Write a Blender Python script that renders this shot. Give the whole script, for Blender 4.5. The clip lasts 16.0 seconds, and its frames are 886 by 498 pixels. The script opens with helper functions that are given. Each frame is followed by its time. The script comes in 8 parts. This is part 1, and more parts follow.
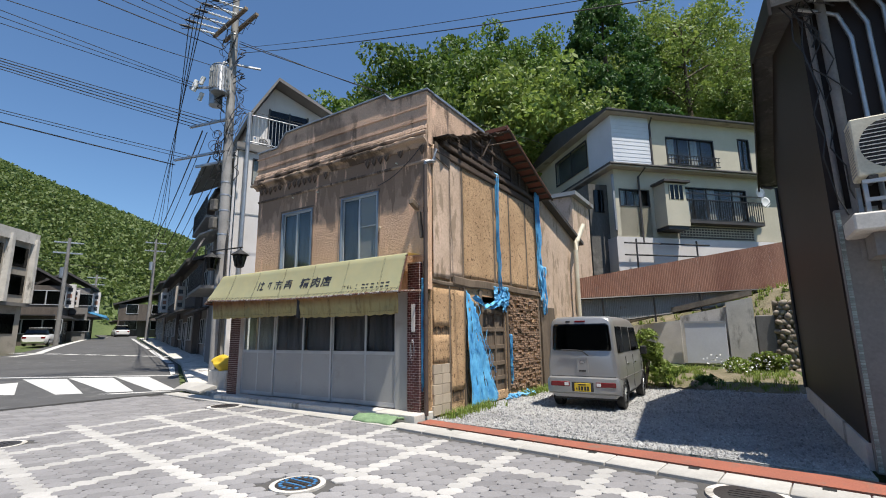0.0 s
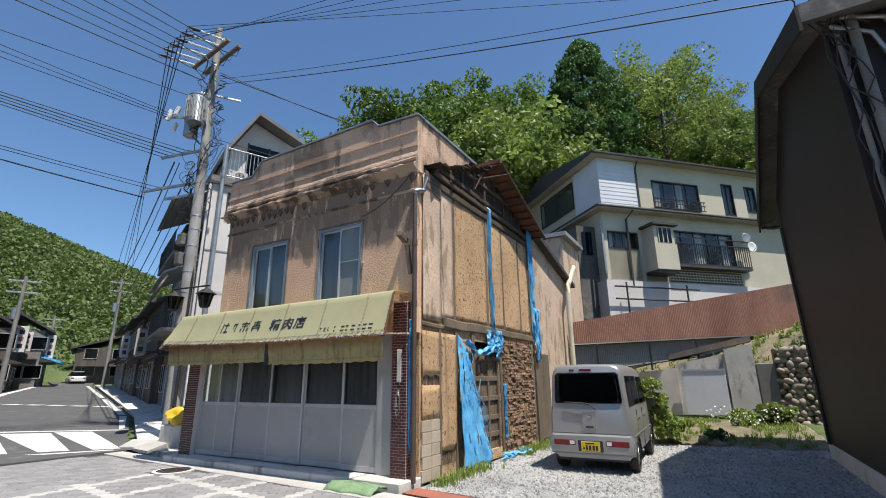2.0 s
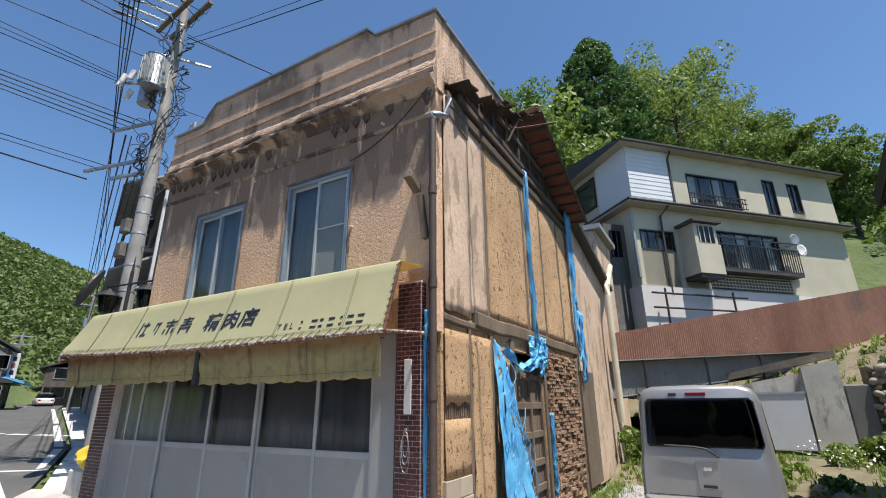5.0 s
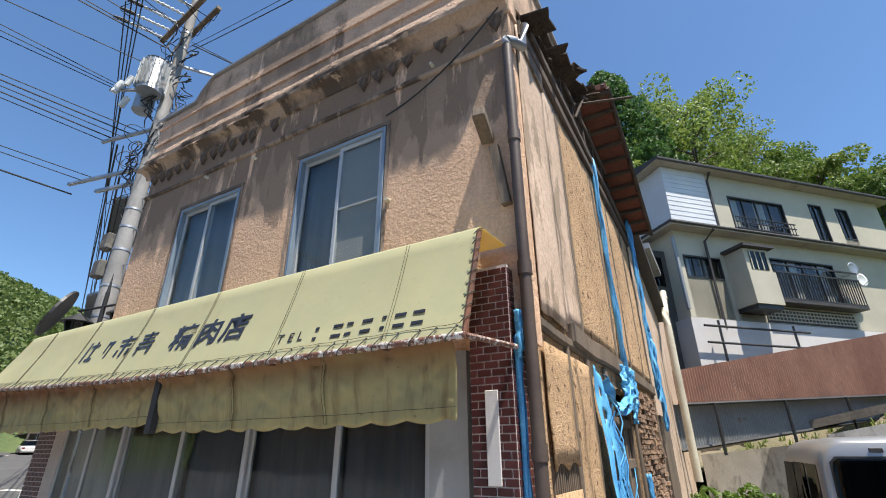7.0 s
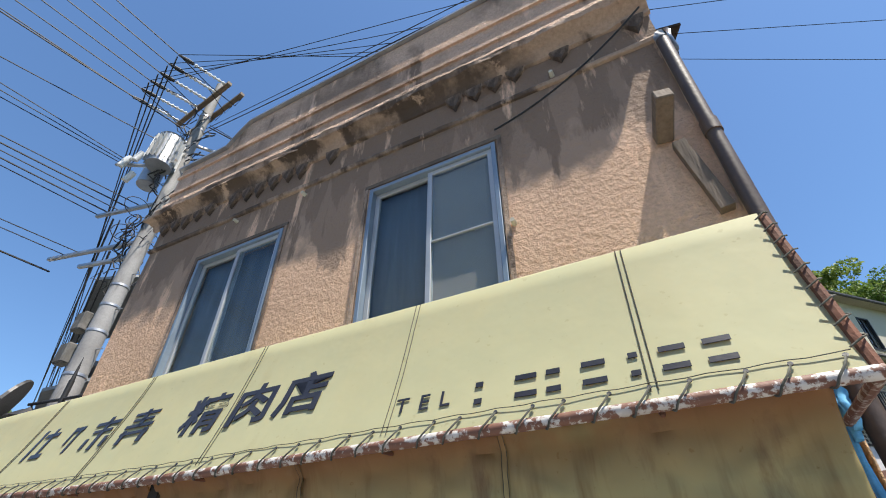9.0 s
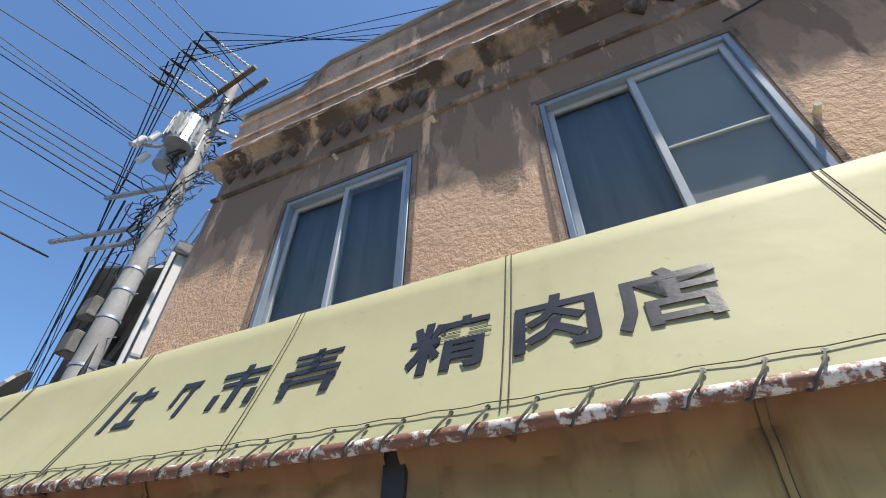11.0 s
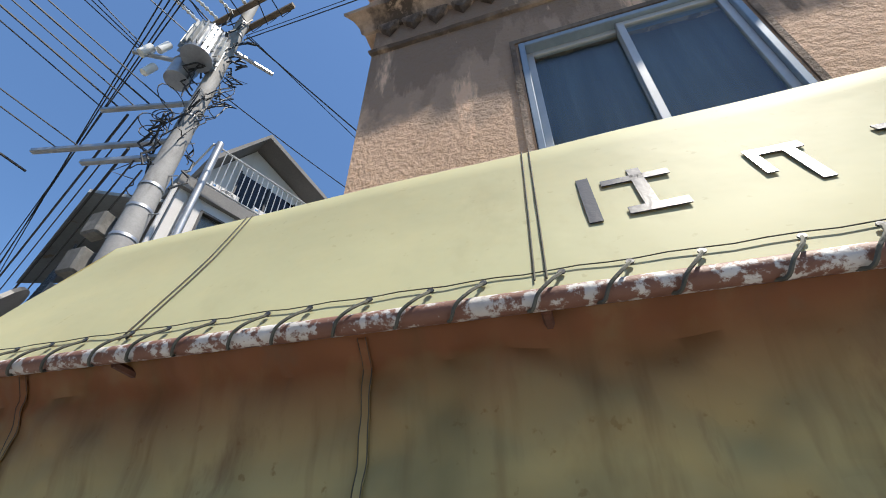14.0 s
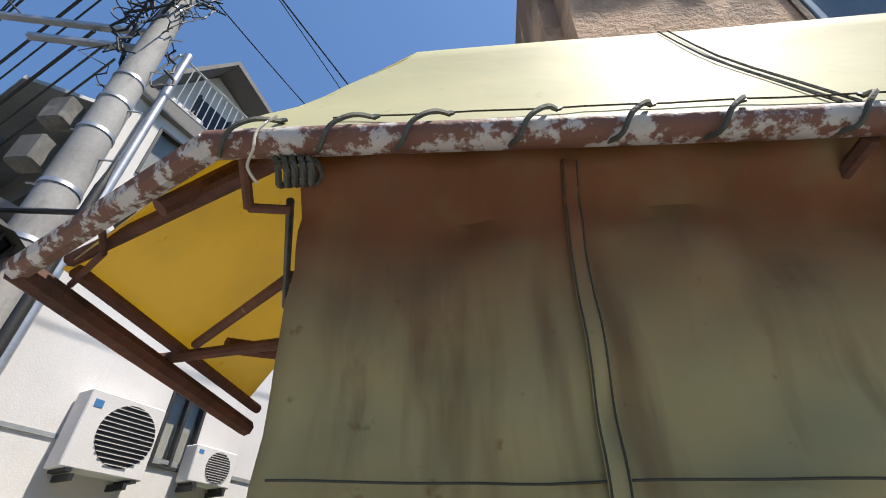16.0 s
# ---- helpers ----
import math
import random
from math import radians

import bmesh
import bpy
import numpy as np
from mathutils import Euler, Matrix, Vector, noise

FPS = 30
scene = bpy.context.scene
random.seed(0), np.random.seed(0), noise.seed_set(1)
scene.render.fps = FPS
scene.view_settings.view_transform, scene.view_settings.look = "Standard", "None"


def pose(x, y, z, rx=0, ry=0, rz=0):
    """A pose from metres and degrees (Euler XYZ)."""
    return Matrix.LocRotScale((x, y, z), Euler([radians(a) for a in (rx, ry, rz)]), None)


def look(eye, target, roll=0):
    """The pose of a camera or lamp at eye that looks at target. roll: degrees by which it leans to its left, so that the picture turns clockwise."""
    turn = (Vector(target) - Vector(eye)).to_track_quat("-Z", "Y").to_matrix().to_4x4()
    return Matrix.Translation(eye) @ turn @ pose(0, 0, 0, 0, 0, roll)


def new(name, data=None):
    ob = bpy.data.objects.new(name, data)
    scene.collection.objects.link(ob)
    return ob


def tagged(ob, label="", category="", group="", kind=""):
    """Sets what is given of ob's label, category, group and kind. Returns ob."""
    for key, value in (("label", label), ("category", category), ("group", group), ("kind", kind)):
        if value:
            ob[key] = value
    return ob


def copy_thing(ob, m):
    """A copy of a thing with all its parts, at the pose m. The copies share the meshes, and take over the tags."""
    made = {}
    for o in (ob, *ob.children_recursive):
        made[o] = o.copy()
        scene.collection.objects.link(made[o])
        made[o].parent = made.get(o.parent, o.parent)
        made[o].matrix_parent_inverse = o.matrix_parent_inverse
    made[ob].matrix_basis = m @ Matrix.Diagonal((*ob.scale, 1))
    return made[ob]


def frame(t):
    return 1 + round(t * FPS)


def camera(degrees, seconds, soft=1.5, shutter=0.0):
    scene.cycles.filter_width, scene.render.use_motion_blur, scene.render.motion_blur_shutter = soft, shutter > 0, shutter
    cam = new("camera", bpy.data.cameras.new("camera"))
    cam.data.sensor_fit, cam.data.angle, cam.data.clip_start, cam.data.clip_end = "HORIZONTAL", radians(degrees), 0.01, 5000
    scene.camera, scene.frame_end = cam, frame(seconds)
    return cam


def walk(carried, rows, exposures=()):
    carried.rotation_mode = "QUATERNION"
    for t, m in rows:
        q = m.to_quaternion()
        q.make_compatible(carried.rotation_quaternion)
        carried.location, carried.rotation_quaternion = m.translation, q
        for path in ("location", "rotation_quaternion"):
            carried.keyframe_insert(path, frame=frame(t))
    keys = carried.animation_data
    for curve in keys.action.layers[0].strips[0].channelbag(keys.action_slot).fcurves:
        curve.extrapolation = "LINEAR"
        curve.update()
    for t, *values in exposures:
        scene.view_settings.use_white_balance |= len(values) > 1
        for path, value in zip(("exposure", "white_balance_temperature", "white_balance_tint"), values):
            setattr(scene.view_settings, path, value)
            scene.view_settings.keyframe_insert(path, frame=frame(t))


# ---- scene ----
cam = camera(87.6, 16.0, soft=1.0)
METRES, EYE, TILT, LEAN, TURN = 13.6, 1.57, 0.0, 0.0, 32.8
ROWS = [
    (0.0, 0.0, 0.0, 0.0, 0.12, 10.45, 0.64),
    (0.5, -0.0069, 0.0075, 0.0001, -0.05, 10.8, 0.64),
    (1.0, -0.016, 0.0216, 0.0011, -0.78, 12.26, 0.6),
    (1.5, -0.0173, 0.0438, 0.0024, -1.74, 14.19, 0.58),
    (2.0, -0.0155, 0.0723, 0.0045, -2.52, 15.93, 0.55),
    (2.5, -0.0158, 0.1076, 0.0062, -3.01, 16.97, 0.55),
    (3.0, -0.0142, 0.1494, 0.0065, -3.31, 17.21, 0.52),
    (3.5, -0.0197, 0.1915, 0.0072, -3.72, 17.05, 0.48),
    (6.0, -0.0515, 0.3835, 0.0143, -2.75, 20.18, 0.4),
    (6.5, -0.0613, 0.4194, 0.0155, -2.62, 21.35, 0.35),
    (7.0, -0.0772, 0.4504, 0.0174, -2.8, 23.7, 0.28),
    (7.5, -0.0925, 0.4805, 0.0182, -3.21, 27.4, 0.21),
    (8.0, -0.1096, 0.5058, 0.0215, -3.85, 31.69, 0.18),
    (10.5, -0.216, 0.6204, 0.0269, -7.62, 40.13, -0.11),
    (11.0, -0.2381, 0.6432, 0.0289, -7.93, 40.24, -0.13),
    (11.5, -0.2545, 0.6663, 0.0297, -7.96, 40.02, -0.16),
    (12.0, -0.277, 0.6847, 0.0286, -8.25, 39.87, -0.17),
    (12.5, -0.2988, 0.7019, 0.0287, -9.15, 39.74, -0.24),
    (13.0, -0.3188, 0.7217, 0.0307, -10.73, 39.64, -0.28),
    (13.5, -0.3397, 0.7384, 0.0313, -12.96, 39.54, -0.25),
    (14.0, -0.3607, 0.7586, 0.0291, -15.36, 39.31, -0.29),
    (14.5, -0.381, 0.7784, 0.031, -17.47, 38.81, -0.29),
    (15.0, -0.404, 0.7945, 0.032, -19.77, 38.11, -0.25),
    (15.5, -0.423, 0.8167, 0.0296, -23.07, 37.48, -0.32),
    (16.0, -0.4403, 0.8374, 0.0309, -27.72, 37.1, -0.37),
]
walk(cam, [(t, pose(0, 0, EYE, TILT, LEAN, TURN) @ pose(METRES * x, METRES * y, METRES * z, 90 + pitch, roll, yaw)) for t, x, y, z, yaw, pitch, roll in ROWS],
     exposures=[(0.0, 0.50), (2.0, 0.58), (3.5, 0.64), (6.0, 0.78), (8.0, 0.97), (10.5, 0.95), (13.5, 0.90), (16.0, 0.86)])

# ---- light ----
SUN = Vector((0.38, -0.115, 1.0)).normalized()
world = bpy.data.worlds.new("sky")
scene.world = world
world.use_nodes = True
wn = world.node_tree
sky = wn.nodes.new("ShaderNodeTexSky")
sky.sky_type = "NISHITA"
sky.sun_disc = False
sky.sun_elevation = math.asin(SUN.z)
sky.sun_rotation = math.atan2(SUN.x, SUN.y)
sky.air_density, sky.dust_density, sky.ozone_density = 1.0, 0.5, 3.0
wn.nodes["Background"].inputs[1].default_value = 0.095
tone = wn.nodes.new("ShaderNodeMix")
tone.data_type, tone.blend_type = "RGBA", "MULTIPLY"
tone.inputs[0].default_value, tone.inputs[7].default_value = 1.0, (0.80, 0.97, 1.09, 1)
wn.links.new(sky.outputs[0], tone.inputs[6])
wn.links.new(tone.outputs[2], wn.nodes["Background"].inputs[0])
sun = new("sun", bpy.data.lights.new("sun", "SUN"))
sun.data.energy, sun.data.angle, sun.data.color = 5.0, radians(0.55), (1.0, 0.93, 0.83)
sun.matrix_world = look(SUN * 50, (0, 0, 0))


# ---- materials ----
def nodes_of(m):
    nt = m.node_tree
    return nt, nt.nodes, nt.links, nt.nodes["Principled BSDF"]


def noise_fac(nt, scale, detail=4, rough=0.6, stretch=(1, 1, 1), lo=0.35, hi=0.65, offset=0.0, turn=(0, 0, 0)):
    """A 0..1 noise in object metres."""
    N, L = nt.nodes, nt.links
    tc, mp, no, mr = N.new("ShaderNodeTexCoord"), N.new("ShaderNodeMapping"), N.new("ShaderNodeTexNoise"), N.new("ShaderNodeMapRange")
    mp.inputs["Scale"].default_value = stretch
    mp.inputs["Rotation"].default_value = turn
    mp.inputs["Location"].default_value = (offset, offset * 1.7, offset * 0.6)
    no.inputs["Scale"].default_value, no.inputs["Detail"].default_value, no.inputs["Roughness"].default_value = scale, detail, rough
    mr.inputs["From Min"].default_value, mr.inputs["From Max"].default_value = lo, hi
    L.new(tc.outputs["Object"], mp.inputs[0])
    L.new(mp.outputs[0], no.inputs["Vector"])
    L.new(no.outputs["Fac"], mr.inputs[0])
    return mr.outputs[0]


def mixed(nt, fac, a, b, mode="MIX"):
    mx = nt.nodes.new("ShaderNodeMix")
    mx.data_type, mx.blend_type = "RGBA", mode
    for sock, v in ((mx.inputs[0], fac), (mx.inputs[6], a), (mx.inputs[7], b)):
        if isinstance(v, bpy.types.NodeSocket):
            nt.links.new(v, sock)
        elif isinstance(v, (int, float)):
            sock.default_value = v
        else:
            sock.default_value = (*v, 1)
    return mx.outputs[2]


def bumped(nt, height, strength, distance, normal=None):
    b = nt.nodes.new("ShaderNodeBump")
    b.inputs["Strength"].default_value, b.inputs["Distance"].default_value = strength, distance
    nt.links.new(height, b.inputs["Height"])
    if normal is not None:
        nt.links.new(normal, b.inputs["Normal"])
    return b.outputs[0]


def surface(name, base, other=None, rough=0.8, metal=0.0, big=0.8, fine=25.0, grain=0.25, stretch=(1, 1, 1), bump=0.3, depth=0.004,
            stain=None, stain_at=(0.55, 0.7), stain_scale=2.0, stain_stretch=(1, 1, 1), per_piece=0.0, island=0.0, spec=0.4):
    """base and other mixed by a large noise, darkened by a fine grain, with a stain of its own shape."""
    m = bpy.data.materials.new(name)
    m.use_nodes = True
    nt, N, L, P = nodes_of(m)
    other = other or tuple(c * 0.75 for c in base)
    col = mixed(nt, noise_fac(nt, big, 5, 0.62, stretch), base, other)
    g = noise_fac(nt, fine, 3, 0.7, stretch, 0.25, 0.75, 3.1)
    col = mixed(nt, grain, col, mixed(nt, g, (0.35, 0.35, 0.35), (1.25, 1.25, 1.25)), "MULTIPLY")
    if stain:
        col = mixed(nt, noise_fac(nt, stain_scale, 6, 0.68, stain_stretch, stain_at[0], stain_at[1], 7.7), col, stain)
    for amount, kind in ((per_piece, "ShaderNodeObjectInfo"), (island, "ShaderNodeNewGeometry")):
        if amount:
            src = N.new(kind)
            mr = N.new("ShaderNodeMapRange")
            mr.inputs["To Min"].default_value, mr.inputs["To Max"].default_value = 1 - amount, 1 + amount
            L.new(src.outputs["Random" if kind == "ShaderNodeObjectInfo" else "Random Per Island"], mr.inputs[0])
            col = mixed(nt, 1.0, col, mr.outputs[0], "MULTIPLY")
    L.new(col, P.inputs["Base Color"])
    P.inputs["Roughness"].default_value, P.inputs["Metallic"].default_value = rough, metal
    P.inputs["Specular IOR Level"].default_value = spec
    if bump:
        L.new(bumped(nt, g, bump, depth), P.inputs["Normal"])
    return m


M_ASPHALT = surface("asphalt", (0.10, 0.10, 0.10), (0.075, 0.075, 0.076), 0.85, big=0.5, fine=60, grain=0.5, stain=(0.13, 0.13, 0.125))
M_HILL = surface("leafy_ground", (0.10, 0.13, 0.045), (0.06, 0.09, 0.03), 0.95, big=0.2, fine=3, grain=0.5, bump=0.6, depth=0.1)
M_EARTH = surface("earth", (0.24, 0.20, 0.14), (0.12, 0.115, 0.06), 0.95, big=0.7, fine=14, grain=0.5, bump=0.6, depth=0.03)
M_CONCRETE = surface("concrete", (0.66, 0.63, 0.58), (0.50, 0.48, 0.44), 0.85, big=0.9, fine=30, stain=(0.16, 0.15, 0.13), stain_scale=1.4, stain_stretch=(1.5, 1.5, 0.5))
M_KERB = surface("kerb_concrete", (0.47, 0.46, 0.43), (0.36, 0.35, 0.33), 0.85, big=1.6, fine=40, per_piece=0.1)
M_RED = surface("red_tarmac", (0.36, 0.12, 0.075), (0.27, 0.10, 0.07), 0.9, big=1.5, fine=50, grain=0.45, stain=(0.18, 0.13, 0.10), stain_scale=3)
M_WHITE_LINE = surface("road_paint", (0.62, 0.62, 0.60), (0.50, 0.50, 0.48), 0.75, big=3, fine=60, stain=(0.28, 0.28, 0.28), stain_scale=9, stain_at=(0.6, 0.72))
M_PAVER = surface("paver_grey", (0.275, 0.27, 0.272), (0.225, 0.22, 0.226), 0.85, big=0.5, fine=70, grain=0.35, per_piece=0.16, island=0.16)
M_PAVER_W = surface("paver_white", (0.49, 0.48, 0.46), (0.40, 0.39, 0.375), 0.85, big=0.7, fine=70, grain=0.3, per_piece=0.10, island=0.12)
M_JOINT = surface("joint_sand", (0.10, 0.097, 0.093), (0.075, 0.072, 0.07), 0.95, big=2, fine=80)
M_GRAVEL = surface("gravel", (0.55, 0.55, 0.54), (0.42, 0.42, 0.42), 0.9, big=1.0, fine=40, grain=0.8, bump=1.0, depth=0.02, island=0.3)
M_IRON = surface("cast_iron", (0.09, 0.085, 0.08), (0.06, 0.05, 0.05), 0.55, 0.6, fine=60)


def plaster(name, base, other, dirt, amount, patch_span=None):
    """Roughcast render: coarse relief, sharp-edged dark patches, drips of soot, pale runs. The last argument gives the
    heights over which the dark patches thicken upwards.
    """
    m = bpy.data.materials.new(name)
    m.use_nodes = True
    nt, N, L, P = nodes_of(m)
    col = mixed(nt, noise_fac(nt, 0.7, 6, 0.65), base, other)
    g = noise_fac(nt, 38, 4, 0.6, (1, 1, 1), 0.3, 0.7, 1.3)
    col = mixed(nt, 0.35, col, mixed(nt, g, (0.5, 0.5, 0.5), (1.2, 1.2, 1.2)), "MULTIPLY")
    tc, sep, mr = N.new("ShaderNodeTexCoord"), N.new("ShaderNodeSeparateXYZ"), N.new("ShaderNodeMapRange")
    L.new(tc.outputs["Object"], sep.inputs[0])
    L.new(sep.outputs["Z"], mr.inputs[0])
    lo, hi = patch_span or (-1000, 1000)
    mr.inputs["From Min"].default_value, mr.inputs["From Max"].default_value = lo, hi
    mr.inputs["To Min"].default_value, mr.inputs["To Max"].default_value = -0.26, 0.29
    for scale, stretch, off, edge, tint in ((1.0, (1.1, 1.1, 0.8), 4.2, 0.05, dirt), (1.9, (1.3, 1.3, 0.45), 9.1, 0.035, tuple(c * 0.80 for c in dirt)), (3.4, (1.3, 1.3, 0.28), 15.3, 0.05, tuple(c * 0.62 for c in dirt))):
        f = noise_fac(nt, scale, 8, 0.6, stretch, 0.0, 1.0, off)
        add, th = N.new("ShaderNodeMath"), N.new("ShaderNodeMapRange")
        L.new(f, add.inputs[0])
        if patch_span:
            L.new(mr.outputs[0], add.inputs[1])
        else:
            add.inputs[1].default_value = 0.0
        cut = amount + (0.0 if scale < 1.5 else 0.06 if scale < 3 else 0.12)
        th.inputs["From Min"].default_value, th.inputs["From Max"].default_value = cut, cut + (edge if patch_span else edge * 2.5)
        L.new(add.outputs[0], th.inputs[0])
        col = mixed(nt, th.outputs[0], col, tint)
    col = mixed(nt, noise_fac(nt, 2.2, 7, 0.65, (1.5, 1.5, 0.30), 0.575, 0.63, 21.0), col, tuple(c * 1.05 for c in base))
    L.new(col, P.inputs["Base Color"])
    P.inputs["Roughness"].default_value = 0.92
    P.inputs["Specular IOR Level"].default_value = 0.25
    n1 = bumped(nt, noise_fac(nt, 22, 5, 0.65, (1, 1, 1), 0.2, 0.8, 6.0), 0.85, 0.022)
    L.new(bumped(nt, g, 0.4, 0.006, n1), P.inputs["Normal"])
    return m


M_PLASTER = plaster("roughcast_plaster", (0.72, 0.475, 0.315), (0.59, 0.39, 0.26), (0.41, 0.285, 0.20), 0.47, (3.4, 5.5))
M_CORNICE = plaster("cornice_plaster", (0.47, 0.345, 0.255), (0.36, 0.265, 0.20), (0.115, 0.085, 0.066), 0.47)
M_PARAPET = plaster("parapet_plaster", (0.66, 0.455, 0.325), (0.53, 0.37, 0.265), (0.28, 0.195, 0.14), 0.50)
M_MUD = surface("mud_plaster", (0.70, 0.47, 0.275), (0.53, 0.345, 0.19), 0.95, big=0.9, fine=45, grain=0.6, bump=0.9, depth=0.02, stain=(0.17, 0.105, 0.055), stain_scale=13, stain_at=(0.57, 0.62))
M_PINKISH = surface("weathered_plaster", (0.62, 0.47, 0.36), (0.50, 0.37, 0.27), 0.95, big=1.2, fine=20, grain=0.4, bump=0.5, depth=0.01, stain=(0.32, 0.24, 0.17), stain_scale=3.0, stain_stretch=(1, 1, 0.35), stain_at=(0.55, 0.6))
M_TIMBER = surface("grey_timber", (0.21, 0.16, 0.115), (0.12, 0.092, 0.068), 0.85, big=1.5, fine=30, stretch=(1, 1, 0.15), grain=0.6, bump=0.6, depth=0.006)
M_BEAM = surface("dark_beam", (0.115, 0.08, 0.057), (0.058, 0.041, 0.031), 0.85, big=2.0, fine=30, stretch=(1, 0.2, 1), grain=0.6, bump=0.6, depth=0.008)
M_RUSTBOARD = surface("red_brown_boards", (0.22, 0.075, 0.045), (0.12, 0.05, 0.035), 0.85, big=1.5, fine=25, grain=0.5)
M_LATH = surface("dark_brown_lath", (0.12, 0.085, 0.06), (0.06, 0.045, 0.035), 0.95, big=3, fine=40, grain=0.7, bump=1.0, depth=0.03)
M_BLOCK = surface("cinder_block", (0.46, 0.39, 0.30), (0.38, 0.32, 0.25), 0.92, big=2, fine=50, per_piece=0.1, bump=0.5, depth=0.006)
M_MORTAR = surface("mortar", (0.62, 0.56, 0.52), (0.50, 0.45, 0.42), 0.95, big=3, fine=60)
M_BRICK = surface("brick_tile", (0.085, 0.026, 0.024), (0.055, 0.018, 0.018), 0.30, big=3, fine=50, grain=0.25, per_piece=0.3, bump=0.15)
M_OLDBRICK = surface("crumbled_earth", (0.46, 0.31, 0.21), (0.27, 0.17, 0.11), 0.95, big=5, fine=22, grain=0.7, per_piece=0.35, bump=1.0, depth=0.03)
M_ALU = surface("grey_door_paint", (0.36, 0.36, 0.35), (0.32, 0.32, 0.315), 0.45, 0.15, big=0.8, fine=30, grain=0.08, bump=0.05, stain=(0.27, 0.26, 0.245), stain_scale=1.2)
M_ALUFRAME = surface("aluminium_frame", (0.46, 0.47, 0.48), (0.38, 0.39, 0.40), 0.42, 0.25, big=2, fine=40, grain=0.1, bump=0.03)
M_BLUEFRAME = surface("window_frame", (0.24, 0.30, 0.36), (0.18, 0.23, 0.29), 0.45, 0.25, big=2, fine=40, grain=0.15, bump=0.05)
M_STEEL = surface("galvanised_steel", (0.45, 0.46, 0.47), (0.34, 0.35, 0.36), 0.42, 0.75, big=2.5, fine=20, grain=0.2, bump=0.05)
M_DARKSTEEL = surface("dark_steel", (0.06, 0.06, 0.062), (0.04, 0.04, 0.04), 0.5, 0.4, big=3, fine=30)
M_PIPE = surface("brown_pipe", (0.10, 0.075, 0.06), (0.07, 0.05, 0.042), 0.5, big=3, fine=30)
M_CREAM = surface("cream_pvc", (0.62, 0.58, 0.46), (0.52, 0.47, 0.36), 0.45, big=2, fine=30)
M_WHITEWALL = surface("white_wall", (0.62, 0.60, 0.585), (0.54, 0.52, 0.505), 0.8, big=0.6, fine=40, grain=0.12, stain=(0.45, 0.43, 0.41), stain_scale=1.2, stain_stretch=(2, 2, 0.25), stain_at=(0.62, 0.8))
M_SIDING = surface("cream_siding", (0.50, 0.465, 0.365), (0.43, 0.40, 0.315), 0.6, big=0.7, fine=20, grain=0.12, bump=0.1, island=0.06)
M_WHITESIDING = surface("white_siding", (0.62, 0.64, 0.68), (0.55, 0.57, 0.61), 0.5, big=0.7, fine=20, grain=0.1, bump=0.1, island=0.05)
M_DARKWALL = surface("brown_metal_cladding", (0.030, 0.021, 0.017), (0.022, 0.016, 0.013), 0.55, 0.0, big=0.35, fine=3, grain=0.2, bump=0.05, spec=0.25)
M_GREYWALL = surface("grey_render", (0.22, 0.21, 0.20), (0.16, 0.155, 0.15), 0.9, big=0.7, fine=25, grain=0.3)
M_SOOTY = surface("sooty_concrete", (0.13, 0.125, 0.115), (0.07, 0.066, 0.06), 0.92, big=0.9, fine=14, grain=0.5, stretch=(1, 1, 0.4), stain=(0.20, 0.19, 0.175), stain_scale=1.6)
M_ROOF = surface("dark_roof", (0.065, 0.06, 0.06), (0.045, 0.042, 0.042), 0.6, big=1.2, fine=20)
M_RUSTSHEET = surface("rusted_sheet", (0.37, 0.205, 0.145), (0.27, 0.135, 0.095), 0.8, big=0.9, fine=12, grain=0.35, stretch=(1, 1, 0.4), stain=(0.17, 0.12, 0.10), stain_scale=0.5)
M_GREYSHEET = surface("zinc_sheet", (0.33, 0.35, 0.36), (0.25, 0.26, 0.265), 0.6, 0.3, big=0.8, fine=15, grain=0.25, stain=(0.2, 0.14, 0.1), stain_scale=2, stain_at=(0.62, 0.7))
M_STONE = surface("stone", (0.30, 0.26, 0.21), (0.2, 0.17, 0.14), 0.9, big=2, fine=18, grain=0.5, per_piece=0.3, island=0.3)
M_BLACK = surface("black_rubber", (0.025, 0.025, 0.026), (0.018, 0.018, 0.018), 0.6, big=3, fine=40)
M_CABLE = surface("black_cable", (0.02, 0.02, 0.022), (0.03, 0.03, 0.03), 0.6, bump=0)
M_POLE = surface("concrete_pole", (0.28, 0.272, 0.26), (0.19, 0.185, 0.178), 0.8, big=1.0, fine=25, grain=0.25, stain=(0.15, 0.14, 0.13), stain_scale=2.0, stain_stretch=(2, 2, 0.5))
M_CERAMIC = surface("white_ceramic", (0.75, 0.75, 0.73), (0.66, 0.66, 0.64), 0.25, big=3, fine=20, grain=0.1, bump=0)
M_RUSTBAR = surface("rusty_white_paint", (0.58, 0.56, 0.52), (0.44, 0.41, 0.37), 0.6, big=3, fine=30, grain=0.25, bump=0.4, depth=0.004, stain=(0.16, 0.075, 0.048), stain_scale=26.0, stain_at=(0.44, 0.50))
M_RUST = surface("rust", (0.17, 0.07, 0.04), (0.09, 0.045, 0.03), 0.85, big=6, fine=30, grain=0.5, bump=0.5, stain=(0.34, 0.30, 0.26), stain_scale=6, stain_at=(0.64, 0.7))
M_TARP = surface("blue_tarp", (0.16, 0.52, 0.84), (0.07, 0.30, 0.60), 0.5, big=4, fine=60, grain=0.3, bump=0.3)
M_VAN = surface("silver_paint", (0.37, 0.37, 0.365), (0.35, 0.35, 0.345), 0.30, 0.55, fine=200, grain=0.04, bump=0)
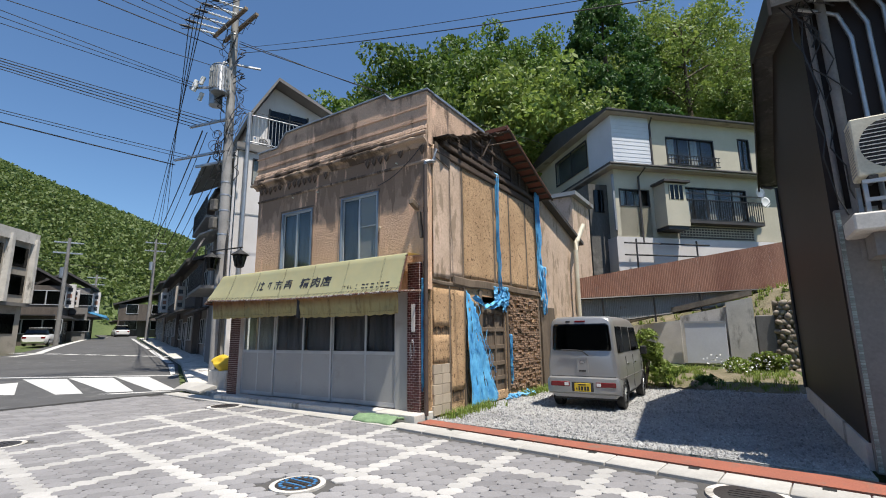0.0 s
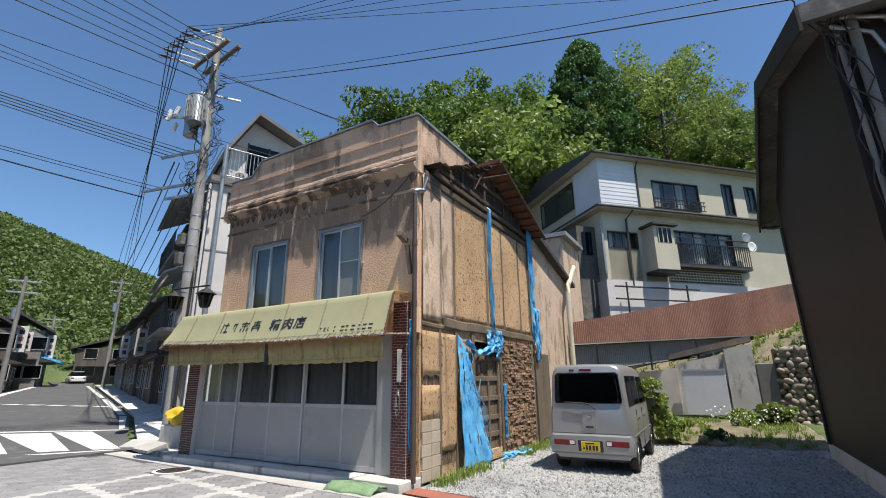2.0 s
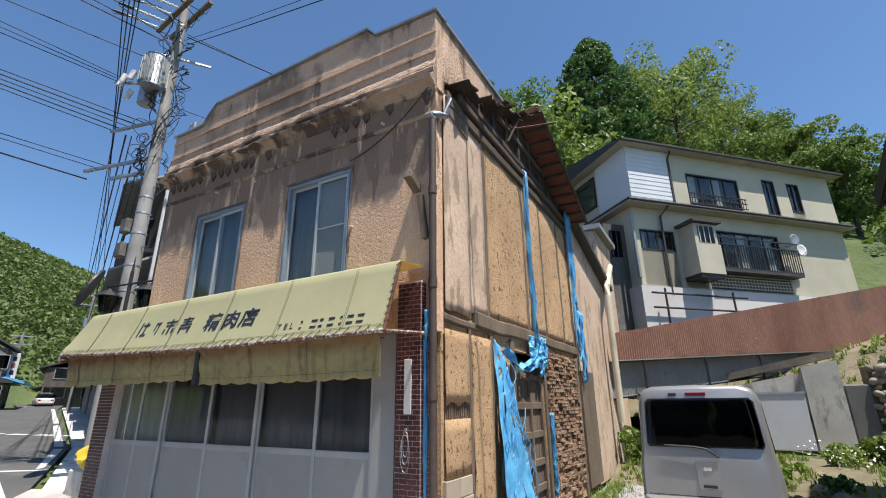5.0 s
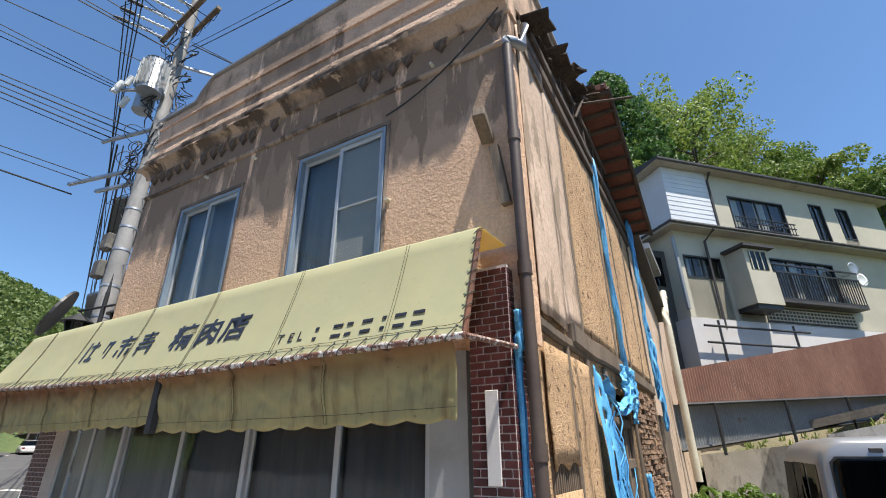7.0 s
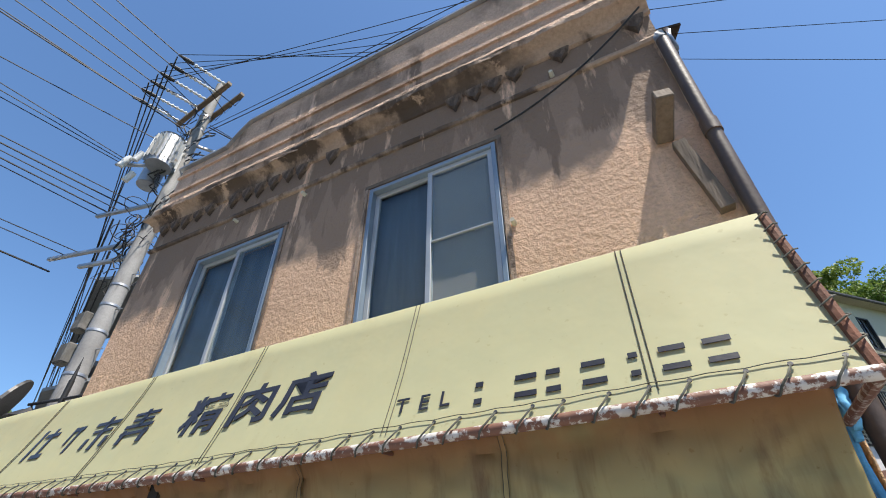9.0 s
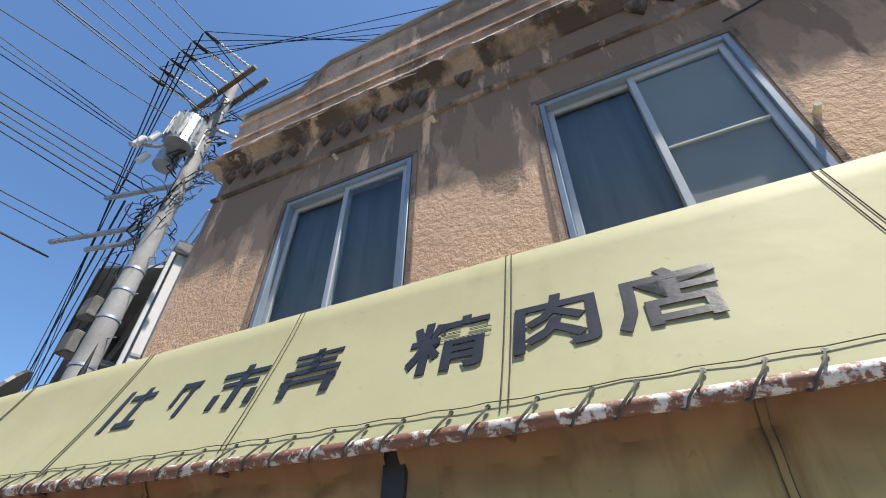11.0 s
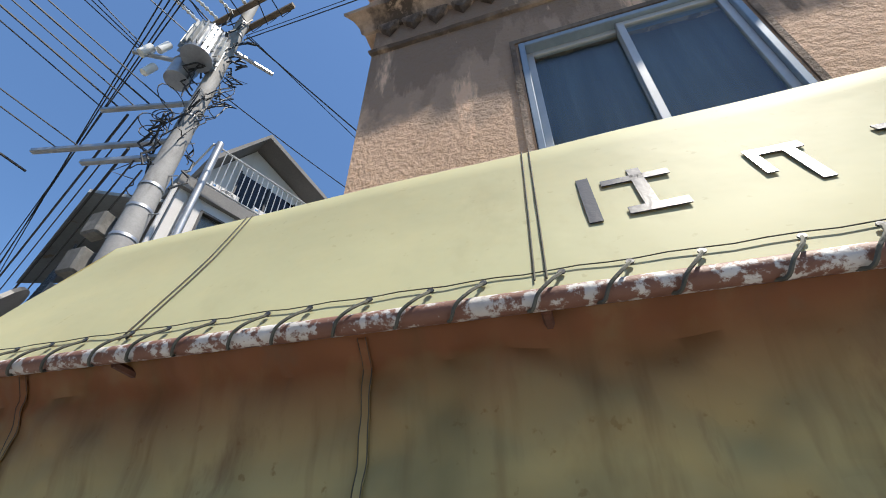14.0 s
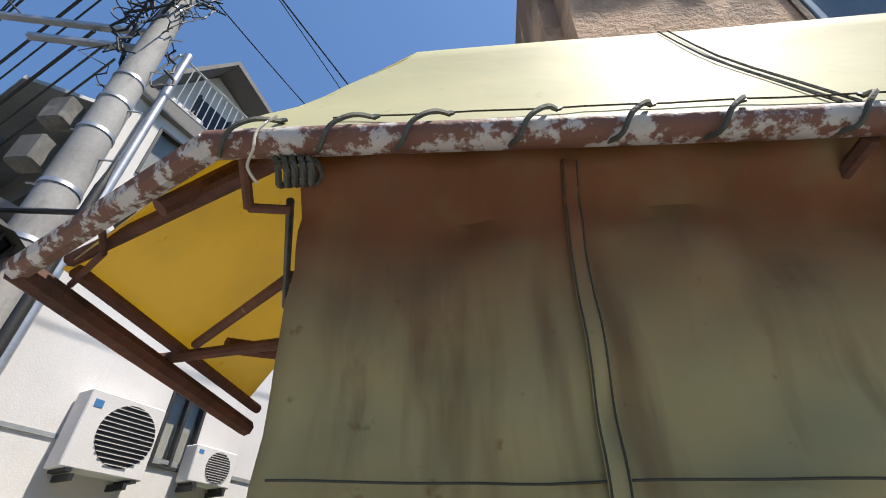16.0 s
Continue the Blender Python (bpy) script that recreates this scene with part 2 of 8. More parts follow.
M_CHROME = surface("chrome", (0.75, 0.75, 0.75), None, 0.12, 1.0, bump=0)
M_TAIL = surface("tail_lamp", (0.17, 0.012, 0.016), (0.13, 0.01, 0.012), 0.15, bump=0)
M_YELLOW = surface("yellow", (0.66, 0.47, 0.04), (0.55, 0.37, 0.025), 0.5, big=2, fine=30, grain=0.15, bump=0.1)
M_CARWHITE = surface("white_car_paint", (0.78, 0.78, 0.78), None, 0.25, bump=0, grain=0.03)
M_BLUE = surface("blue_paint", (0.05, 0.20, 0.42), (0.05, 0.14, 0.3), 0.5)
M_INK = surface("sign_ink", (0.018, 0.018, 0.022), (0.03, 0.03, 0.035), 0.32, big=6, fine=60, grain=0.2, bump=0.1, spec=0.42)
M_CURTAIN_DARK = surface("dark_net_curtain", (0.17, 0.145, 0.15), (0.10, 0.088, 0.092), 0.9, big=3, fine=10, stretch=(1, 1, 0.06), grain=0.4, bump=0.3)
M_CURTAIN_BLUE = surface("upper_curtain", (0.235, 0.215, 0.20), (0.15, 0.14, 0.13), 0.9, big=4, fine=14, stretch=(1, 1, 0.06), grain=0.4, bump=0.3)
M_BLIND = surface("grey_blind", (0.40, 0.355, 0.315), (0.30, 0.265, 0.235), 0.9, big=1.2, fine=60, grain=0.15, bump=0.05)
M_CURTAIN = surface("net_curtain", (0.46, 0.42, 0.37), (0.33, 0.30, 0.27), 0.9, big=4, fine=14, stretch=(1, 1, 0.06), grain=0.4, bump=0.3)
M_ROOM = surface("painted_dim_room", (0.12, 0.11, 0.10), (0.09, 0.08, 0.075), 0.9)
M_GREEN_MAT = surface("green_mat", (0.22, 0.33, 0.18), (0.15, 0.24, 0.13), 0.9, big=5, fine=50, grain=0.5)
M_WOODDARK = surface("dark_house_boards", (0.13, 0.11, 0.095), (0.085, 0.072, 0.062), 0.85, big=1, fine=15, stretch=(3, 3, 0.3), grain=0.4)
M_BEIGE = surface("beige_render", (0.42, 0.38, 0.32), (0.33, 0.30, 0.26), 0.85, big=0.6, fine=20, stain=(0.2, 0.18, 0.15), stain_scale=0.8)
M_BARK = surface("bark", (0.13, 0.10, 0.075), (0.08, 0.06, 0.045), 0.95, big=2, fine=14, grain=0.5, bump=0.8, depth=0.03)


def glass(name, tint, rough=0.03):
    m = bpy.data.materials.new(name)
    m.use_nodes = True
    nt, N, L, P = nodes_of(m)
    P.inputs["Base Color"].default_value = (*tint, 1)
    P.inputs["Roughness"].default_value = rough
    P.inputs["Transmission Weight"].default_value = 1.0
    P.inputs["IOR"].default_value = 1.45
    return m


def pane_glass(name, tint, clear, rough=0.02):
    """Window glass: part see-through, part mirror."""
    m = bpy.data.materials.new(name)
    m.use_nodes = True
    nt, N, L, P = nodes_of(m)
    tr, gl, mx, lw, fr = N.new("ShaderNodeBsdfTransparent"), N.new("ShaderNodeBsdfGlossy"), N.new("ShaderNodeMixShader"), N.new("ShaderNodeLayerWeight"), N.new("ShaderNodeMapRange")
    tr.inputs[0].default_value = (*(c * clear for c in tint), 1)
    gl.inputs["Roughness"].default_value = rough
    lw.inputs["Blend"].default_value = 0.35
    fr.inputs["To Min"].default_value, fr.inputs["To Max"].default_value = 0.02, 0.15
    L.new(lw.outputs["Facing"], fr.inputs[0])
    L.new(bumped(nt, noise_fac(nt, 1.6, 2), 0.12, 0.01), gl.inputs["Normal"])
    L.new(fr.outputs[0], mx.inputs[0])
    L.new(tr.outputs[0], mx.inputs[1])
    L.new(gl.outputs[0], mx.inputs[2])
    L.new(mx.outputs[0], N["Material Output"].inputs[0])
    N.remove(P)
    return m


M_GLASS = pane_glass("window_glass", (0.92, 0.97, 0.98), 0.92)
M_TINTED = pane_glass("tinted_glass", (0.30, 0.34, 0.34), 0.5)


def cloth(name, base, dirt, through_col, soil=0.5):
    """Coated awning cloth that lets some sun through."""
    m = bpy.data.materials.new(name)
    m.use_nodes = True
    nt, N, L, P = nodes_of(m)
    col = mixed(nt, noise_fac(nt, 1.3, 5, 0.6), base, tuple(c * 0.93 for c in base))
    col = mixed(nt, noise_fac(nt, 2.2, 6, 0.7, (1, 1, 0.5), 0.60, 0.78, 5.5), col, dirt)
    col = mixed(nt, noise_fac(nt, 30, 3, 0.6, (1, 1, 1), 0.66, 0.72, 2.0), col, dirt)
    L.new(col, P.inputs["Base Color"])
    P.inputs["Roughness"].default_value = 0.62
    P.inputs["Specular IOR Level"].default_value = 0.2
    L.new(bumped(nt, noise_fac(nt, 5, 3, 0.5), 0.15, 0.01), P.inputs["Normal"])
    tl, mx = N.new("ShaderNodeBsdfTranslucent"), N.new("ShaderNodeMixShader")
    L.new(mixed(nt, noise_fac(nt, 3, 4), through_col, tuple(c * 0.8 for c in through_col)), tl.inputs[0])
    mx.inputs[0].default_value = soil
    L.new(P.outputs[0], mx.inputs[1])
    L.new(tl.outputs[0], mx.inputs[2])
    L.new(mx.outputs[0], N["Material Output"].inputs[0])
    return m


M_AWNING = cloth("awning_cloth", (0.475, 0.485, 0.300), (0.385, 0.385, 0.235), (1.0, 0.66, 0.0), 0.30)
M_AWNING_END = cloth("awning_end_cloth", (0.445, 0.45, 0.29), (0.30, 0.26, 0.12), (0.86, 0.64, 0.02), 0.55)


def valance_cloth():
    """Olive cloth with rust washed down from the pipe in ragged streaks; the shade of slanting folds is in the colour
    too.
    """
    m = cloth("valance_cloth", (0.46, 0.39, 0.18), (0.28, 0.21, 0.09), (0.50, 0.34, 0.03), 0.26)
    nt, N, L, P = nodes_of(m)
    was = P.inputs["Base Color"].links[0].from_socket
    tc, sep, mr, add = N.new("ShaderNodeTexCoord"), N.new("ShaderNodeSeparateXYZ"), N.new("ShaderNodeMapRange"), N.new("ShaderNodeMath")
    L.new(tc.outputs["Object"], sep.inputs[0])
    mr.inputs["From Min"].default_value, mr.inputs["From Max"].default_value = 2.17, 2.38
    L.new(sep.outputs["Z"], mr.inputs[0])
    add.operation = "MULTIPLY"
    L.new(mr.outputs[0], add.inputs[0])
    L.new(noise_fac(nt, 3.5, 5, 0.6, (1.6, 1.6, 0.35), -0.15, 0.45, 2.2), add.inputs[1])
    rusty = mixed(nt, add.outputs[0], was, (0.22, 0.095, 0.045))
    for lean, off in ((38, 3.0), (-34, 11.0)):
        rusty = mixed(nt, noise_fac(nt, 2.0, 4, 0.6, (5.5, 1.0, 0.7), 0.56, 0.80, off, (0, radians(lean), 0)), rusty, (0.15, 0.085, 0.04))
    rusty = mixed(nt, noise_fac(nt, 2.4, 6, 0.7, (2.6, 2.6, 0.5), 0.56, 0.74, 7.1), rusty, (0.17, 0.10, 0.058))
    rusty = mixed(nt, noise_fac(nt, 1.1, 5, 0.7, (1, 1, 1.2), 0.52, 0.72, 3.3), rusty, (0.27, 0.25, 0.12))
    L.new(rusty, P.inputs["Base Color"])
    folds = bumped(nt, noise_fac(nt, 2.2, 1.5, 0.45, (2.2, 2.2, 0.8), 0.2, 0.8, 1.7), 0.85, 0.07)
    L.new(folds, P.inputs["Normal"])
    return m


M_VALANCE = valance_cloth()


def leaf_material(name, a, b):
    m = bpy.data.materials.new(name)
    m.use_nodes = True
    nt, N, L, P = nodes_of(m)
    geo = N.new("ShaderNodeNewGeometry")
    col = mixed(nt, geo.outputs["Random Per Island"], a, b)
    oi = N.new("ShaderNodeObjectInfo")
    mr = N.new("ShaderNodeMapRange")
    mr.inputs["To Min"].default_value, mr.inputs["To Max"].default_value = 0.8, 1.2
    L.new(oi.outputs["Random"], mr.inputs[0])
    col = mixed(nt, 1.0, col, mr.outputs[0], "MULTIPLY")
    L.new(col, P.inputs["Base Color"])
    P.inputs["Roughness"].default_value = 0.55
    tl, mx = N.new("ShaderNodeBsdfTranslucent"), N.new("ShaderNodeMixShader")
    L.new(col, tl.inputs[0])
    mx.inputs[0].default_value = 0.4
    L.new(P.outputs[0], mx.inputs[1])
    L.new(tl.outputs[0], mx.inputs[2])
    L.new(mx.outputs[0], N["Material Output"].inputs[0])
    return m


M_LEAF = leaf_material("fresh_leaves", (0.075, 0.14, 0.022), (0.15, 0.225, 0.045))
M_LEAF_DARK = leaf_material("conifer_leaves", (0.05, 0.12, 0.028), (0.095, 0.185, 0.045))
M_LEAF_YELLOW = leaf_material("spring_leaves", (0.13, 0.20, 0.035), (0.23, 0.29, 0.07))
M_FOREST = leaf_material("far_leaves", (0.105, 0.155, 0.040), (0.140, 0.190, 0.052))
M_SHEETROOF = surface("old_sheet_roof", (0.10, 0.098, 0.095), (0.06, 0.058, 0.056), 0.7, big=1.5, fine=12, grain=0.4, stain=(0.2, 0.19, 0.18), stain_scale=2.5)
M_GRASS = leaf_material("grass", (0.15, 0.24, 0.035), (0.29, 0.35, 0.085))
M_FLOWER = surface("white_petals", (0.85, 0.85, 0.82), None, 0.6, bump=0)


# ---- building helpers ----
def thing(name, at, label="", category="", group="", kind=""):
    ob = new(name)
    ob.empty_display_size = 0.1
    ob.matrix_basis = Matrix.Translation(at)
    return tagged(ob, label, category, group, kind)


def finish(name, bm, material, smooth=False):
    me = bpy.data.meshes.new(name)
    bmesh.ops.recalc_face_normals(bm, faces=bm.faces)
    bm.to_mesh(me)
    bm.free()
    me.materials.append(material)
    if smooth:
        me.shade_smooth()
        me.set_sharp_from_angle(angle=radians(40))
    return me


def part(name, bm, material, parent, label="", smooth=False):
    """ONE mesh in world coordinates under a thing or under a part."""
    ob = new(name, finish(name, bm, material, smooth))
    ob.parent = parent
    if parent.parent is None:
        ob.matrix_parent_inverse = parent.matrix_basis.inverted()
    if name in ("pane", "glass"):
        ob.visible_shadow = False
    return tagged(ob, label)


def piece(name, me, m, parent):
    """An alike piece that shares its mesh."""
    ob = new(name, me)
    ob.parent = parent
    if parent.parent is None:
        ob.matrix_parent_inverse = parent.matrix_basis.inverted()
    ob.matrix_basis = m
    return ob


def solid(name, bm, material, label="", category="", group="", kind="", smooth=False):
    ob = new(name, finish(name, bm, material, smooth))
    return tagged(ob, label, category, group, kind)


def mesh():
    return bmesh.new()


def box(bm, x0, x1, y0, y1, z0, z1, m=None, bevel=0.0):
    vs = [bm.verts.new((x, y, z)) for z in (z0, z1) for y in (y0, y1) for x in (x0, x1)]
    fs = [bm.faces.new([vs[i] for i in f]) for f in ((0, 2, 3, 1), (4, 5, 7, 6), (0, 1, 5, 4), (2, 6, 7, 3), (0, 4, 6, 2), (1, 3, 7, 5))]
    if m is not None:
        for v in vs:
            v.co = m @ v.co
    if bevel:
        es = {e for f in fs for e in f.edges}
        bmesh.ops.bevel(bm, geom=list(es), offset=bevel, segments=1, affect="EDGES")
    return vs


def cyl(bm, p0, p1, r0, r1=None, seg=10, caps=True):
    p0, p1 = Vector(p0), Vector(p1)
    r1 = r0 if r1 is None else r1
    q = (p1 - p0).to_track_quat("Z", "Y")
    rings = []
    for p, r in ((p0, r0), (p1, r1)):
        rings.append([bm.verts.new(p + q @ Vector((r * math.cos(a), r * math.sin(a), 0))) for a in (2 * math.pi * i / seg for i in range(seg))])
    for i in range(seg):
        bm.faces.new((rings[0][i], rings[0][(i + 1) % seg], rings[1][(i + 1) % seg], rings[1][i]))
    if caps:
        bm.faces.new(rings[0][::-1])
        bm.faces.new(rings[1])


def tube(bm, pts, r, seg=6):
    """A tube along a line of points."""
    pts = [Vector(p) for p in pts]
    rings = []
    for i, p in enumerate(pts):
        d = (pts[min(i + 1, len(pts) - 1)] - pts[max(i - 1, 0)]).normalized()
        up = Vector((0, 0, 1)) if abs(d.z) < 0.9 else Vector((1, 0, 0))
        s = d.cross(up).normalized()
        u = s.cross(d)
        rr = r[i] if isinstance(r, (list, tuple)) else r
        rings.append([bm.verts.new(p + s * (rr * math.cos(a)) + u * (rr * math.sin(a))) for a in (2 * math.pi * k / seg for k in range(seg))])
    for a, b in zip(rings, rings[1:]):
        for i in range(seg):
            bm.faces.new((a[i], a[(i + 1) % seg], b[(i + 1) % seg], b[i]))
    bm.faces.new(rings[0][::-1])
    bm.faces.new(rings[-1])


def sag(a, b, drop, n=14):
    a, b = Vector(a), Vector(b)
    return [a.lerp(b, i / n) - Vector((0, 0, drop * 4 * (i / n) * (1 - i / n))) for i in range(n + 1)]


def prism(bm, outline, axis, a, b):
    """An outline of (u, v) pairs drawn out along an axis from a to b: x -> (y, z), y -> (x, z), z -> (x, y)."""
    def at(u, v, w):
        return {"x": (w, u, v), "y": (u, w, v), "z": (u, v, w)}[axis]
    lo = [bm.verts.new(at(u, v, a)) for u, v in outline]
    hi = [bm.verts.new(at(u, v, b)) for u, v in outline]
    n = len(outline)
    bm.faces.new(lo[::-1])
    bm.faces.new(hi)
    for i in range(n):
        bm.faces.new((lo[i], lo[(i + 1) % n], hi[(i + 1) % n], hi[i]))


def rect_minus(u0, u1, v0, v1, holes):
    """Rectangles that fill a wall round its rectangular holes."""
    us = sorted({u0, u1, *(h[0] for h in holes), *(h[1] for h in holes)})
    vs = sorted({v0, v1, *(h[2] for h in holes), *(h[3] for h in holes)})
    out = []
    for a, b in zip(us, us[1:]):
        run = None
        for c, d in zip(vs, vs[1:]):
            mu, mv = (a + b) / 2, (c + d) / 2
            if any(h[0] < mu < h[1] and h[2] < mv < h[3] for h in holes):
                if run:
                    out.append((a, b, *run))
                run = None
            else:
                run = (run[0], d) if run else (c, d)
        if run:
            out.append((a, b, *run))
    return out


def wall_mesh(u0, u1, v0, v1, w0, w1, holes, axis="y", m=None):
    """A thick wall with openings through it, in the x-z plane (axis y) or y-z plane (axis x)."""
    bm = mesh()
    for a, b, c, d in rect_minus(u0, u1, v0, v1, holes):
        if axis == "y":
            box(bm, a, b, w0, w1, c, d, m)
        else:
            box(bm, w0, w1, a, b, c, d, m)
    bmesh.ops.remove_doubles(bm, verts=bm.verts, dist=0.0005)
    return bm


# ---- ground ----
def sheet(name, outline, z, material, label, category="ground", depth=0.06):
    bm = mesh()
    prism(bm, outline, "z", z - depth, z)
    return solid(name, bm, material, label, category, kind="structure")


STREET = Vector((-0.92, 0.39, 0)).normalized()
ACROSS = Vector((0.39, 0.92, 0)).normalized()


def street_z(x, y):
    """The street climbs gently beyond the crossing."""
    return 0.028 * max(0.0, min(90.0, x * STREET.x + y * STREET.y) - 14.0)


def on_street(name, outline, lift, material, label, category="road", depth=0.06, kind="structure"):
    """A sheet that follows the street's slope."""
    bm = mesh()
    lo = [bm.verts.new((x, y, street_z(x, y) + lift - depth)) for x, y in outline]
    hi = [bm.verts.new((x, y, street_z(x, y) + lift)) for x, y in outline]
    n = len(outline)
    bm.faces.new(lo[::-1])
    bm.faces.new(hi)
    for i in range(n):
        bm.faces.new((lo[i], lo[(i + 1) % n], hi[(i + 1) % n], hi[i]))
    return solid(name, bm, material, label, category, kind=kind)



def hill_height(x, y):
    """Flat valley floor, a steep wooded slope behind the houses and a mountain down the street."""
    back = max(0.0, y - 24 - 0.10 * x) if x > -20 else max(0.0, y - 22 + 0.47 * (x + 20))
    h = 46 * (1 - math.exp(-back / 42)) * min(1.0, max(0.35, 1 - 0.022 * (x + 2)))
    d = -(x + 0.0)
    if d > 45:
        ridge = max(0.0, d - 105)
        h = max(h * max(0.0, 1 - (d - 45) / 40), 67 * (1 - math.exp(-ridge / 75)) * min(1.0, max(0.0, (y + 210 + 0.1 * d) / 160)) * (1.18 - 0.0062 * min(160.0, max(0.0, y - 30))))
    return h


bm = mesh()
N_G = 90
rows_g = []
for i in range(N_G + 1):
    y = -300 + 700 * i / N_G
    row = []
    for j in range(N_G + 1):
        x = -520 + 820 * j / N_G
        h = hill_height(x, y)
        if h > 0.5:
            h += 2.5 * noise.noise((x / 23, y / 23, 0))
        row.append(bm.verts.new((x, y, -0.12 + max(0.0, h) + street_z(x, y) * 0.97)))
    rows_g.append(row)
for a, b in zip(rows_g, rows_g[1:]):
    for j in range(N_G):
        bm.faces.new((a[j], a[j + 1], b[j + 1], b[j]))
solid("ground", bm, M_HILL, "green valley floor rising into wooded hills", "ground", kind="structure", smooth=True)

on_street("road", [(-14.9, -16), (-13.9, 7.5), (-18.3, 9.75), (-22.6, 11.95), (-35.1, 16.9), (-60.5, 26.9), (-75, 33.5), (-80, 30), (-68.8, 26.5), (-47.6, 14.9), (-36.5, 9.6), (-34, 7.6), (-44, -16)], 0.0, M_ASPHALT, "worn dark grey asphalt street with white markings")
sheet("pavement_1", [(14, -14), (14, 6.15), (0.8, 6.16), (-5.15, 6.92), (-11.9, 7.0), (-13.9, 7.6), (-14.95, -14)], -0.012, M_JOINT, "sandy joints under interlocking concrete paving blocks", "pavement", 0.05)
sheet("gravel_lot", [(-5.1, 7.45), (1.0, 6.9), (1.1, 15.0), (-5.1, 15.0)], 0.01, M_GRAVEL, "crushed pale grey gravel of a parking lot", "gravel")
on_street("pavement_2", [(-13.5, 7.6), (-18.2, 9.9), (-22.6, 12.1), (-35.1, 17.1), (-60.5, 27.2), (-59.5, 29.0), (-34.3, 18.9), (-21.8, 13.9), (-17.4, 11.8), (-11.3, 9.6), (-11.3, 7.6)], 0.05, M_CONCRETE, "narrow concrete pavement along the street", "pavement", 0.12)

# unseen walls added across the square close the place: glass mirrors them, skylight drops
for k, (x0, x1, h) in enumerate(((-17.0, -9.5, 7.2), (-9.3, -2.0, 6.4), (-1.8, 6.0, 8.0), (6.2, 14.0, 6.8), (-46.0, -17.2, 7.0))):
    bm = mesh()
    box(bm, x0, x1, -18.6 if k == 4 else -13.6, -17.6 if k == 4 else -12.6, -0.05, h)
    solid("wall_%d" % (k + 1), bm, M_BEIGE if k % 2 else M_GREYWALL, "plain rendered wall added out of view for the glass to mirror", "wall", kind="structure")

# ---- the shop ----
FY, CX, LX = 7.45, -5.17, -10.80
shop = thing("shop_building", (-8.0, 10.2, 0), "derelict two-storey shop with stained tan plaster and a stepped parapet", "building")
WIN = [(-9.71, -8.57, 3.02, 4.66), (-7.62, -6.47, 3.02, 4.70)]
DOOR = (-11.02, -5.72, 0.14, 2.45)
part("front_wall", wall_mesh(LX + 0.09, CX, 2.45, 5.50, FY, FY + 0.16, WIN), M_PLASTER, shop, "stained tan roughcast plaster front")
# parapet with a raised middle
bm = mesh()
prism(bm, [(LX - 0.02, 5.50), (CX + 0.02, 5.50), (CX + 0.02, 6.66), (-6.10, 6.70), (-6.13, 6.72), (-6.30, 6.88), (-9.70, 6.84), (-9.80, 6.80), (-9.88, 6.66), (-10.0, 6.50), (LX - 0.02, 6.50)], "y", FY - 0.02, FY + 0.2)
parapet = part("parapet", bm, M_PARAPET, shop, "banded plaster parapet with a stepped top")
for z in (6.02, 6.33):
    bm = mesh()
    box(bm, LX - 0.03, CX + 0.03, FY - 0.045, FY - 0.018, z, z + 0.035)
    part("band", bm, M_PARAPET, parapet)
# metal coping on the parapet
bm = mesh()
for (x0, z0), (x1, z1) in (((LX - 0.06, 6.51), (-9.99, 6.51)), ((-9.99, 6.51), (-9.86, 6.68)), ((-9.86, 6.68), (-9.68, 6.85)), ((-9.68, 6.85), (-6.28, 6.89)), ((-6.28, 6.89), (-6.12, 6.71)), ((-6.12, 6.71), (CX + 0.06, 6.67))):
    vs = [(x0, z0), (x1, z1), (x1, z1 + 0.03), (x0, z0 + 0.03)]
    prism(bm, vs, "y", FY - 0.065, FY + 0.22)
part("coping", bm, M_STEEL, parapet, "bent grey metal coping")
# cornice: run mouldings, worn uneven along their length
def moulding(name, profile, x0, x1, material, label="", wear=0.012, seed=0, spread=0.8):
    """A profile of (out, z) pairs drawn along the front and chipped a little; the left end returns with the projection."""
    bm = mesh()
    n = int((x1 - x0) / 0.06)
    prev = None
    for i in range(n + 1):
        x = x0 + (x1 - x0) * i / n
        row = []
        for j, (out, z) in enumerate(profile):
            k = wear * (0.6 * noise.noise((x * 1.3, seed, j * 0.3)) + 0.7 * noise.noise((x * 7, seed + 4, j * 0.9))) if out > 0.02 else 0.0
            row.append(bm.verts.new((x - (out * spread if i == 0 else 0), FY - out - k, z + k * 0.6)))
        if prev:
            for a, b, c, d in zip(prev, row, prev[1:], row[1:]):
                bm.faces.new((a, b, d, c))
        else:
            bm.faces.new(row)
        prev = row
    bm.faces.new(prev[::-1])
    return part(name, bm, material, shop, label, smooth=True)


moulding("cornice", [(0.0, 5.44), (0.03, 5.45), (0.045, 5.50), (0.09, 5.545), (0.155, 5.56), (0.165, 5.60), (0.10, 5.635), (0.085, 5.67), (0.0, 5.68)], LX, CX + 0.02, M_CORNICE, "sooty moulded plaster cornice", 0.035, 2)
moulding("cornice_roll", [(0.0, 5.675), (0.05, 5.68), (0.085, 5.70), (0.095, 5.735), (0.08, 5.77), (0.05, 5.79), (0.0, 5.795)], LX, CX + 0.02, M_CORNICE, "sooty plaster roll", 0.014, 5)
moulding("cornice_fillet", [(0.0, 5.79), (0.055, 5.80), (0.05, 5.86), (0.03, 5.90), (0.0, 5.905)], LX, CX + 0.02, M_PARAPET, "", 0.012, 8)
moulding("band", [(0.0, 5.085), (0.022, 5.09), (0.034, 5.115), (0.022, 5.14), (0.0, 5.145)], LX + 0.09, CX + 0.01, M_CORNICE, "", 0.008, 11, 0.5)
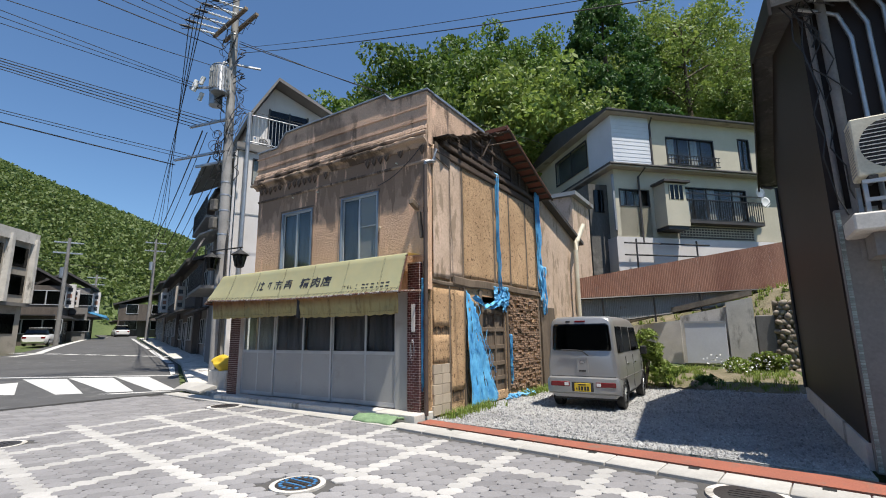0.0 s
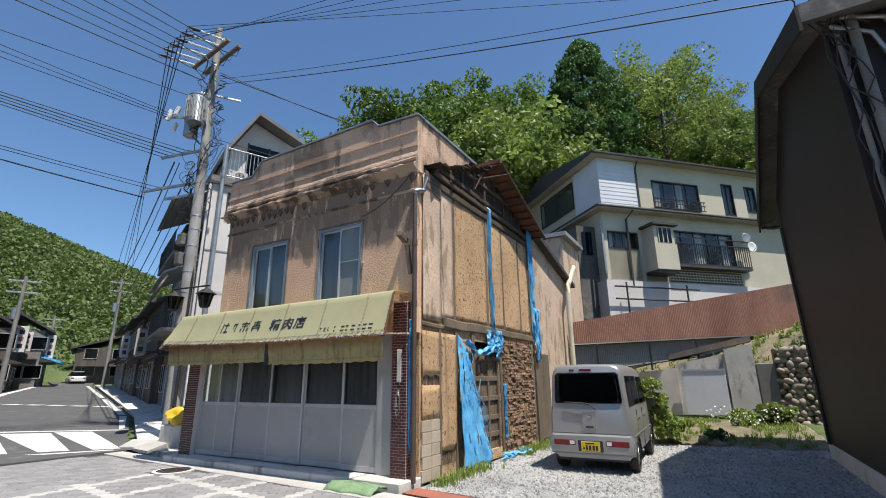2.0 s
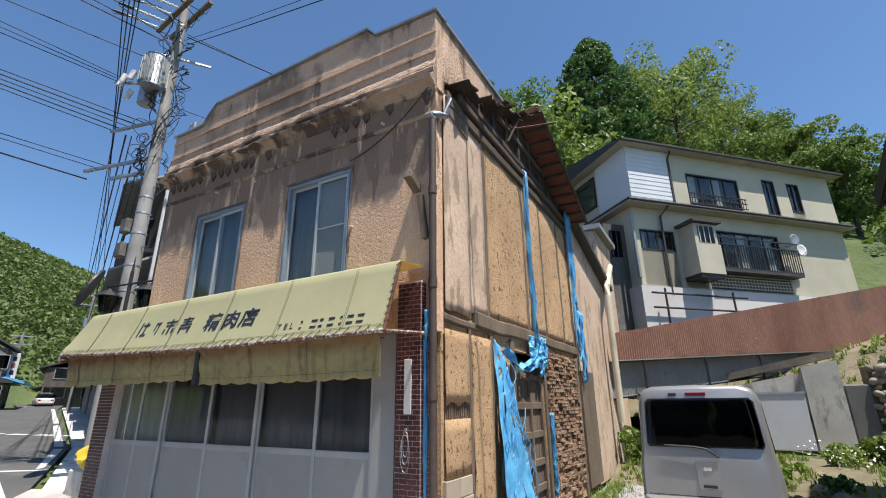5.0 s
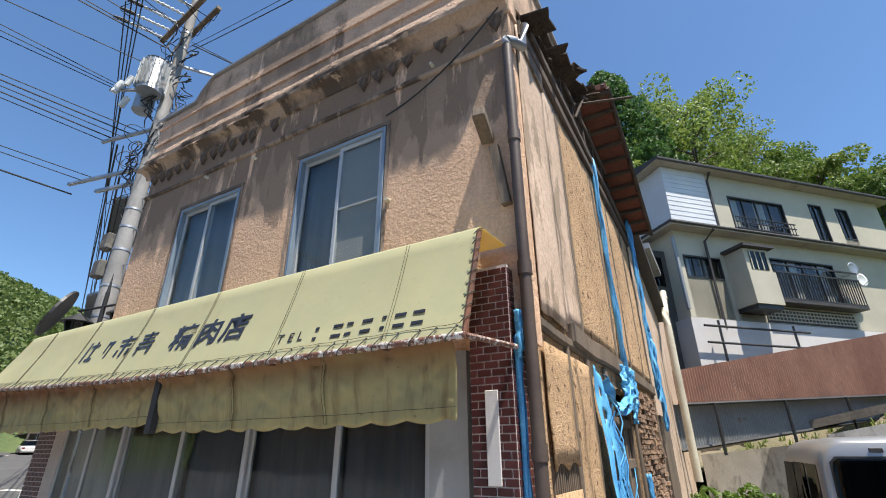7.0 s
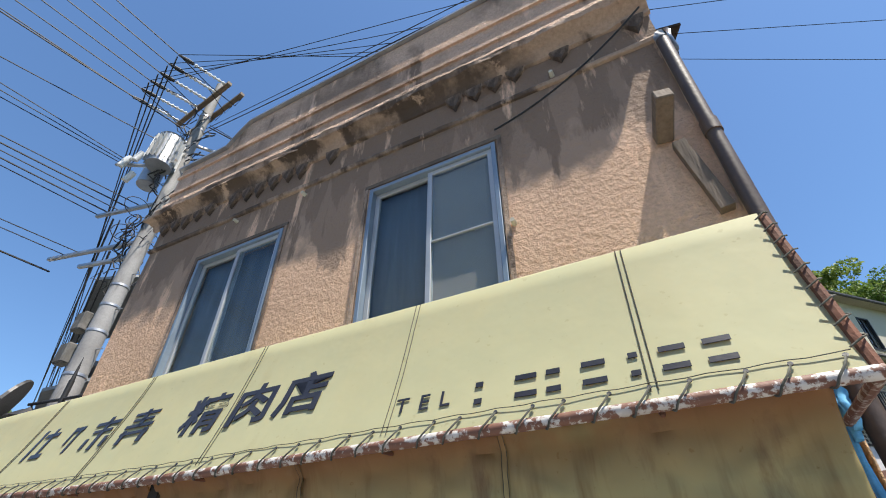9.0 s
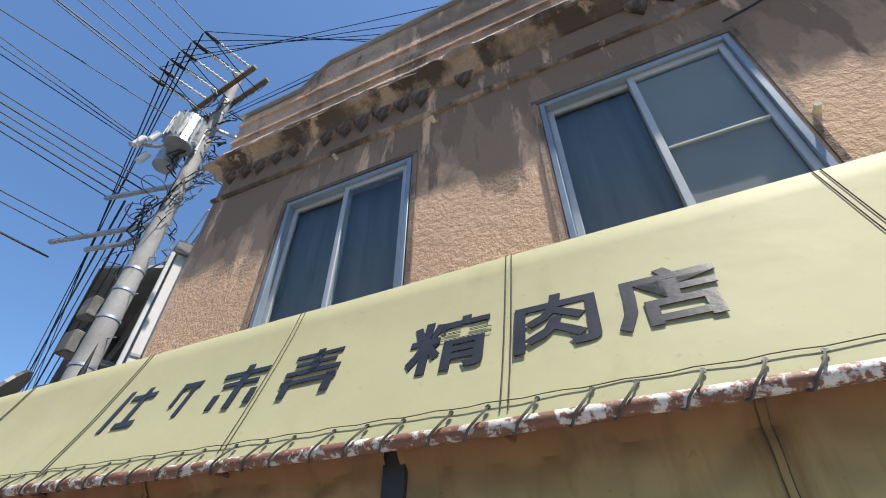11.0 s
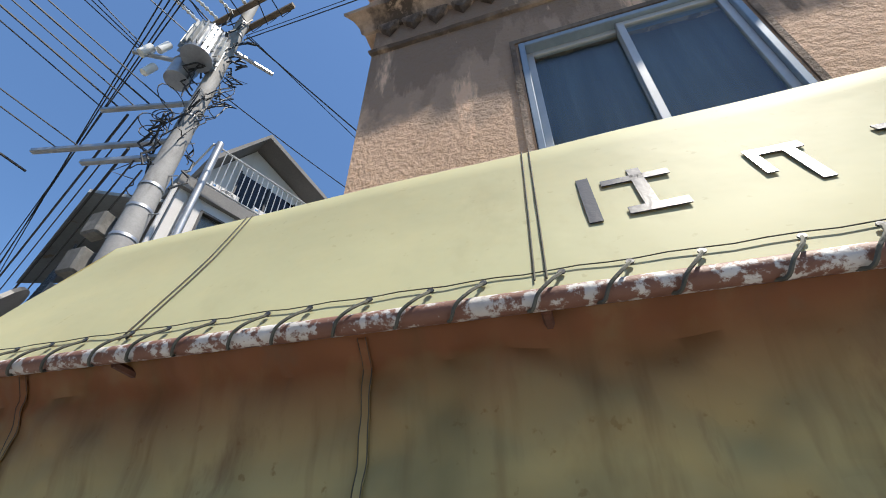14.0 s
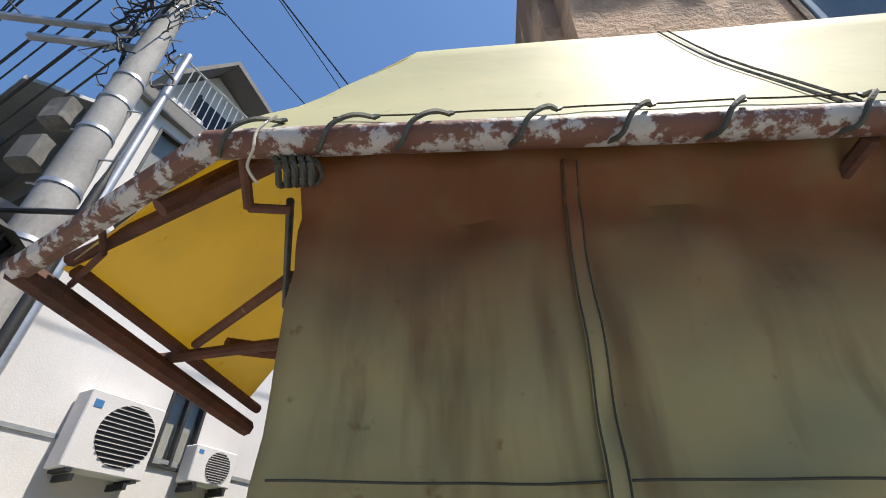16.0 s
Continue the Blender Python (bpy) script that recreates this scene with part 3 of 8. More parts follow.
# side wall to the parking lot, frame of posts with mud panels
SIDE_END = 13.4
part("side_wall", wall_mesh(FY + 0.16, SIDE_END, 0.0, 5.55, CX - 0.16, CX - 0.04, [(9.75, 11.05, 0.2, 2.45)], "x"), M_MUD, shop, "bare mud plaster side wall")
bm = mesh()
prism(bm, [(FY + 0.16, 5.55), (SIDE_END, 5.55), (SIDE_END, 5.9), (10.6, 6.88), (FY + 0.16, 5.72)], "x", CX - 0.15, CX - 0.06)
part("gable", bm, M_LATH, shop, "dark brown lath and broken mud gable")
part("back_wall", wall_mesh(LX, CX - 0.16, 0.0, 5.8, SIDE_END - 0.16, SIDE_END, []), M_GREYWALL, shop)
part("left_wall", wall_mesh(FY + 0.16, SIDE_END - 0.16, 0.0, 5.75, LX, LX + 0.14, [], "x"), M_PLASTER, shop)
bm = mesh()
prism(bm, [(FY + 0.2, 5.66), (10.6, 6.88), (10.6, 6.96), (FY + 0.2, 5.74)], "x", LX + 0.15, CX - 0.13)
part("front_roof", bm, M_LATH, shop, "broken front roof slope")
bm = mesh()
prism(bm, [(10.6, 6.92), (13.75, 5.78), (13.75, 5.86), (10.6, 7.02)], "x", LX - 0.1, CX + 0.42)
part("rear_roof", bm, M_RUSTBOARD, shop, "sagging roof with red-brown boards underneath")
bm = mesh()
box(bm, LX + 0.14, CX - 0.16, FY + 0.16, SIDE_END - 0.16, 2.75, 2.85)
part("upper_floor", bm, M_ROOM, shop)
# parapet return along the side: triangular cheek
bm = mesh()
prism(bm, [(FY + 0.2, 5.70), (FY + 0.2, 6.64), (9.88, 6.64), (9.88, 6.58)], "x", CX - 0.12, CX + 0.02)
part("parapet_cheek", bm, M_PARAPET, shop, "plastered cheek of the parapet")
bm = mesh()
prism(bm, [(FY + 0.2, 6.645), (9.97, 6.645), (9.97, 6.70), (FY + 0.2, 6.70)], "x", CX - 0.14, CX + 0.06)
part("cheek_coping", bm, M_STEEL, shop)

# ---- the dark building on the other side of the lot ----
dark = thing("dark_building", (4.0, 12.0, 0), "brown metal-clad building with pipes and grey eaves", "building")
DX, DY = 1.03, 7.30
bm = mesh()
prism(bm, [(DY, 0.3), (13.8, 0.3), (13.8, 5.75), (10.7, 6.98), (DY, 5.85)], "x", DX, DX + 0.15)
part("side_wall", bm, M_DARKWALL, dark, "dark brown metal cladding")
bm = mesh()
box(bm, DX - 0.03, DX + 0.16, DY + 0.01, 13.82, 0.0, 0.3)
part("plinth", bm, M_CONCRETE, dark)
part("front_wall", wall_mesh(DX + 0.15, 9.0, 0.0, 5.85, DY, DY + 0.15, []), M_DARKWALL, dark)
part("back_wall", wall_mesh(DX + 0.15, 9.0, 0.0, 5.7, 13.65, 13.8, []), M_DARKWALL, dark)
bm = mesh()
prism(bm, [(6.85, 5.72), (10.7, 7.02), (14.9, 5.42), (14.9, 5.66), (10.7, 7.30), (6.85, 5.98)], "x", 0.72, 9.2)
part("roof", bm, M_SHEETROOF, dark, "ragged grey sheet eaves")
for a, b in (((6.80, 5.78), (10.7, 7.14)), ((10.7, 7.14), (14.95, 5.50))):
    bm = mesh()
    prism(bm, [(a[0], a[1] - 0.2), (b[0], b[1] - 0.2), (b[0], b[1] + 0.14), (a[0], a[1] + 0.14)], "x", 0.68, 0.715)
    part("barge_board", bm, M_DARKWALL, dark)

# ---- house on the slope ----
HC = Vector((-4.45, 22.05, 0))
HU, HV = Vector((0.70, 0.714, 0)).normalized(), Vector((-0.714, 0.70, 0)).normalized()
HM = Matrix(((HU.x, HV.x, 0, HC.x), (HU.y, HV.y, 0, HC.y), (0, 0, 1, 0), (0, 0, 0, 1)))
house = thing("hillside_house", (-2.0, 27.0, 4.0), "two-storey cream-sided house on a pale concrete base", "house")


def hpart(name, bm, material, label="", parent=None, smooth=False):
    for v in bm.verts:
        v.co = HM @ v.co
    return part(name, bm, material, parent or house, label, smooth)


H_LEN, H_DEP = 11.5, 9.5
UW = [(2.95, 5.75, 9.65, 11.1), (7.25, 7.95, 9.62, 11.35), (8.75, 9.45, 9.9, 11.35)]
hpart("upper_wall", wall_mesh(0, H_LEN, 9.45, 12.0, 0, 0.16, UW), M_SIDING)
hpart("upper_side_wall", wall_mesh(0.16, H_DEP, 9.45, 12.0, 0, 0.16, [(2.3, 5.8, 10.2, 11.6)], "x"), M_SIDING)
LWIN = [(0.12, 1.75, 7.4, 8.25), (3.45, 7.35, 6.75, 8.55)]
hpart("lower_wall", wall_mesh(-0.1, H_LEN, 5.9, 9.2, 0.0, 0.16, LWIN), M_SIDING)
hpart("lower_side_wall", wall_mesh(0.16, H_DEP, 5.9, 9.2, -0.1, 0.06, [], "x"), M_SIDING)
bm = mesh()
box(bm, -0.25, H_LEN, -0.12, H_DEP, 1.5, 5.9)
hpart("base_wall", bm, M_WHITEWALL, "pale concrete base")
bm = mesh()
prism(bm, [(-0.5, 12.07), (-0.5, 12.0), (H_DEP + 0.5, 12.0), (H_DEP + 0.5, 12.07), (H_DEP / 2, 13.0)], "x", -0.5, H_LEN + 0.5)
hpart("roof", bm, M_ROOF, "low dark roof")
bm = mesh()
box(bm, -0.55, H_LEN + 0.2, -0.5, H_DEP, 9.28, 9.37)
hpart("eave_band", bm, M_ROOF)
bm = mesh()
box(bm, -0.52, H_LEN + 0.17, -0.47, H_DEP, 9.201, 9.279)
hpart("soffit", bm, M_BEIGE, "pale boarded soffit")
bm = mesh()
box(bm, -0.47, H_LEN + 0.47, -0.47, H_DEP, 11.96, 11.999)
hpart("soffit", bm, M_BEIGE, "pale boarded soffit")
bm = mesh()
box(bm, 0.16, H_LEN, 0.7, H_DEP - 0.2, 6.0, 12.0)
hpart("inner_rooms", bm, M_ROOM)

# ---- white building beyond the shop ----
WC = Vector((-17.35, 10.95, 0))
WM = Matrix(((STREET.x, ACROSS.x, 0, WC.x), (STREET.y, ACROSS.y, 0, WC.y), (0, 0, 1, 0), (0, 0, 0, 1)))
white = thing("white_building", (-19.0, 14.0, 0), "three-storey white house with a railed roof balcony", "building")


def wpart(name, bm, material, label="", parent=None, smooth=False):
    for v in bm.verts:
        v.co = WM @ v.co
    return part(name, bm, material, parent or white, label, smooth)


WWIN = [(0.57, 2.3, 7.92, 9.14), (2.66, 3.35, 3.55, 4.75)]
wpart("side_wall", wall_mesh(0.0, 8.0, 0.0, 9.40, 0.0, 0.16, WWIN, "x"), M_WHITEWALL, "white rendered side wall")
wpart("street_wall", wall_mesh(0.16, 5.5, 0.0, 9.40, 0.0, 0.16, [(0.8, 4.6, 3.6, 5.0), (0.8, 4.6, 6.5, 8.0)]), M_GREYWALL)
wpart("far_wall", wall_mesh(0.0, 8.0, 0.0, 9.40, 5.5, 5.66, [], "x"), M_WHITEWALL)
bm = mesh()
box(bm, -0.12, 5.7, -0.12, 8.0, 9.40, 9.75)
wpart("balcony_slab", bm, M_GREYWALL)


# ---- shop front: ground floor ----
bm = mesh()
box(bm, -11.5, CX - 0.02, 7.05, FY + 0.3, -0.05, 0.13, bevel=0.015)
part("doorstep", bm, M_CONCRETE, shop, "worn concrete doorstep")
bm = mesh()
box(bm, -5.95, -5.66, FY - 0.02, FY + 0.12, 0.13, 2.45)
part("jamb_panel", bm, M_ALU, shop, "flat grey jamb panel")
bm = mesh()
box(bm, -11.02, -5.95, FY - 0.01, FY + 0.1, 2.18, 2.449)
part("lintel", bm, M_ALU, shop)
bm = mesh()
box(bm, LX + 0.14, CX - 0.2, 9.3, 9.36, 0.13, 2.74)
part("inner_partition", bm, M_ROOM, shop)
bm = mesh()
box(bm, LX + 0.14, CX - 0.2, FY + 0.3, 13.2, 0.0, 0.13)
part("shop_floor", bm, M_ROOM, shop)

LEAVES = [(-11.02, -9.76, 0.00), (-9.78, -8.74, 0.035), (-8.76, -7.79, 0.0), (-7.81, -6.79, 0.035), (-6.81, -5.95, 0.0)]
for k, (a, b, back) in enumerate(LEAVES):
    y0, y1, zb, zr, zt = FY + 0.005 + back, FY + 0.035 + back, 0.15, 1.20, 2.18
    door = thing("shop_door", ((a + b) / 2, y0, zb), "grey aluminium sliding door glazed above a plain panel", "door", "sliding doors of the shop front")
    mids = [(a + b) / 2] if k == 0 else []
    bars = [(a, a + 0.05, zb, zt), (b - 0.05, b, zb, zt)] + [(m - 0.022, m + 0.022, zb + 0.09, zt - 0.06) for m in mids]
    for x0, x1, z0, z1 in bars:
        bm = mesh()
        box(bm, x0, x1, y0, y1, z0, z1, bevel=0.004)
        part("stile", bm, M_ALUFRAME, door)
    for z0, z1 in ((zb, zb + 0.09), (zr - 0.035, zr + 0.035), (zt - 0.06, zt)):
        bm = mesh()
        box(bm, a + 0.05, b - 0.05, y0 + 0.003, y1 - 0.003, z0, z1, bevel=0.004)
        part("rail", bm, M_ALUFRAME, door)
    xs = [a + 0.05] + [v for m in mids for v in (m - 0.022, m + 0.022)] + [b - 0.05]
    for x0, x1 in zip(xs[::2], xs[1::2]):
        bm = mesh()
        box(bm, x0, x1, y0 + 0.008, y0 + 0.018, zb + 0.09, zr - 0.035)
        part("panel", bm, M_ALU, door, "plain grey lower panel")
        bm = mesh()
        box(bm, x0, x1, y0 + 0.012, y0 + 0.016, zr + 0.035, zt - 0.06)
        part("pane", bm, M_GLASS, door)
    if k in (1, 3):
        bm = mesh()
        box(bm, b - 0.035, b - 0.015, y0 - 0.008, y0, 1.05, 1.22)
        part("door_handle", bm, M_DARKSTEEL, door)


def curtain(x0, x1, y, z0, z1, amp=0.03, wave=0.17, material=None, label="", back=None):
    bm = mesh()
    n = max(12, int((x1 - x0) / 0.025))
    prev = None
    for i in range(n + 1):
        x = x0 + (x1 - x0) * i / n
        d = amp * math.sin(2 * math.pi * x / wave + 1.3 * math.sin(x * 3.1)) + 0.4 * amp * math.sin(x * 71)
        col = [bm.verts.new((x, y + d * (0.6 + 0.4 * t), z1 + (z0 - z1) * t)) for t in (0, 0.5, 1)]
        if prev:
            for p, q, r, s in zip(prev, col, prev[1:], col[1:]):
                bm.faces.new((p, q, s, r))
        prev = col
    ob = solid("curtain", bm, material or M_CURTAIN, label, "curtain", smooth=True)
    md = ob.modifiers.new("thickness", "SOLIDIFY")
    md.thickness = 0.004
    return ob


for a, b, back in LEAVES[1:]:
    curtain(a + 0.03, b - 0.03, FY + 0.12, 0.4, 2.3, 0.025, 0.21, M_CURTAIN_DARK, "dull grey net curtain hanging behind the shop door")
curtain(-11.0, -9.85, FY + 0.16, 0.4, 2.3, 0.015, 0.3, M_CURTAIN, "pale cloth curtain behind the frosted door")

# brick-tiled pillars
tile_w, tile_h, step_w, step_h = 0.096, 0.041, 0.1035, 0.0485
bm = mesh()
box(bm, 0, tile_w, -0.008, 0.006, 0, tile_h, bevel=0.003)
TILE = finish("brick", bm, M_BRICK)


def tiled_face(parent, origin, turn, width, height):
    """Running bond of tiles from an origin along a face."""
    frame_m = Matrix.Translation(origin) @ pose(0, 0, 0, 0, 0, turn)
    r = 0
    while (r + 1) * step_h < height:
        x = -0.0518 if r % 2 else 0.0
        while x < width - 0.02:
            lo, hi = max(x, 0.0), min(x + tile_w, width)
            if hi - lo > 0.02:
                piece("brick", TILE, frame_m @ Matrix.Translation((lo, 0, r * step_h + 0.006)) @ Matrix.Diagonal(((hi - lo) / tile_w, 1, 1, 1)), parent)
            x += step_w
        r += 1


pillar_r = thing("brick_pillar", (-5.43, FY, 0.05), "pillar faced with glossy dark red brick tiles", "pillar", "brick pillars")
bm = mesh()
box(bm, -5.595, -5.30, FY - 0.09, FY + 0.16, 0.05, 2.99)
part("core", bm, M_MORTAR, pillar_r, "pale mortar bed")
pillar_l = thing("brick_pillar", (-11.24, FY, 0.05), "pillar faced with dull dark red brick tiles", "pillar", "brick pillars")
bm = mesh()
box(bm, -11.45, -11.03, FY - 0.09, FY + 0.13, 0.05, 2.38)
part("core", bm, M_MORTAR, pillar_l, "pale mortar bed")
tiled_face(pillar_r, (-5.592, FY - 0.09, 0.06), 0, 0.29, 2.93)
tiled_face(pillar_r, (-5.30, FY - 0.085, 0.06), 90, 0.24, 2.93)
tiled_face(pillar_l, (-11.445, FY - 0.09, 0.06), 0, 0.41, 2.3)
# enamel plate and wire coil on the pillar
plate = thing("door_plate", (-5.45, FY - 0.11, 1.9), "long blank white enamel plate fixed to the brick pillar", "sign")
bm = mesh()
box(bm, -5.49, -5.40, FY - 0.112, FY - 0.10, 1.62, 2.16, bevel=0.004)
part("plate", bm, M_WHITEWALL, plate)
coil = thing("wire_coil", (-5.45, FY - 0.12, 1.3), "loop of thin pale wire hanging on the brick pillar", "wire")
for k in range(3):
    bm = mesh()
    tube(bm, [(-5.46 + (0.03 + 0.012 * k) * math.cos(a), FY - 0.112 - 0.004 * k, 1.36 - 0.05 * k + (0.13 + 0.02 * k) * math.sin(a)) for a in (2 * math.pi * i / 18 for i in range(19))], 0.003, 4)
    part("loop", bm, M_STEEL, coil)
mat_ob = thing("doormat", (-5.75, 6.9, 0), "crumpled faded green mat by the doorstep", "mat")
bm = mesh()
N_M = 12
grid = [[bm.verts.new((-6.35 + 0.95 * i / N_M, 6.62 + 0.42 * j / N_M + 0.03 * math.sin(i), 0.02 + 0.13 * max(0, 1 - ((j - 7) / 7) ** 2) * (0.75 + 0.35 * noise.noise((i * 0.6, j * 0.6, 2))))) for j in range(N_M + 1)] for i in range(N_M + 1)]
for i in range(N_M):
    for j in range(N_M):
        bm.faces.new((grid[i][j], grid[i + 1][j], grid[i + 1][j + 1], grid[i][j + 1]))
part("mat", bm, M_GREEN_MAT, mat_ob, smooth=True).modifiers.new("thickness", "SOLIDIFY").thickness = 0.03

# ---- upper windows ----
for k, (a, b, z0, z1) in enumerate(WIN):
    win = thing("window_%d" % (k + 1), ((a + b) / 2, FY, z0), "aluminium sliding window with closed blue-grey curtains", "window", kind="structure")
    for x0, x1, c, d in ((a + 0.004, a + 0.04, z0, z1), (b - 0.04, b - 0.004, z0, z1), (a + 0.04, b - 0.04, z1 - 0.04, z1 - 0.002), (a + 0.04, b - 0.04, z0, z0 + 0.05)):
        bm = mesh()
        box(bm, x0, x1, FY - 0.012, FY + 0.09, c, d, bevel=0.004)
        part("window_frame", bm, M_BLUEFRAME, win)
    mid = (a + b) / 2
    for s, (x0, x1, y) in enumerate(((a + 0.04, mid + 0.02, FY + 0.045), (mid - 0.02, b - 0.04, FY + 0.012))):
        sash = [(x0, x0 + 0.04, z0 + 0.05, z1 - 0.04), (x1 - 0.04, x1, z0 + 0.05, z1 - 0.04), (x0 + 0.04, x1 - 0.04, z1 - 0.08, z1 - 0.04), (x0 + 0.04, x1 - 0.04, z0 + 0.05, z0 + 0.10)]
        if k == 1 and s == 1:
            sash.append((x0 + 0.04, x1 - 0.04, 3.935, 3.949))
        for p, q, c, d in sash:
            bm = mesh()
            box(bm, p, q, y, y + 0.028, c, d, bevel=0.003)
            part("sash_bar", bm, M_ALUFRAME, win)
        bm = mesh()
        box(bm, x0 + 0.04, x1 - 0.04, y + 0.012, y + 0.016, z0 + 0.1, z1 - 0.08)
        part("pane", bm, M_GLASS, win)
    curtain(a + 0.02, b - 0.02, FY + 0.125, z0 - 0.02, z1 - 0.03, 0.008, 0.21, M_CURTAIN_BLUE, "blue-grey curtain drawn behind the upper window")
    if k == 1:
        bm = mesh()
        box(bm, mid + 0.02, b - 0.08, FY + 0.05, FY + 0.056, z0 + 0.1, z1 - 0.08)
        part("blind", bm, M_BLIND, win, "grey cloth blind behind the pane")
    bm = mesh()
    box(bm, a - 0.045, b + 0.045, FY - 0.012, FY - 0.001, z1 + 0.012, z1 + 0.05)
    part("window_head", bm, M_TIMBER, win)
    for x in (a - 0.045, b + 0.013):
        bm = mesh()
        box(bm, x, x + 0.032, FY - 0.012, FY - 0.001, z0, z1 + 0.012)
        part("window_casing", bm, M_CORNICE, win)

# ornament under the cornice: a crumbling row of leaves
bm = mesh()
for s, pts in enumerate((((-0.085, 0.0), (0.085, 0.0), (0.07, -0.07), (0.03, -0.13), (0.0, -0.19), (-0.03, -0.13), (-0.07, -0.07)),)):
    prism(bm, pts, "y", -0.045, 0.0)
bmesh.ops.bevel(bm, geom=[e for e in bm.edges if all(v.co.y < -0.02 for v in e.verts)], offset=0.014, segments=1, affect="EDGES")
LEAF_ORN = finish("ornament", bm, M_CORNICE)
rng = random.Random(4)
x = LX + 0.20
while x < CX - 0.1:
    if rng.random() < (0.92 if x < -8.6 else 0.35):
        piece("ornament", LEAF_ORN, pose(x, FY - 0.002, 5.46, 0, rng.uniform(-6, 6), 0) @ Matrix.Diagonal((1, 1, rng.uniform(0.7, 1.1), 1)), shop)
    x += 0.19

# drainpipe at the corner with its brackets
pipe = thing("drainpipe", (-5.2, 7.38, 0.05), "brown downpipe with grey elbow at the corner of the shop", "pipe")
bm = mesh()
cyl(bm, (-5.18, FY - 0.05, 0.08), (-5.18, FY - 0.05, 5.0), 0.042, seg=14)
part("downpipe", bm, M_PIPE, pipe, smooth=True)
for z in (1.75, 2.9, 4.0):
    bm = mesh()
    cyl(bm, (-5.18, FY - 0.05, z), (-5.18, FY - 0.05, z + 0.1), 0.05, seg=14)
    part("socket", bm, M_PIPE, pipe, smooth=True)
bm = mesh()
tube(bm, [(-5.18, FY - 0.05, 5.0), (-5.18, FY - 0.05, 5.06), (-5.14, FY + 0.02, 5.09), (-5.10, FY + 0.14, 5.12), (-5.08, FY + 0.18, 5.4)], 0.045, 10)
part("elbow", bm, M_STEEL, pipe, "weathered grey elbow", smooth=True)
lath_strip = thing("corner_strip", (-5.2, FY - 0.03, 2.95), "flaking pale timber strip on the building corner", "strip")
bm = mesh()
box(bm, CX - 0.045, CX + 0.012, FY - 0.02, FY + 0.012, 3.0, 5.1, bevel=0.006)
part("strip", bm, M_PINKISH, lath_strip)
bracket = thing("timber_bracket", (-5.4, FY - 0.05, 3.95), "rotten timber bracket sticking out of the front wall", "bracket")
bm = mesh()
box(bm, -0.05, 0.05, -0.30, 0.0, -0.05, 0.05, Matrix.Translation((-5.42, FY, 4.13)) @ pose(0, 0, 0, -14, 0, 10), bevel=0.008)
part("beam_end", bm, M_TIMBER, bracket)
bm = mesh()
box(bm, -0.035, 0.035, -0.06, 0.0, -0.55, 0.0, Matrix.Translation((-5.36, FY, 4.03)) @ pose(0, 0, 0, 0, -8, 0))
part("brace", bm, M_TIMBER, bracket)
wire = thing("front_cable", (-6.4, FY, 4.8), "thin black cable drooping across the front wall", "cable")
bm = mesh()
tube(bm, sag((-6.46, FY - 0.03, 4.80), (-5.22, FY - 0.09, 5.45), 0.12, 10), 0.008, 5)
part("cable", bm, M_CABLE, wire)
for x, z in ((-9.3, 5.02), (-6.4, 3.85), (-5.95, 5.2), (-8.4, 5.0)):
    knob = thing("porcelain_insulator", (x, FY, z), "small porcelain cable knob on the front wall", "insulator", "wall knobs")
    bm = mesh()
    cyl(bm, (x, FY + 0.001, z), (x, FY - 0.05, z), 0.02, 0.016, 8)
    part("knob", bm, M_CREAM, knob)

# ---- awning ----
AY, AZ, TY, TZ = 6.72, 2.46, 6.95, 3.09


def awning_z(x):
    """The front edge hangs lower towards the lot side."""
    return 2.403 + 0.105 * (max(0.0, -7.8 - x) / 3.6) ** 1.5


awning = thing("shop_awning", (-8.4, 7.1, 2.4), "faded pale green cloth awning laced to a rusty pipe frame", "awning")
SEAMS = [-11.33, -10.73, -9.75, -8.78, -7.81, -6.80, -5.83, -5.31]


def slope_pt(x, t, out=0.0):
    """A point on the awning's slope: t 0 at the pipe, 1 at the top."""
    return Vector((x, AY + (TY - AY) * t - out * 0.94, awning_z(x) + (TZ - awning_z(x)) * t + out * 0.343))


for k, (a, b) in enumerate(zip(SEAMS, SEAMS[1:])):
    bm = mesh()
    nx, nz = 14, 8
    g = []
    for i in range(nx + 1):
        col = []
        for j in range(nz + 1):
            u, t = i / nx, j / nz
            x = a + (b - a) * u
            if k == 0:
                x = (a + (b - a) * u) - (1 - u) * 0.22 * (1 - t)
            puff = -0.012 * math.sin(math.pi * t) + 0.006 * noise.noise((x * 2.2, t * 2.0, 5)) + (0.012 * noise.noise((x * 3, t * 14, 1)) * (1 - u) if k == 0 else 0)
            scal = -0.004 * abs(math.sin(x * math.pi / 0.125)) * (1 - t) ** 6
            col.append(bm.verts.new(slope_pt(x, t - (0.028 if j == 0 else 0) + scal, puff)))
        g.append(col)
    for i in range(nx):
        for j in range(nz):
            bm.faces.new((g[i][j], g[i + 1][j], g[i + 1][j + 1], g[i][j + 1]))
    top = [bm.verts.new((v.co.x, TY + 0.04, TZ + 0.03)) for v in (c[-1] for c in g)]
    back = [bm.verts.new((max(v.co.x, -11.3), FY - 0.035, TZ + 0.06)) for v in top]
    for i in range(nx):
        bm.faces.new((g[i][-1], g[i + 1][-1], top[i + 1], top[i]))
        bm.faces.new((top[i], top[i + 1], back[i + 1], back[i]))
    cl = part("awning_panel", bm, M_AWNING, awning, smooth=True)
    md = cl.modifiers.new("thickness", "SOLIDIFY")
    md.thickness, md.use_rim = 0.003, False
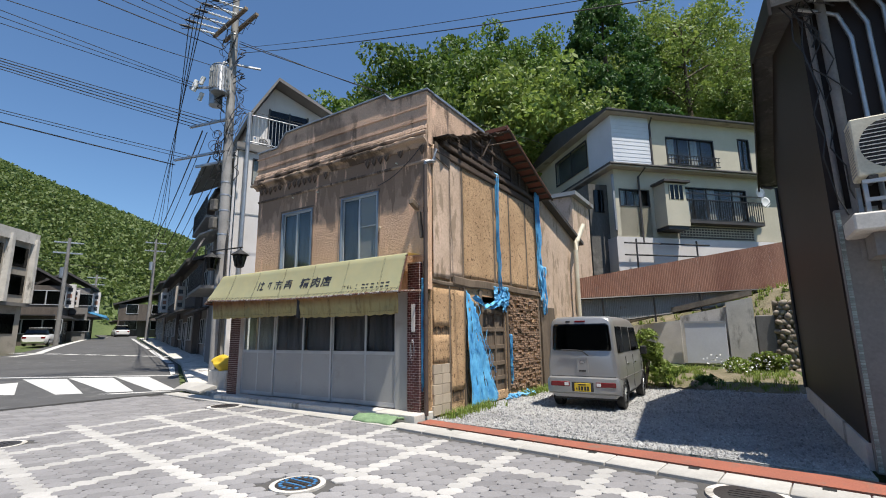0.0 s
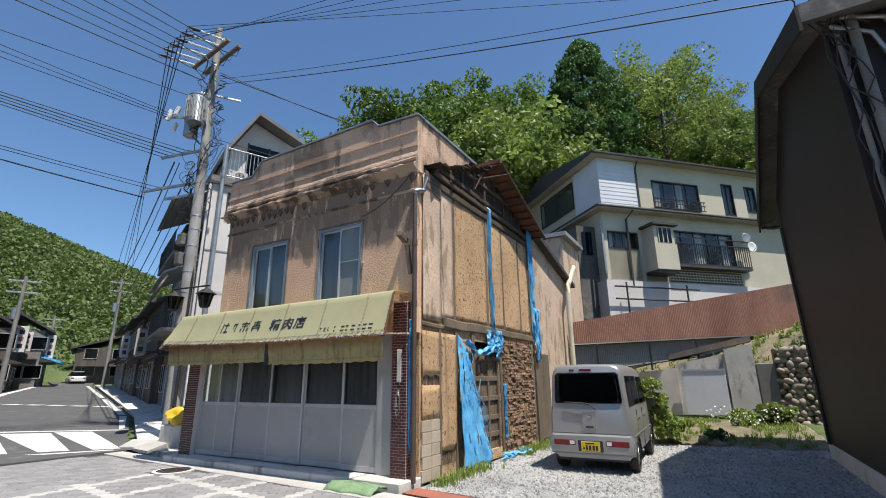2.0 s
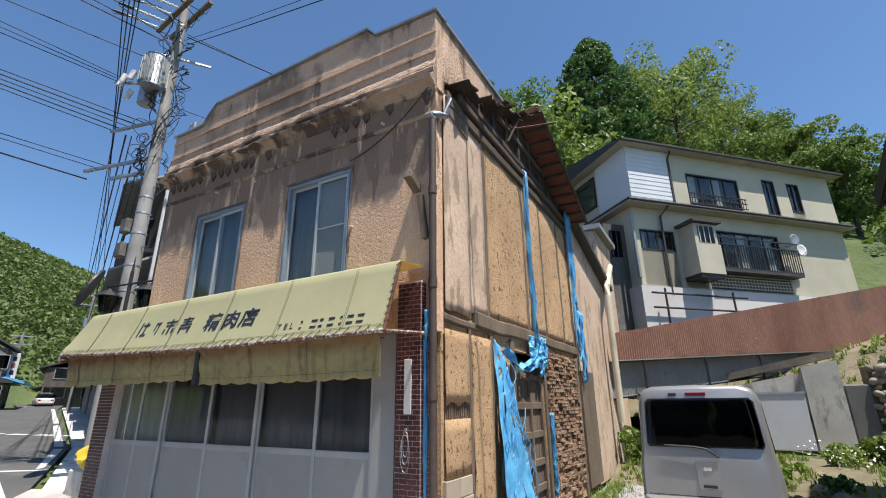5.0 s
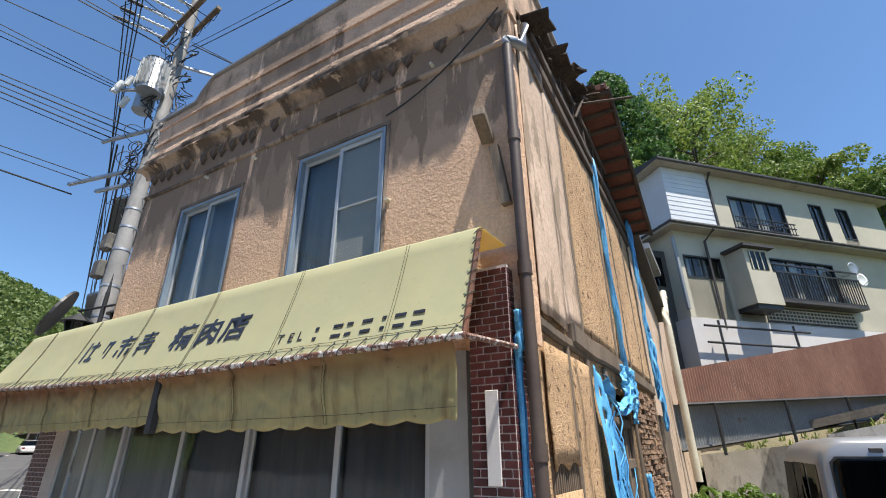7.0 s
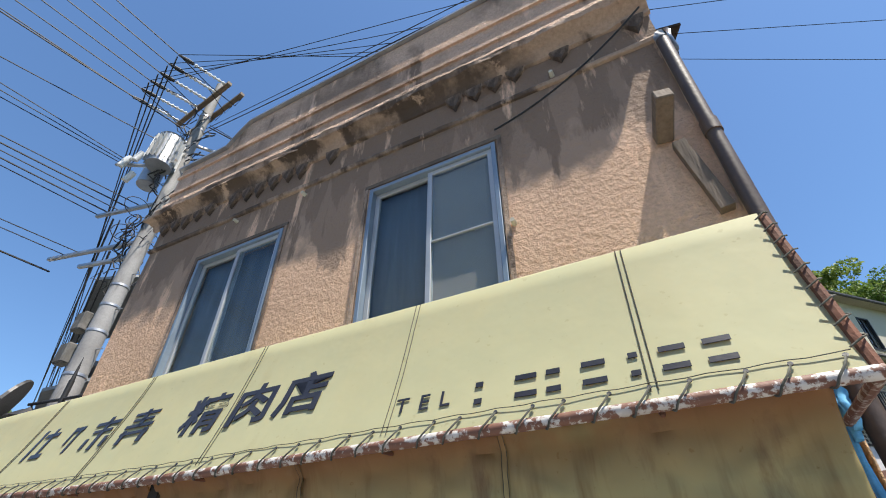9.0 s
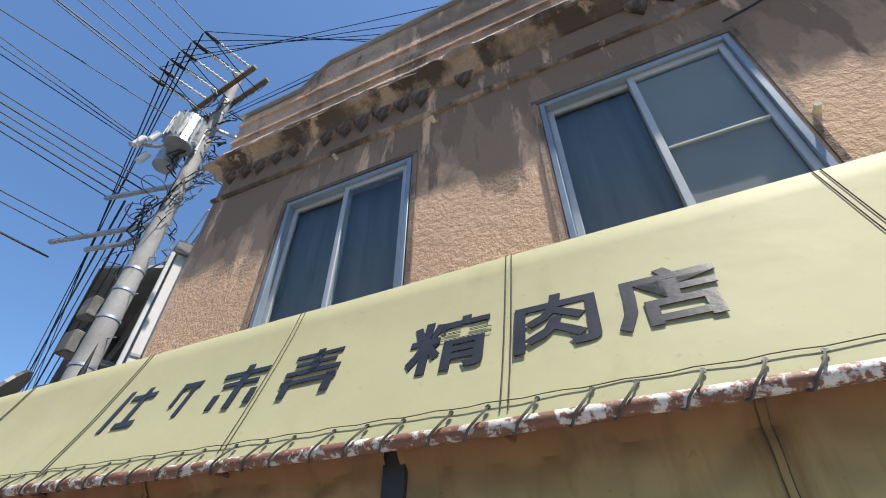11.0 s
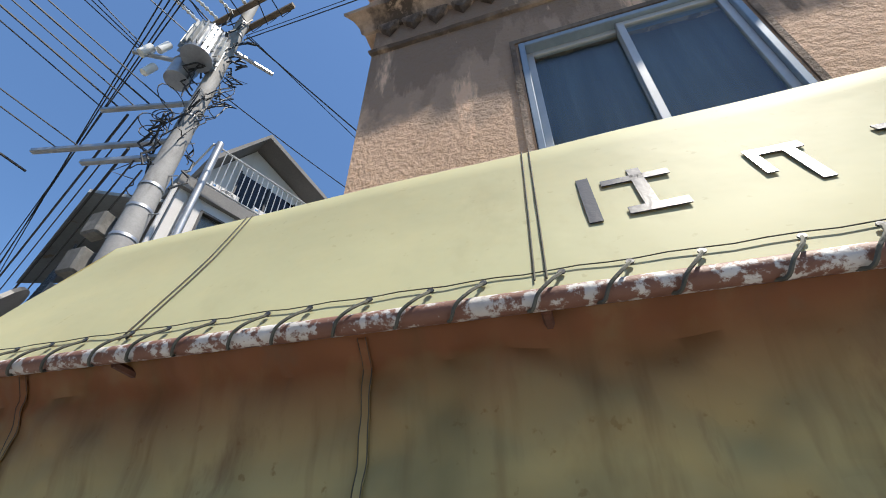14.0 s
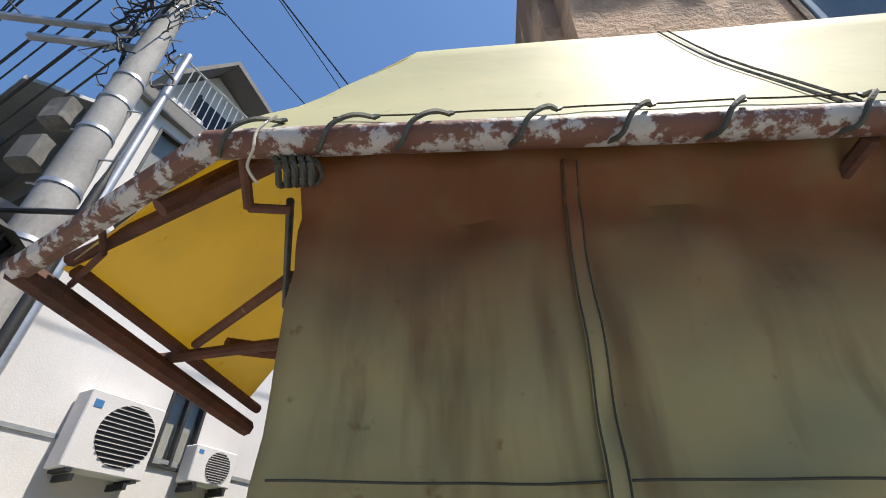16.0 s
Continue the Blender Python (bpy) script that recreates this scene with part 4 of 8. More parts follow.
# hipped end panel
bm = mesh()
A0, A1, A2 = Vector((-11.55, AY, AZ + 0.01)), Vector((-11.95, 6.95, AZ)), Vector((-11.93, FY + 0.22, AZ))
B0, B1 = slope_pt(-11.33, 1), Vector((-11.33, FY - 0.03, TZ + 0.06))
for quad in ((A0, A1, B0), (A1, A2, B1, B0)):
    bm.faces.new([bm.verts.new(v) for v in quad])
bmesh.ops.remove_doubles(bm, verts=bm.verts, dist=0.001)
bmesh.ops.subdivide_edges(bm, edges=bm.edges, cuts=4, use_grid_fill=True)
part("awning_end", bm, M_AWNING_END, awning).modifiers.new("thickness", "SOLIDIFY").thickness = 0.003
# stitched seams
M_SEAM = surface("seam_tape", (0.075, 0.07, 0.045), (0.05, 0.045, 0.03), 0.8, big=6, fine=40)
for s in SEAMS[1:-1]:
    for dx in (-0.011, 0.011):
        bm = mesh()
        tube(bm, [slope_pt(s + dx, t, 0.0035 - 0.011 * math.sin(math.pi * t) + 0.006 * noise.noise((s * 2.2, t * 2.0, 5))) for t in (0.01, 0.2, 0.4, 0.6, 0.8, 1.0)], 0.0022, 4)
        part("seam", bm, M_SEAM, awning)
bm = mesh()
tube(bm, [slope_pt(-11.4 + 6.07 * i / 120, 0.05 + 0.004 * math.sin(i * 1.9), 0.004) for i in range(121)], 0.0016, 4)
part("hem_stitch", bm, M_SEAM, awning)
# pipe frame
def bar_at(x, dy=0.0, dz=0.0):
    return Vector((x, AY - 0.005 + dy, awning_z(x) - 0.036 + dz))


bm = mesh()
tube(bm, [bar_at(-11.56 + 6.27 * i / 24) for i in range(25)], 0.0205, 12)
part("front_pipe", bm, M_RUSTBAR, awning, "flaking white pipe with rust patches", smooth=True)
for name, p, q, r, mt in (("corner_pipe", bar_at(-11.555), (-11.97, 6.90, 2.425), 0.0215, M_RUSTBAR), ("end_pipe", (-11.97, 6.90, 2.425), (-11.93, 7.72, 2.40), 0.024, M_RUST),
                          ("end_rail", (-11.93, 6.96, 2.46), (-11.90, 7.70, 2.45), 0.014, M_RUST), ("hip_pipe", (-11.66, 6.79, 2.44), (-11.36, 6.99, 3.03), 0.014, M_RUST),
                          ("top_pipe", (-11.33, TY + 0.02, TZ - 0.02), (-5.30, TY + 0.02, TZ - 0.02), 0.017, M_RUST),
                          ("right_pipe", bar_at(-5.30), (-5.25, FY + 0.1, 2.43), 0.018, M_RUSTBAR), ("right_hip", bar_at(-5.30), (-5.30, TY, TZ - 0.02), 0.017, M_RUST),
                          ("tie_pipe", (-11.97, 7.30, 2.44), (-11.66, 7.26, 2.45), 0.014, M_RUST), ("brace", (-11.87, 7.27, 2.46), (-11.55, 7.02, 2.47), 0.011, M_RUST),
                          ("corner_rail", (-11.93, 6.94, 2.47), (-11.47, 6.76, 2.50), 0.013, M_RUST), ("hook_rod", (-11.47, 6.80, 2.45), (-11.58, 7.08, 2.44), 0.006, M_DARKSTEEL),
                          ("hanger", (-11.515, 6.73, 2.47), (-11.53, 6.80, 2.44), 0.008, M_RUST), ("hanger_foot", (-11.53, 6.80, 2.44), (-11.47, 6.81, 2.44), 0.007, M_RUST),
                          ("bent_rod", (-11.80, 6.84, 2.47), (-11.83, 6.90, 2.45), 0.006, M_RUST), ("bent_rod", (-11.83, 6.90, 2.45), (-11.96, 6.99, 2.45), 0.006, M_RUST),
                          ("end_brace", (-11.80, 7.28, 2.46), (-11.66, 7.44, 2.50), 0.020, M_RUST)):
    bm = mesh()
    cyl(bm, p, q, r, seg=8)
    part(name, bm, mt, awning, smooth=True)
for x in (-10.73, -9.75, -8.78, -7.81, -6.80, -5.83):
    bm = mesh()
    cyl(bm, (x, AY + 0.03, awning_z(x) - 0.02), (x, TY + 0.01, TZ - 0.04), 0.010, seg=6)
    part("rafter", bm, M_RUST, awning)
    bm = mesh()
    cyl(bm, (x, AY + 0.01, awning_z(x) - 0.05), (x, FY, AZ - 0.04), 0.010, seg=6)
    part("strut", bm, M_RUST, awning)
# lacing cord and eyelets
def smooth_line(p, n=5):
    """Points of a smooth curve through p."""
    p = [p[0], *p, p[-1]]
    out = []
    for a, b, c, d in zip(p, p[1:], p[2:], p[3:]):
        for i in range(n):
            t = i / n
            out.append(0.5 * (2 * b + (c - a) * t + (2 * a - 5 * b + 4 * c - d) * t * t + (3 * b - a - 3 * c + d) * t ** 3))
    return out + [p[-1]]


M_CORD = surface("lacing_cord", (0.06, 0.06, 0.045), (0.1, 0.1, 0.08), 0.8, big=20, fine=90)
for i in range(50):
    x = -11.47 + i * 0.125 + 0.012 * math.sin(i * 2.3)
    if x > -5.33:
        break
    e = slope_pt(x, 0.03, 0.005)
    bm = mesh()
    tube(bm, smooth_line([e, bar_at(x - 0.02, -0.022, 0.024), bar_at(x - 0.045, -0.028, -0.004), bar_at(x - 0.06, -0.012, -0.026), bar_at(x - 0.08, 0.022, 0.0)]), 0.0036, 5)
    part("lacing", bm, M_CORD, awning)
    bm = mesh()
    cyl(bm, e, e + Vector((0, -0.003, 0.0011)), 0.0075, seg=8)
    part("eyelet", bm, M_DARKSTEEL, awning)
for i in range(9):
    t = 0.06 + i * 0.11
    bm = mesh()
    tube(bm, [slope_pt(-5.33, t, 0.006), slope_pt(-5.295, t + 0.02, 0.02), slope_pt(-5.275, t + 0.05, 0.0), slope_pt(-5.31, t + 0.09, -0.02)], 0.0032, 5)
    part("lacing", bm, M_CORD, awning)
bm = mesh()
tube(bm, smooth_line([Vector(v) for v in ((-11.46, 6.69, 2.50), (-11.475, 6.685, 2.465), (-11.475, 6.69, 2.435), (-11.485, 6.705, 2.42), (-11.475, 6.72, 2.405))]), 0.002, 5)
part("loose_cord", bm, M_CREAM, awning, "frayed loose cord end")
for k in range(5):
    bm = mesh()
    tube(bm, [(-11.46 + 0.011 * k + 0.004 * math.sin(2 * a), AY + 0.02 + 0.020 * math.cos(a), 2.445 + 0.017 * math.sin(a)) for a in (2 * math.pi * i / 14 for i in range(15))], 0.0045, 5)
    part("rope_coil", bm, M_CORD, awning, "black rope wound round the pipe end")


# lettering on the slope
def slope_matrix(x, t):
    o = slope_pt(x, t, -0.012 * math.sin(math.pi * t) + 0.006 * noise.noise((x * 2.2, t * 2.0, 5)) + 0.0055)
    up = Vector((0, TY - AY, TZ - AZ)).normalized()
    return Matrix(((1, 0, 0, o.x), (0, up.y, -0.94, o.y), (0, up.z, 0.343, o.z), (0, 0, 0, 1)))


def lettering(text, m, size, parent, bold=0.0):
    cu = bpy.data.curves.new("letter", "FONT")
    cu.body, cu.size, cu.align_x, cu.align_y = text, size, "CENTER", "CENTER"
    cu.extrude, cu.offset, cu.resolution_u = 0.0015, bold, 2
    tmp = new("letter_source", cu)
    me = bpy.data.meshes.new_from_object(tmp.evaluated_get(bpy.context.evaluated_depsgraph_get()))
    bpy.data.objects.remove(tmp)
    me.materials.clear()
    me.materials.append(M_INK)
    ob = new("letter", me)
    ob.parent = parent
    ob.matrix_parent_inverse = parent.matrix_basis.inverted()
    ob.matrix_basis = m
    return ob


def bar_sign(x, w, h, kind, t=0.45):
    """A plain stand-in for a brush-painted name sign: bars of its size."""
    if kind == 0:
        strokes = [(-0.40, -0.28, -0.45, 0.45), (-0.18, 0.45, 0.20, 0.31), (-0.05, 0.45, -0.42, -0.30), (0.10, 0.22, -0.30, 0.45)]
    elif kind == 1:
        strokes = [(-0.30, -0.18, -0.15, 0.35), (-0.18, 0.35, 0.22, 0.34), (0.10, 0.24, -0.40, 0.22)]
    elif kind == 2:
        strokes = [(-0.45, 0.45, 0.22, 0.32), (-0.35, 0.35, 0.02, 0.10), (-0.06, 0.07, -0.45, 0.45), (-0.42, -0.30, -0.40, -0.12), (0.30, 0.42, -0.40, -0.12)]
    else:
        strokes = [(-0.40, 0.40, 0.30, 0.38), (-0.34, 0.34, 0.14, 0.21), (-0.45, 0.45, -0.04, 0.05), (-0.06, 0.06, -0.04, 0.45), (-0.40, -0.28, -0.45, -0.10), (0.28, 0.42, -0.45, -0.10), (-0.45, 0.45, -0.22, -0.14)]
    m = slope_matrix(x, t)
    for a, b, c, d in strokes:
        bm = mesh()
        box(bm, a * w, b * w, c * h, d * h, -0.001, 0.002, m)
        part("painted_bar", bm, M_INK, awning, "bar of black paint")


for i, (x, w) in enumerate(((-9.54, 0.24), (-9.22, 0.17), (-8.91, 0.26), (-8.56, 0.27))):
    bar_sign(x, w, 0.25, i)
for ch, x in (("精", -8.01), ("肉", -7.66), ("店", -7.34)):
    lettering(ch, slope_matrix(x, 0.41) @ Matrix.Diagonal((1.0, 0.85, 1, 1)), 0.30, awning, 0.006)
for ch, x in (("T", -6.75), ("E", -6.65), ("L", -6.56)):
    lettering(ch, slope_matrix(x, 0.17), 0.10, awning)
for x, w in ((-6.42, 0.03), (-6.24, 0.08), (-6.14, 0.05), (-6.00, 0.08), (-5.87, 0.03), (-5.75, 0.08), (-5.62, 0.08)):
    for d in (-0.045, 0.03):
        bm = mesh()
        box(bm, -w / 2, w / 2, d, d + 0.022, -0.001, 0.002, slope_matrix(x, 0.165))
        part("painted_bar", bm, M_INK, awning, "bar of black paint")

# valances: two hanging cloths with scalloped hems
def valance_fold(x, t):
    """How far the hanging cloth bulges at x, t down from the pipe: gathers that run out aslant, then soft waves."""
    return min(1.0, 5 * t) * (0.014 * math.sin(x * 11 + 2.2 * t * noise.noise((x * 2, 0, 3))) * (1 - 0.4 * t) + 0.030 * noise.noise((x * 1.7 + t * 1.2, t * 1.5, 8)) * t
                              + 0.012 * noise.noise((x * 6 + 2.5 * t, t * 3, 4)) + 0.016 * noise.noise((x * 8 - 7 * t, t * 1.5, 14)) * (1 - 0.5 * t) + 0.012 * noise.noise((x * 9 + 6 * t, t * 2.2, 24)))


def valance(x0, x1, z_low, tilt0, tilt1, deep):
    cloth_thing = thing("valance", ((x0 + x1) / 2, 6.76, 2.4), "soiled olive cloth valance hanging from the awning pipe", "valance", "awning valances")
    bm = mesh()
    n, rows_v = int((x1 - x0) / 0.02), 18
    prev = None
    for i in range(n + 1):
        u = i / n
        x = x0 + (x1 - x0) * u
        low = z_low - 0.022 * abs(math.sin(math.pi * x / 0.26)) + deep * math.sin(u * 3.0)
        col = []
        for j in range(rows_v + 1):
            t = j / rows_v
            fold = valance_fold(x, t)
            gather = 0.010 * math.sin(x * 34) * (1 - t) ** 4
            xx = x + (tilt0 * (1 - u) + tilt1 * u) * t
            col.append(bm.verts.new((xx, 6.748 + 0.052 * min(1.0, 6 * t) + fold + gather + 0.06 * t, awning_z(x) - 0.01 + (low - awning_z(x) + 0.01) * t)))
        if prev:
            for j in range(rows_v):
                bm.faces.new((prev[j], col[j], col[j + 1], prev[j + 1]))
        prev = col
    c = part("cloth", bm, M_VALANCE, cloth_thing, smooth=True)
    c.modifiers.new("thickness", "SOLIDIFY").thickness = 0.003
    bm = mesh()
    tube(bm, [(x0 + 0.02 + (x1 - x0 - 0.04) * i / 90, 6.80 - 0.013 + valance_fold(x0 + (x1 - x0) * i / 90, 0.86) + 0.052, z_low + 0.055 + deep * math.sin(3.0 * i / 90)) for i in range(91)], 0.0014, 4)
    part("hem_stitch", bm, M_SEAM, cloth_thing)
    for x in [s for s in (-11.075, -10.126, -9.17, -7.25, -6.35) if x0 + 0.1 < s < x1 - 0.1]:
        lean = tilt0 + (tilt1 - tilt0) * (x - x0) / (x1 - x0)

        def on_cloth(dx, t, out):
            fold = valance_fold(x + dx, t) + 0.010 * math.sin((x + dx) * 34) * (1 - t) ** 4
            return (x + dx + lean * t, 6.748 + 0.052 * min(1.0, 6 * t) - out + fold + 0.06 * t, awning_z(x) - 0.01 + (z_low - 0.002 - awning_z(x)) * t)
        bm = mesh()
        prev = None
        for i in range(33):
            row = [bm.verts.new(on_cloth(dx, 0.06 + 0.93 * i / 32, 0.009)) for dx in (-0.011, -0.0055, 0.0, 0.0055, 0.011)]
            if prev:
                for q in range(4):
                    bm.faces.new((prev[q], prev[q + 1], row[q + 1], row[q]))
            prev = row
        band = part("seam_band", bm, M_VALANCE, cloth_thing, smooth=True)
        band.modifiers.new("thickness", "SOLIDIFY").thickness = 0.002
        for dx in (-0.009, 0.009):
            bm = mesh()
            tube(bm, [on_cloth(dx, 0.06 + 0.93 * i / 32, 0.011) for i in range(33)], 0.0014, 4)
            part("stitching", bm, M_SEAM, band)


valance(-11.45, -8.19, 2.03, 0.0, -0.02, -0.01)
valance(-8.145, -5.40, 1.97, 0.0, -0.02, -0.01)
post_mid = thing("support_post", (-8.17, 6.82, 0.13), "dark bare post between the two valances", "post")
bm = mesh()
box(bm, -8.2, -8.13, 6.79, 6.84, 1.95, 2.42)
part("post", bm, M_DARKSTEEL, post_mid)

# ---- side wall: posts, beams, boards, tarpaulin ----
SX = CX - 0.04
def side_post(y, z0, z1, w=0.10, out=0.035, lean=0.0, material=None):
    bm = mesh()
    box(bm, SX - 0.02, SX + out, y - w / 2, y + w / 2, z0, z1, Matrix.Translation((0, 0, 0)), bevel=0.012)
    for v in bm.verts:
        v.co.y += lean * (v.co.z - z0) + 0.012 * noise.noise((v.co.y, v.co.z, 1))
    part("post", bm, material or M_TIMBER, shop)


for y, z0, z1, w in ((8.32, 2.75, 5.5, 0.05), (8.86, 2.75, 5.45, 0.10), (10.45, 2.75, 5.45, 0.10), (11.40, 2.75, 5.45, 0.09), (12.55, 2.75, 5.45, 0.09), (13.32, 0.0, 5.6, 0.13),
                     (8.28, 0.0, 2.6, 0.06), (8.92, 0.0, 2.6, 0.09), (9.66, 0.0, 2.6, 0.13), (11.10, 0.15, 2.6, 0.10)):
    side_post(y, z0, z1, w)
for y0, y1, z, h, out in ((7.62, 9.0, 2.58, 0.09, 0.045), (8.4, 11.0, 2.62, 0.19, 0.07), (10.8, 13.4, 2.66, 0.16, 0.06), (7.7, 13.4, 5.40, 0.15, 0.08), (8.35, 11.6, 5.83, 0.13, 0.05), (8.0, 13.4, 5.62, 0.12, 0.10), (9.5, 12.0, 6.25, 0.10, 0.06)):
    bm = mesh()
    box(bm, SX - 0.02, SX + out, y0, y1, z, z + h, bevel=0.02)
    bmesh.ops.subdivide_edges(bm, edges=[e for e in bm.edges if e.calc_length() > 0.8], cuts=6)
    for v in bm.verts:
        v.co.z += 0.03 * noise.noise((v.co.y * 1.3, z, 2)) - 0.012 * math.sin((v.co.y - y0) * 1.2)
        v.co.x += 0.02 * noise.noise((v.co.y * 1.7, z, 6))
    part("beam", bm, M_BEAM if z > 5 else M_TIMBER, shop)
# plaster skins between the posts, each with its own thickness
def skin(y0, y1, z0, z1, material, out, seed, ragged=0.0):
    bm = mesh()
    ny, nz = max(3, int((y1 - y0) / 0.09)), max(3, int((z1 - z0) / 0.12))
    g = [[bm.verts.new((SX + out + 0.014 * noise.noise((y0 + (y1 - y0) * i / ny * 3, (z0 + (z1 - z0) * j / nz) * 3, seed)),
                        y0 + (y1 - y0) * i / ny, z0 + (z1 - z0) * j / nz + (ragged * noise.noise((i * 1.1, seed, 3)) if j == 0 else 0))) for j in range(nz + 1)] for i in range(ny + 1)]
    for i in range(ny):
        for j in range(nz):
            bm.faces.new((g[i][j], g[i + 1][j], g[i + 1][j + 1], g[i][j + 1]))
    part("plaster_skin", bm, material, shop, smooth=True).modifiers.new("thickness", "SOLIDIFY").thickness = 0.012


for y0, y1, z0, z1, mt, out, rag in ((7.66, 8.30, 2.70, 5.55, M_PINKISH, 0.030, 0.05), (8.34, 8.81, 2.78, 5.42, M_PINKISH, 0.020, 0), (8.92, 10.40, 2.80, 5.40, M_MUD, 0.018, 0), (10.50, 11.36, 2.82, 5.40, M_MUD, 0.020, 0),
                                     (11.44, 12.50, 2.82, 5.40, M_MUD, 0.018, 0), (12.60, 13.26, 2.82, 5.40, M_MUD, 0.016, 0), (7.66, 8.24, 1.72, 2.5, M_MUD, 0.022, 0.08), (7.66, 8.24, 0.98, 1.56, M_MUD, 0.020, 0.05), (8.32, 8.87, 0.42, 2.5, M_MUD, 0.024, 0.10)):
    skin(y0, y1, z0, z1, mt, out, y0 + z0, rag)
# split bamboo lath showing where the mud fell off
for y0, y1, z0, z1 in ((7.68, 8.22, 1.5, 1.78), (8.34, 8.86, 0.2, 0.5)):
    k = 0
    while y0 + k * 0.045 < y1:
        bm = mesh()
        cyl(bm, (SX + 0.008, y0 + k * 0.045, z0), (SX + 0.01, y0 + k * 0.045 + 0.01 * math.sin(k * 2.1), z1), 0.009, seg=5)
        part("lath", bm, M_TIMBER, shop)
        k += 1
# broken gable: horizontal laths and mud clods
rng = random.Random(12)
for k in range(16):
    z = 5.75 + 0.075 * k
    y0 = 7.8 + rng.uniform(0, 0.5) + max(0, (z - 5.72)) * 2.45
    y1 = 13.2 - max(0, (z - 5.85)) * 2.35 - rng.uniform(0, 0.6)
    if y1 - y0 < 0.4:
        continue
    bm = mesh()
    tube(bm, [(SX - 0.02 + 0.02 * rng.random(), y0 + (y1 - y0) * i / 6, z + rng.uniform(-0.02, 0.02)) for i in range(7)], 0.018, 5)
    part("lath", bm, M_BEAM, shop)
for k in range(9):
    y = 8.2 + 0.58 * k
    z1 = min(5.72 + (y - 7.65) * 0.39, 6.88 - (y - 10.6) * 0.36)
    bm = mesh()
    box(bm, SX - 0.03, SX + 0.035, y - 0.035, y + 0.035, 5.5, max(5.8, z1 - 0.05))
    part("stud", bm, M_BEAM, shop)
# rafters and boards under the verge, broken front edge of the roof
for k in range(11):
    u = k / 10
    y = 10.65 + (13.7 - 10.65) * u
    z = 6.90 - (y - 10.6) * 0.362
    bm = mesh()
    box(bm, CX - 0.05, CX + 0.44, y - 0.02, y + 0.05, z - 0.045, z + 0.01, bevel=0.006)
    part("batten", bm, M_BEAM, shop)
for z_off, out in ((0.0, 0.0), (0.10, -0.06)):
    bm = mesh()
    a, b = Vector((CX + 0.43 + out, 10.6, 6.90 + z_off)), Vector((CX + 0.43 + out, 13.8, 5.72 + z_off))
    tube(bm, [a.lerp(b, i / 8) for i in range(9)], 0.035, 6)
    part("verge_board", bm, M_BEAM, shop)
for k in range(26):
    y = 7.75 + rng.random() * 2.9
    z = 5.66 + (y - 7.65) * 0.39 + rng.uniform(-0.05, 0.03)
    m = Matrix.Translation((CX - 0.05 + rng.uniform(-0.1, 0.22), y, z)) @ pose(0, 0, 0, rng.uniform(-25, 25), rng.uniform(-20, 20), rng.uniform(-30, 30))
    bm = mesh()
    box(bm, -0.14, 0.14, -0.09, 0.09, -0.012, 0.012, m)
    part("broken_shingle", bm, M_LATH, shop)
for p, q, r in (((CX + 0.02, 9.9, 6.0), (CX + 0.14, 10.15, 6.52), 0.02), ((CX + 0.0, 10.0, 6.3), (CX + 0.75, 10.4, 6.42), 0.018)):
    bm = mesh()
    cyl(bm, p, q, r, seg=6)
    part("loose_stick", bm, M_BEAM, shop)
bm = mesh()
box(bm, CX - 0.02, CX + 0.03, 7.72, 8.3, 5.28, 5.62, Matrix.Translation((0, 0, 0)))
for v in bm.verts:
    v.co.z -= (v.co.y - 7.72) * 0.18
part("loose_board", bm, M_TIMBER, shop, "cracked grey board hanging loose")

# wooden door in the side wall
sdoor = thing("plank_door", (SX, 10.4, 0.15), "weathered grey plank door with cross rails half hidden by tarpaulin", "door")
for k in range(6):
    y0 = 9.78 + k * 0.212
    bm = mesh()
    box(bm, SX - 0.10, SX - 0.07, y0, y0 + 0.2, 0.18 + 0.03 * (k % 2), 2.3 + 0.02 * (k % 3), bevel=0.005)
    part("plank", bm, M_TIMBER, sdoor)
for z in (0.45, 0.8, 1.2, 1.62, 2.05):
    bm = mesh()
    box(bm, SX - 0.069, SX - 0.03, 9.8, 11.03, z, z + 0.1, bevel=0.006)
    part("rail", bm, M_TIMBER, sdoor)
for y in (10.45, 10.98):
    bm = mesh()
    box(bm, SX - 0.068, SX - 0.02, y, y + 0.06, 0.2, 2.3, bevel=0.005)
    part("stile", bm, M_TIMBER, sdoor)
# crumbled adobe wall
adobe = thing("adobe_panel", (SX, 12.1, 0.1), "crumbling brown adobe panel with deep eroded courses", "wall")
bm = mesh()
box(bm, SX - 0.08, SX - 0.005, 11.16, 13.25, 0.1, 2.6)
part("bed", bm, M_OLDBRICK, adobe)
ADOBES = []
for s in range(4):
    bm = mesh()
    vs = box(bm, -0.02, 0.05, 0.0, 0.20, 0.0, 0.048)
    for v in bm.verts:
        v.co += Vector((0.02 * noise.noise((v.co.x * 9, v.co.y * 9, s * 3)), 0.02 * noise.noise((v.co.z * 9, v.co.y * 9, s * 5)), 0.012 * noise.noise((v.co.x * 7, v.co.y * 5, s))))
    ADOBES.append(finish("brick", bm, M_OLDBRICK))
for r in range(39):
    for c in range(9):
        if rng.random() < 0.80:
            piece("brick", ADOBES[rng.randrange(4)], pose(SX + rng.uniform(-0.02, 0.02), 11.17 + c * 0.226 + (0.11 if r % 2 else 0) * 0.5 + rng.uniform(-0.02, 0.02), 0.14 + r * 0.0625, 0, rng.uniform(-3, 3), 0), adobe)
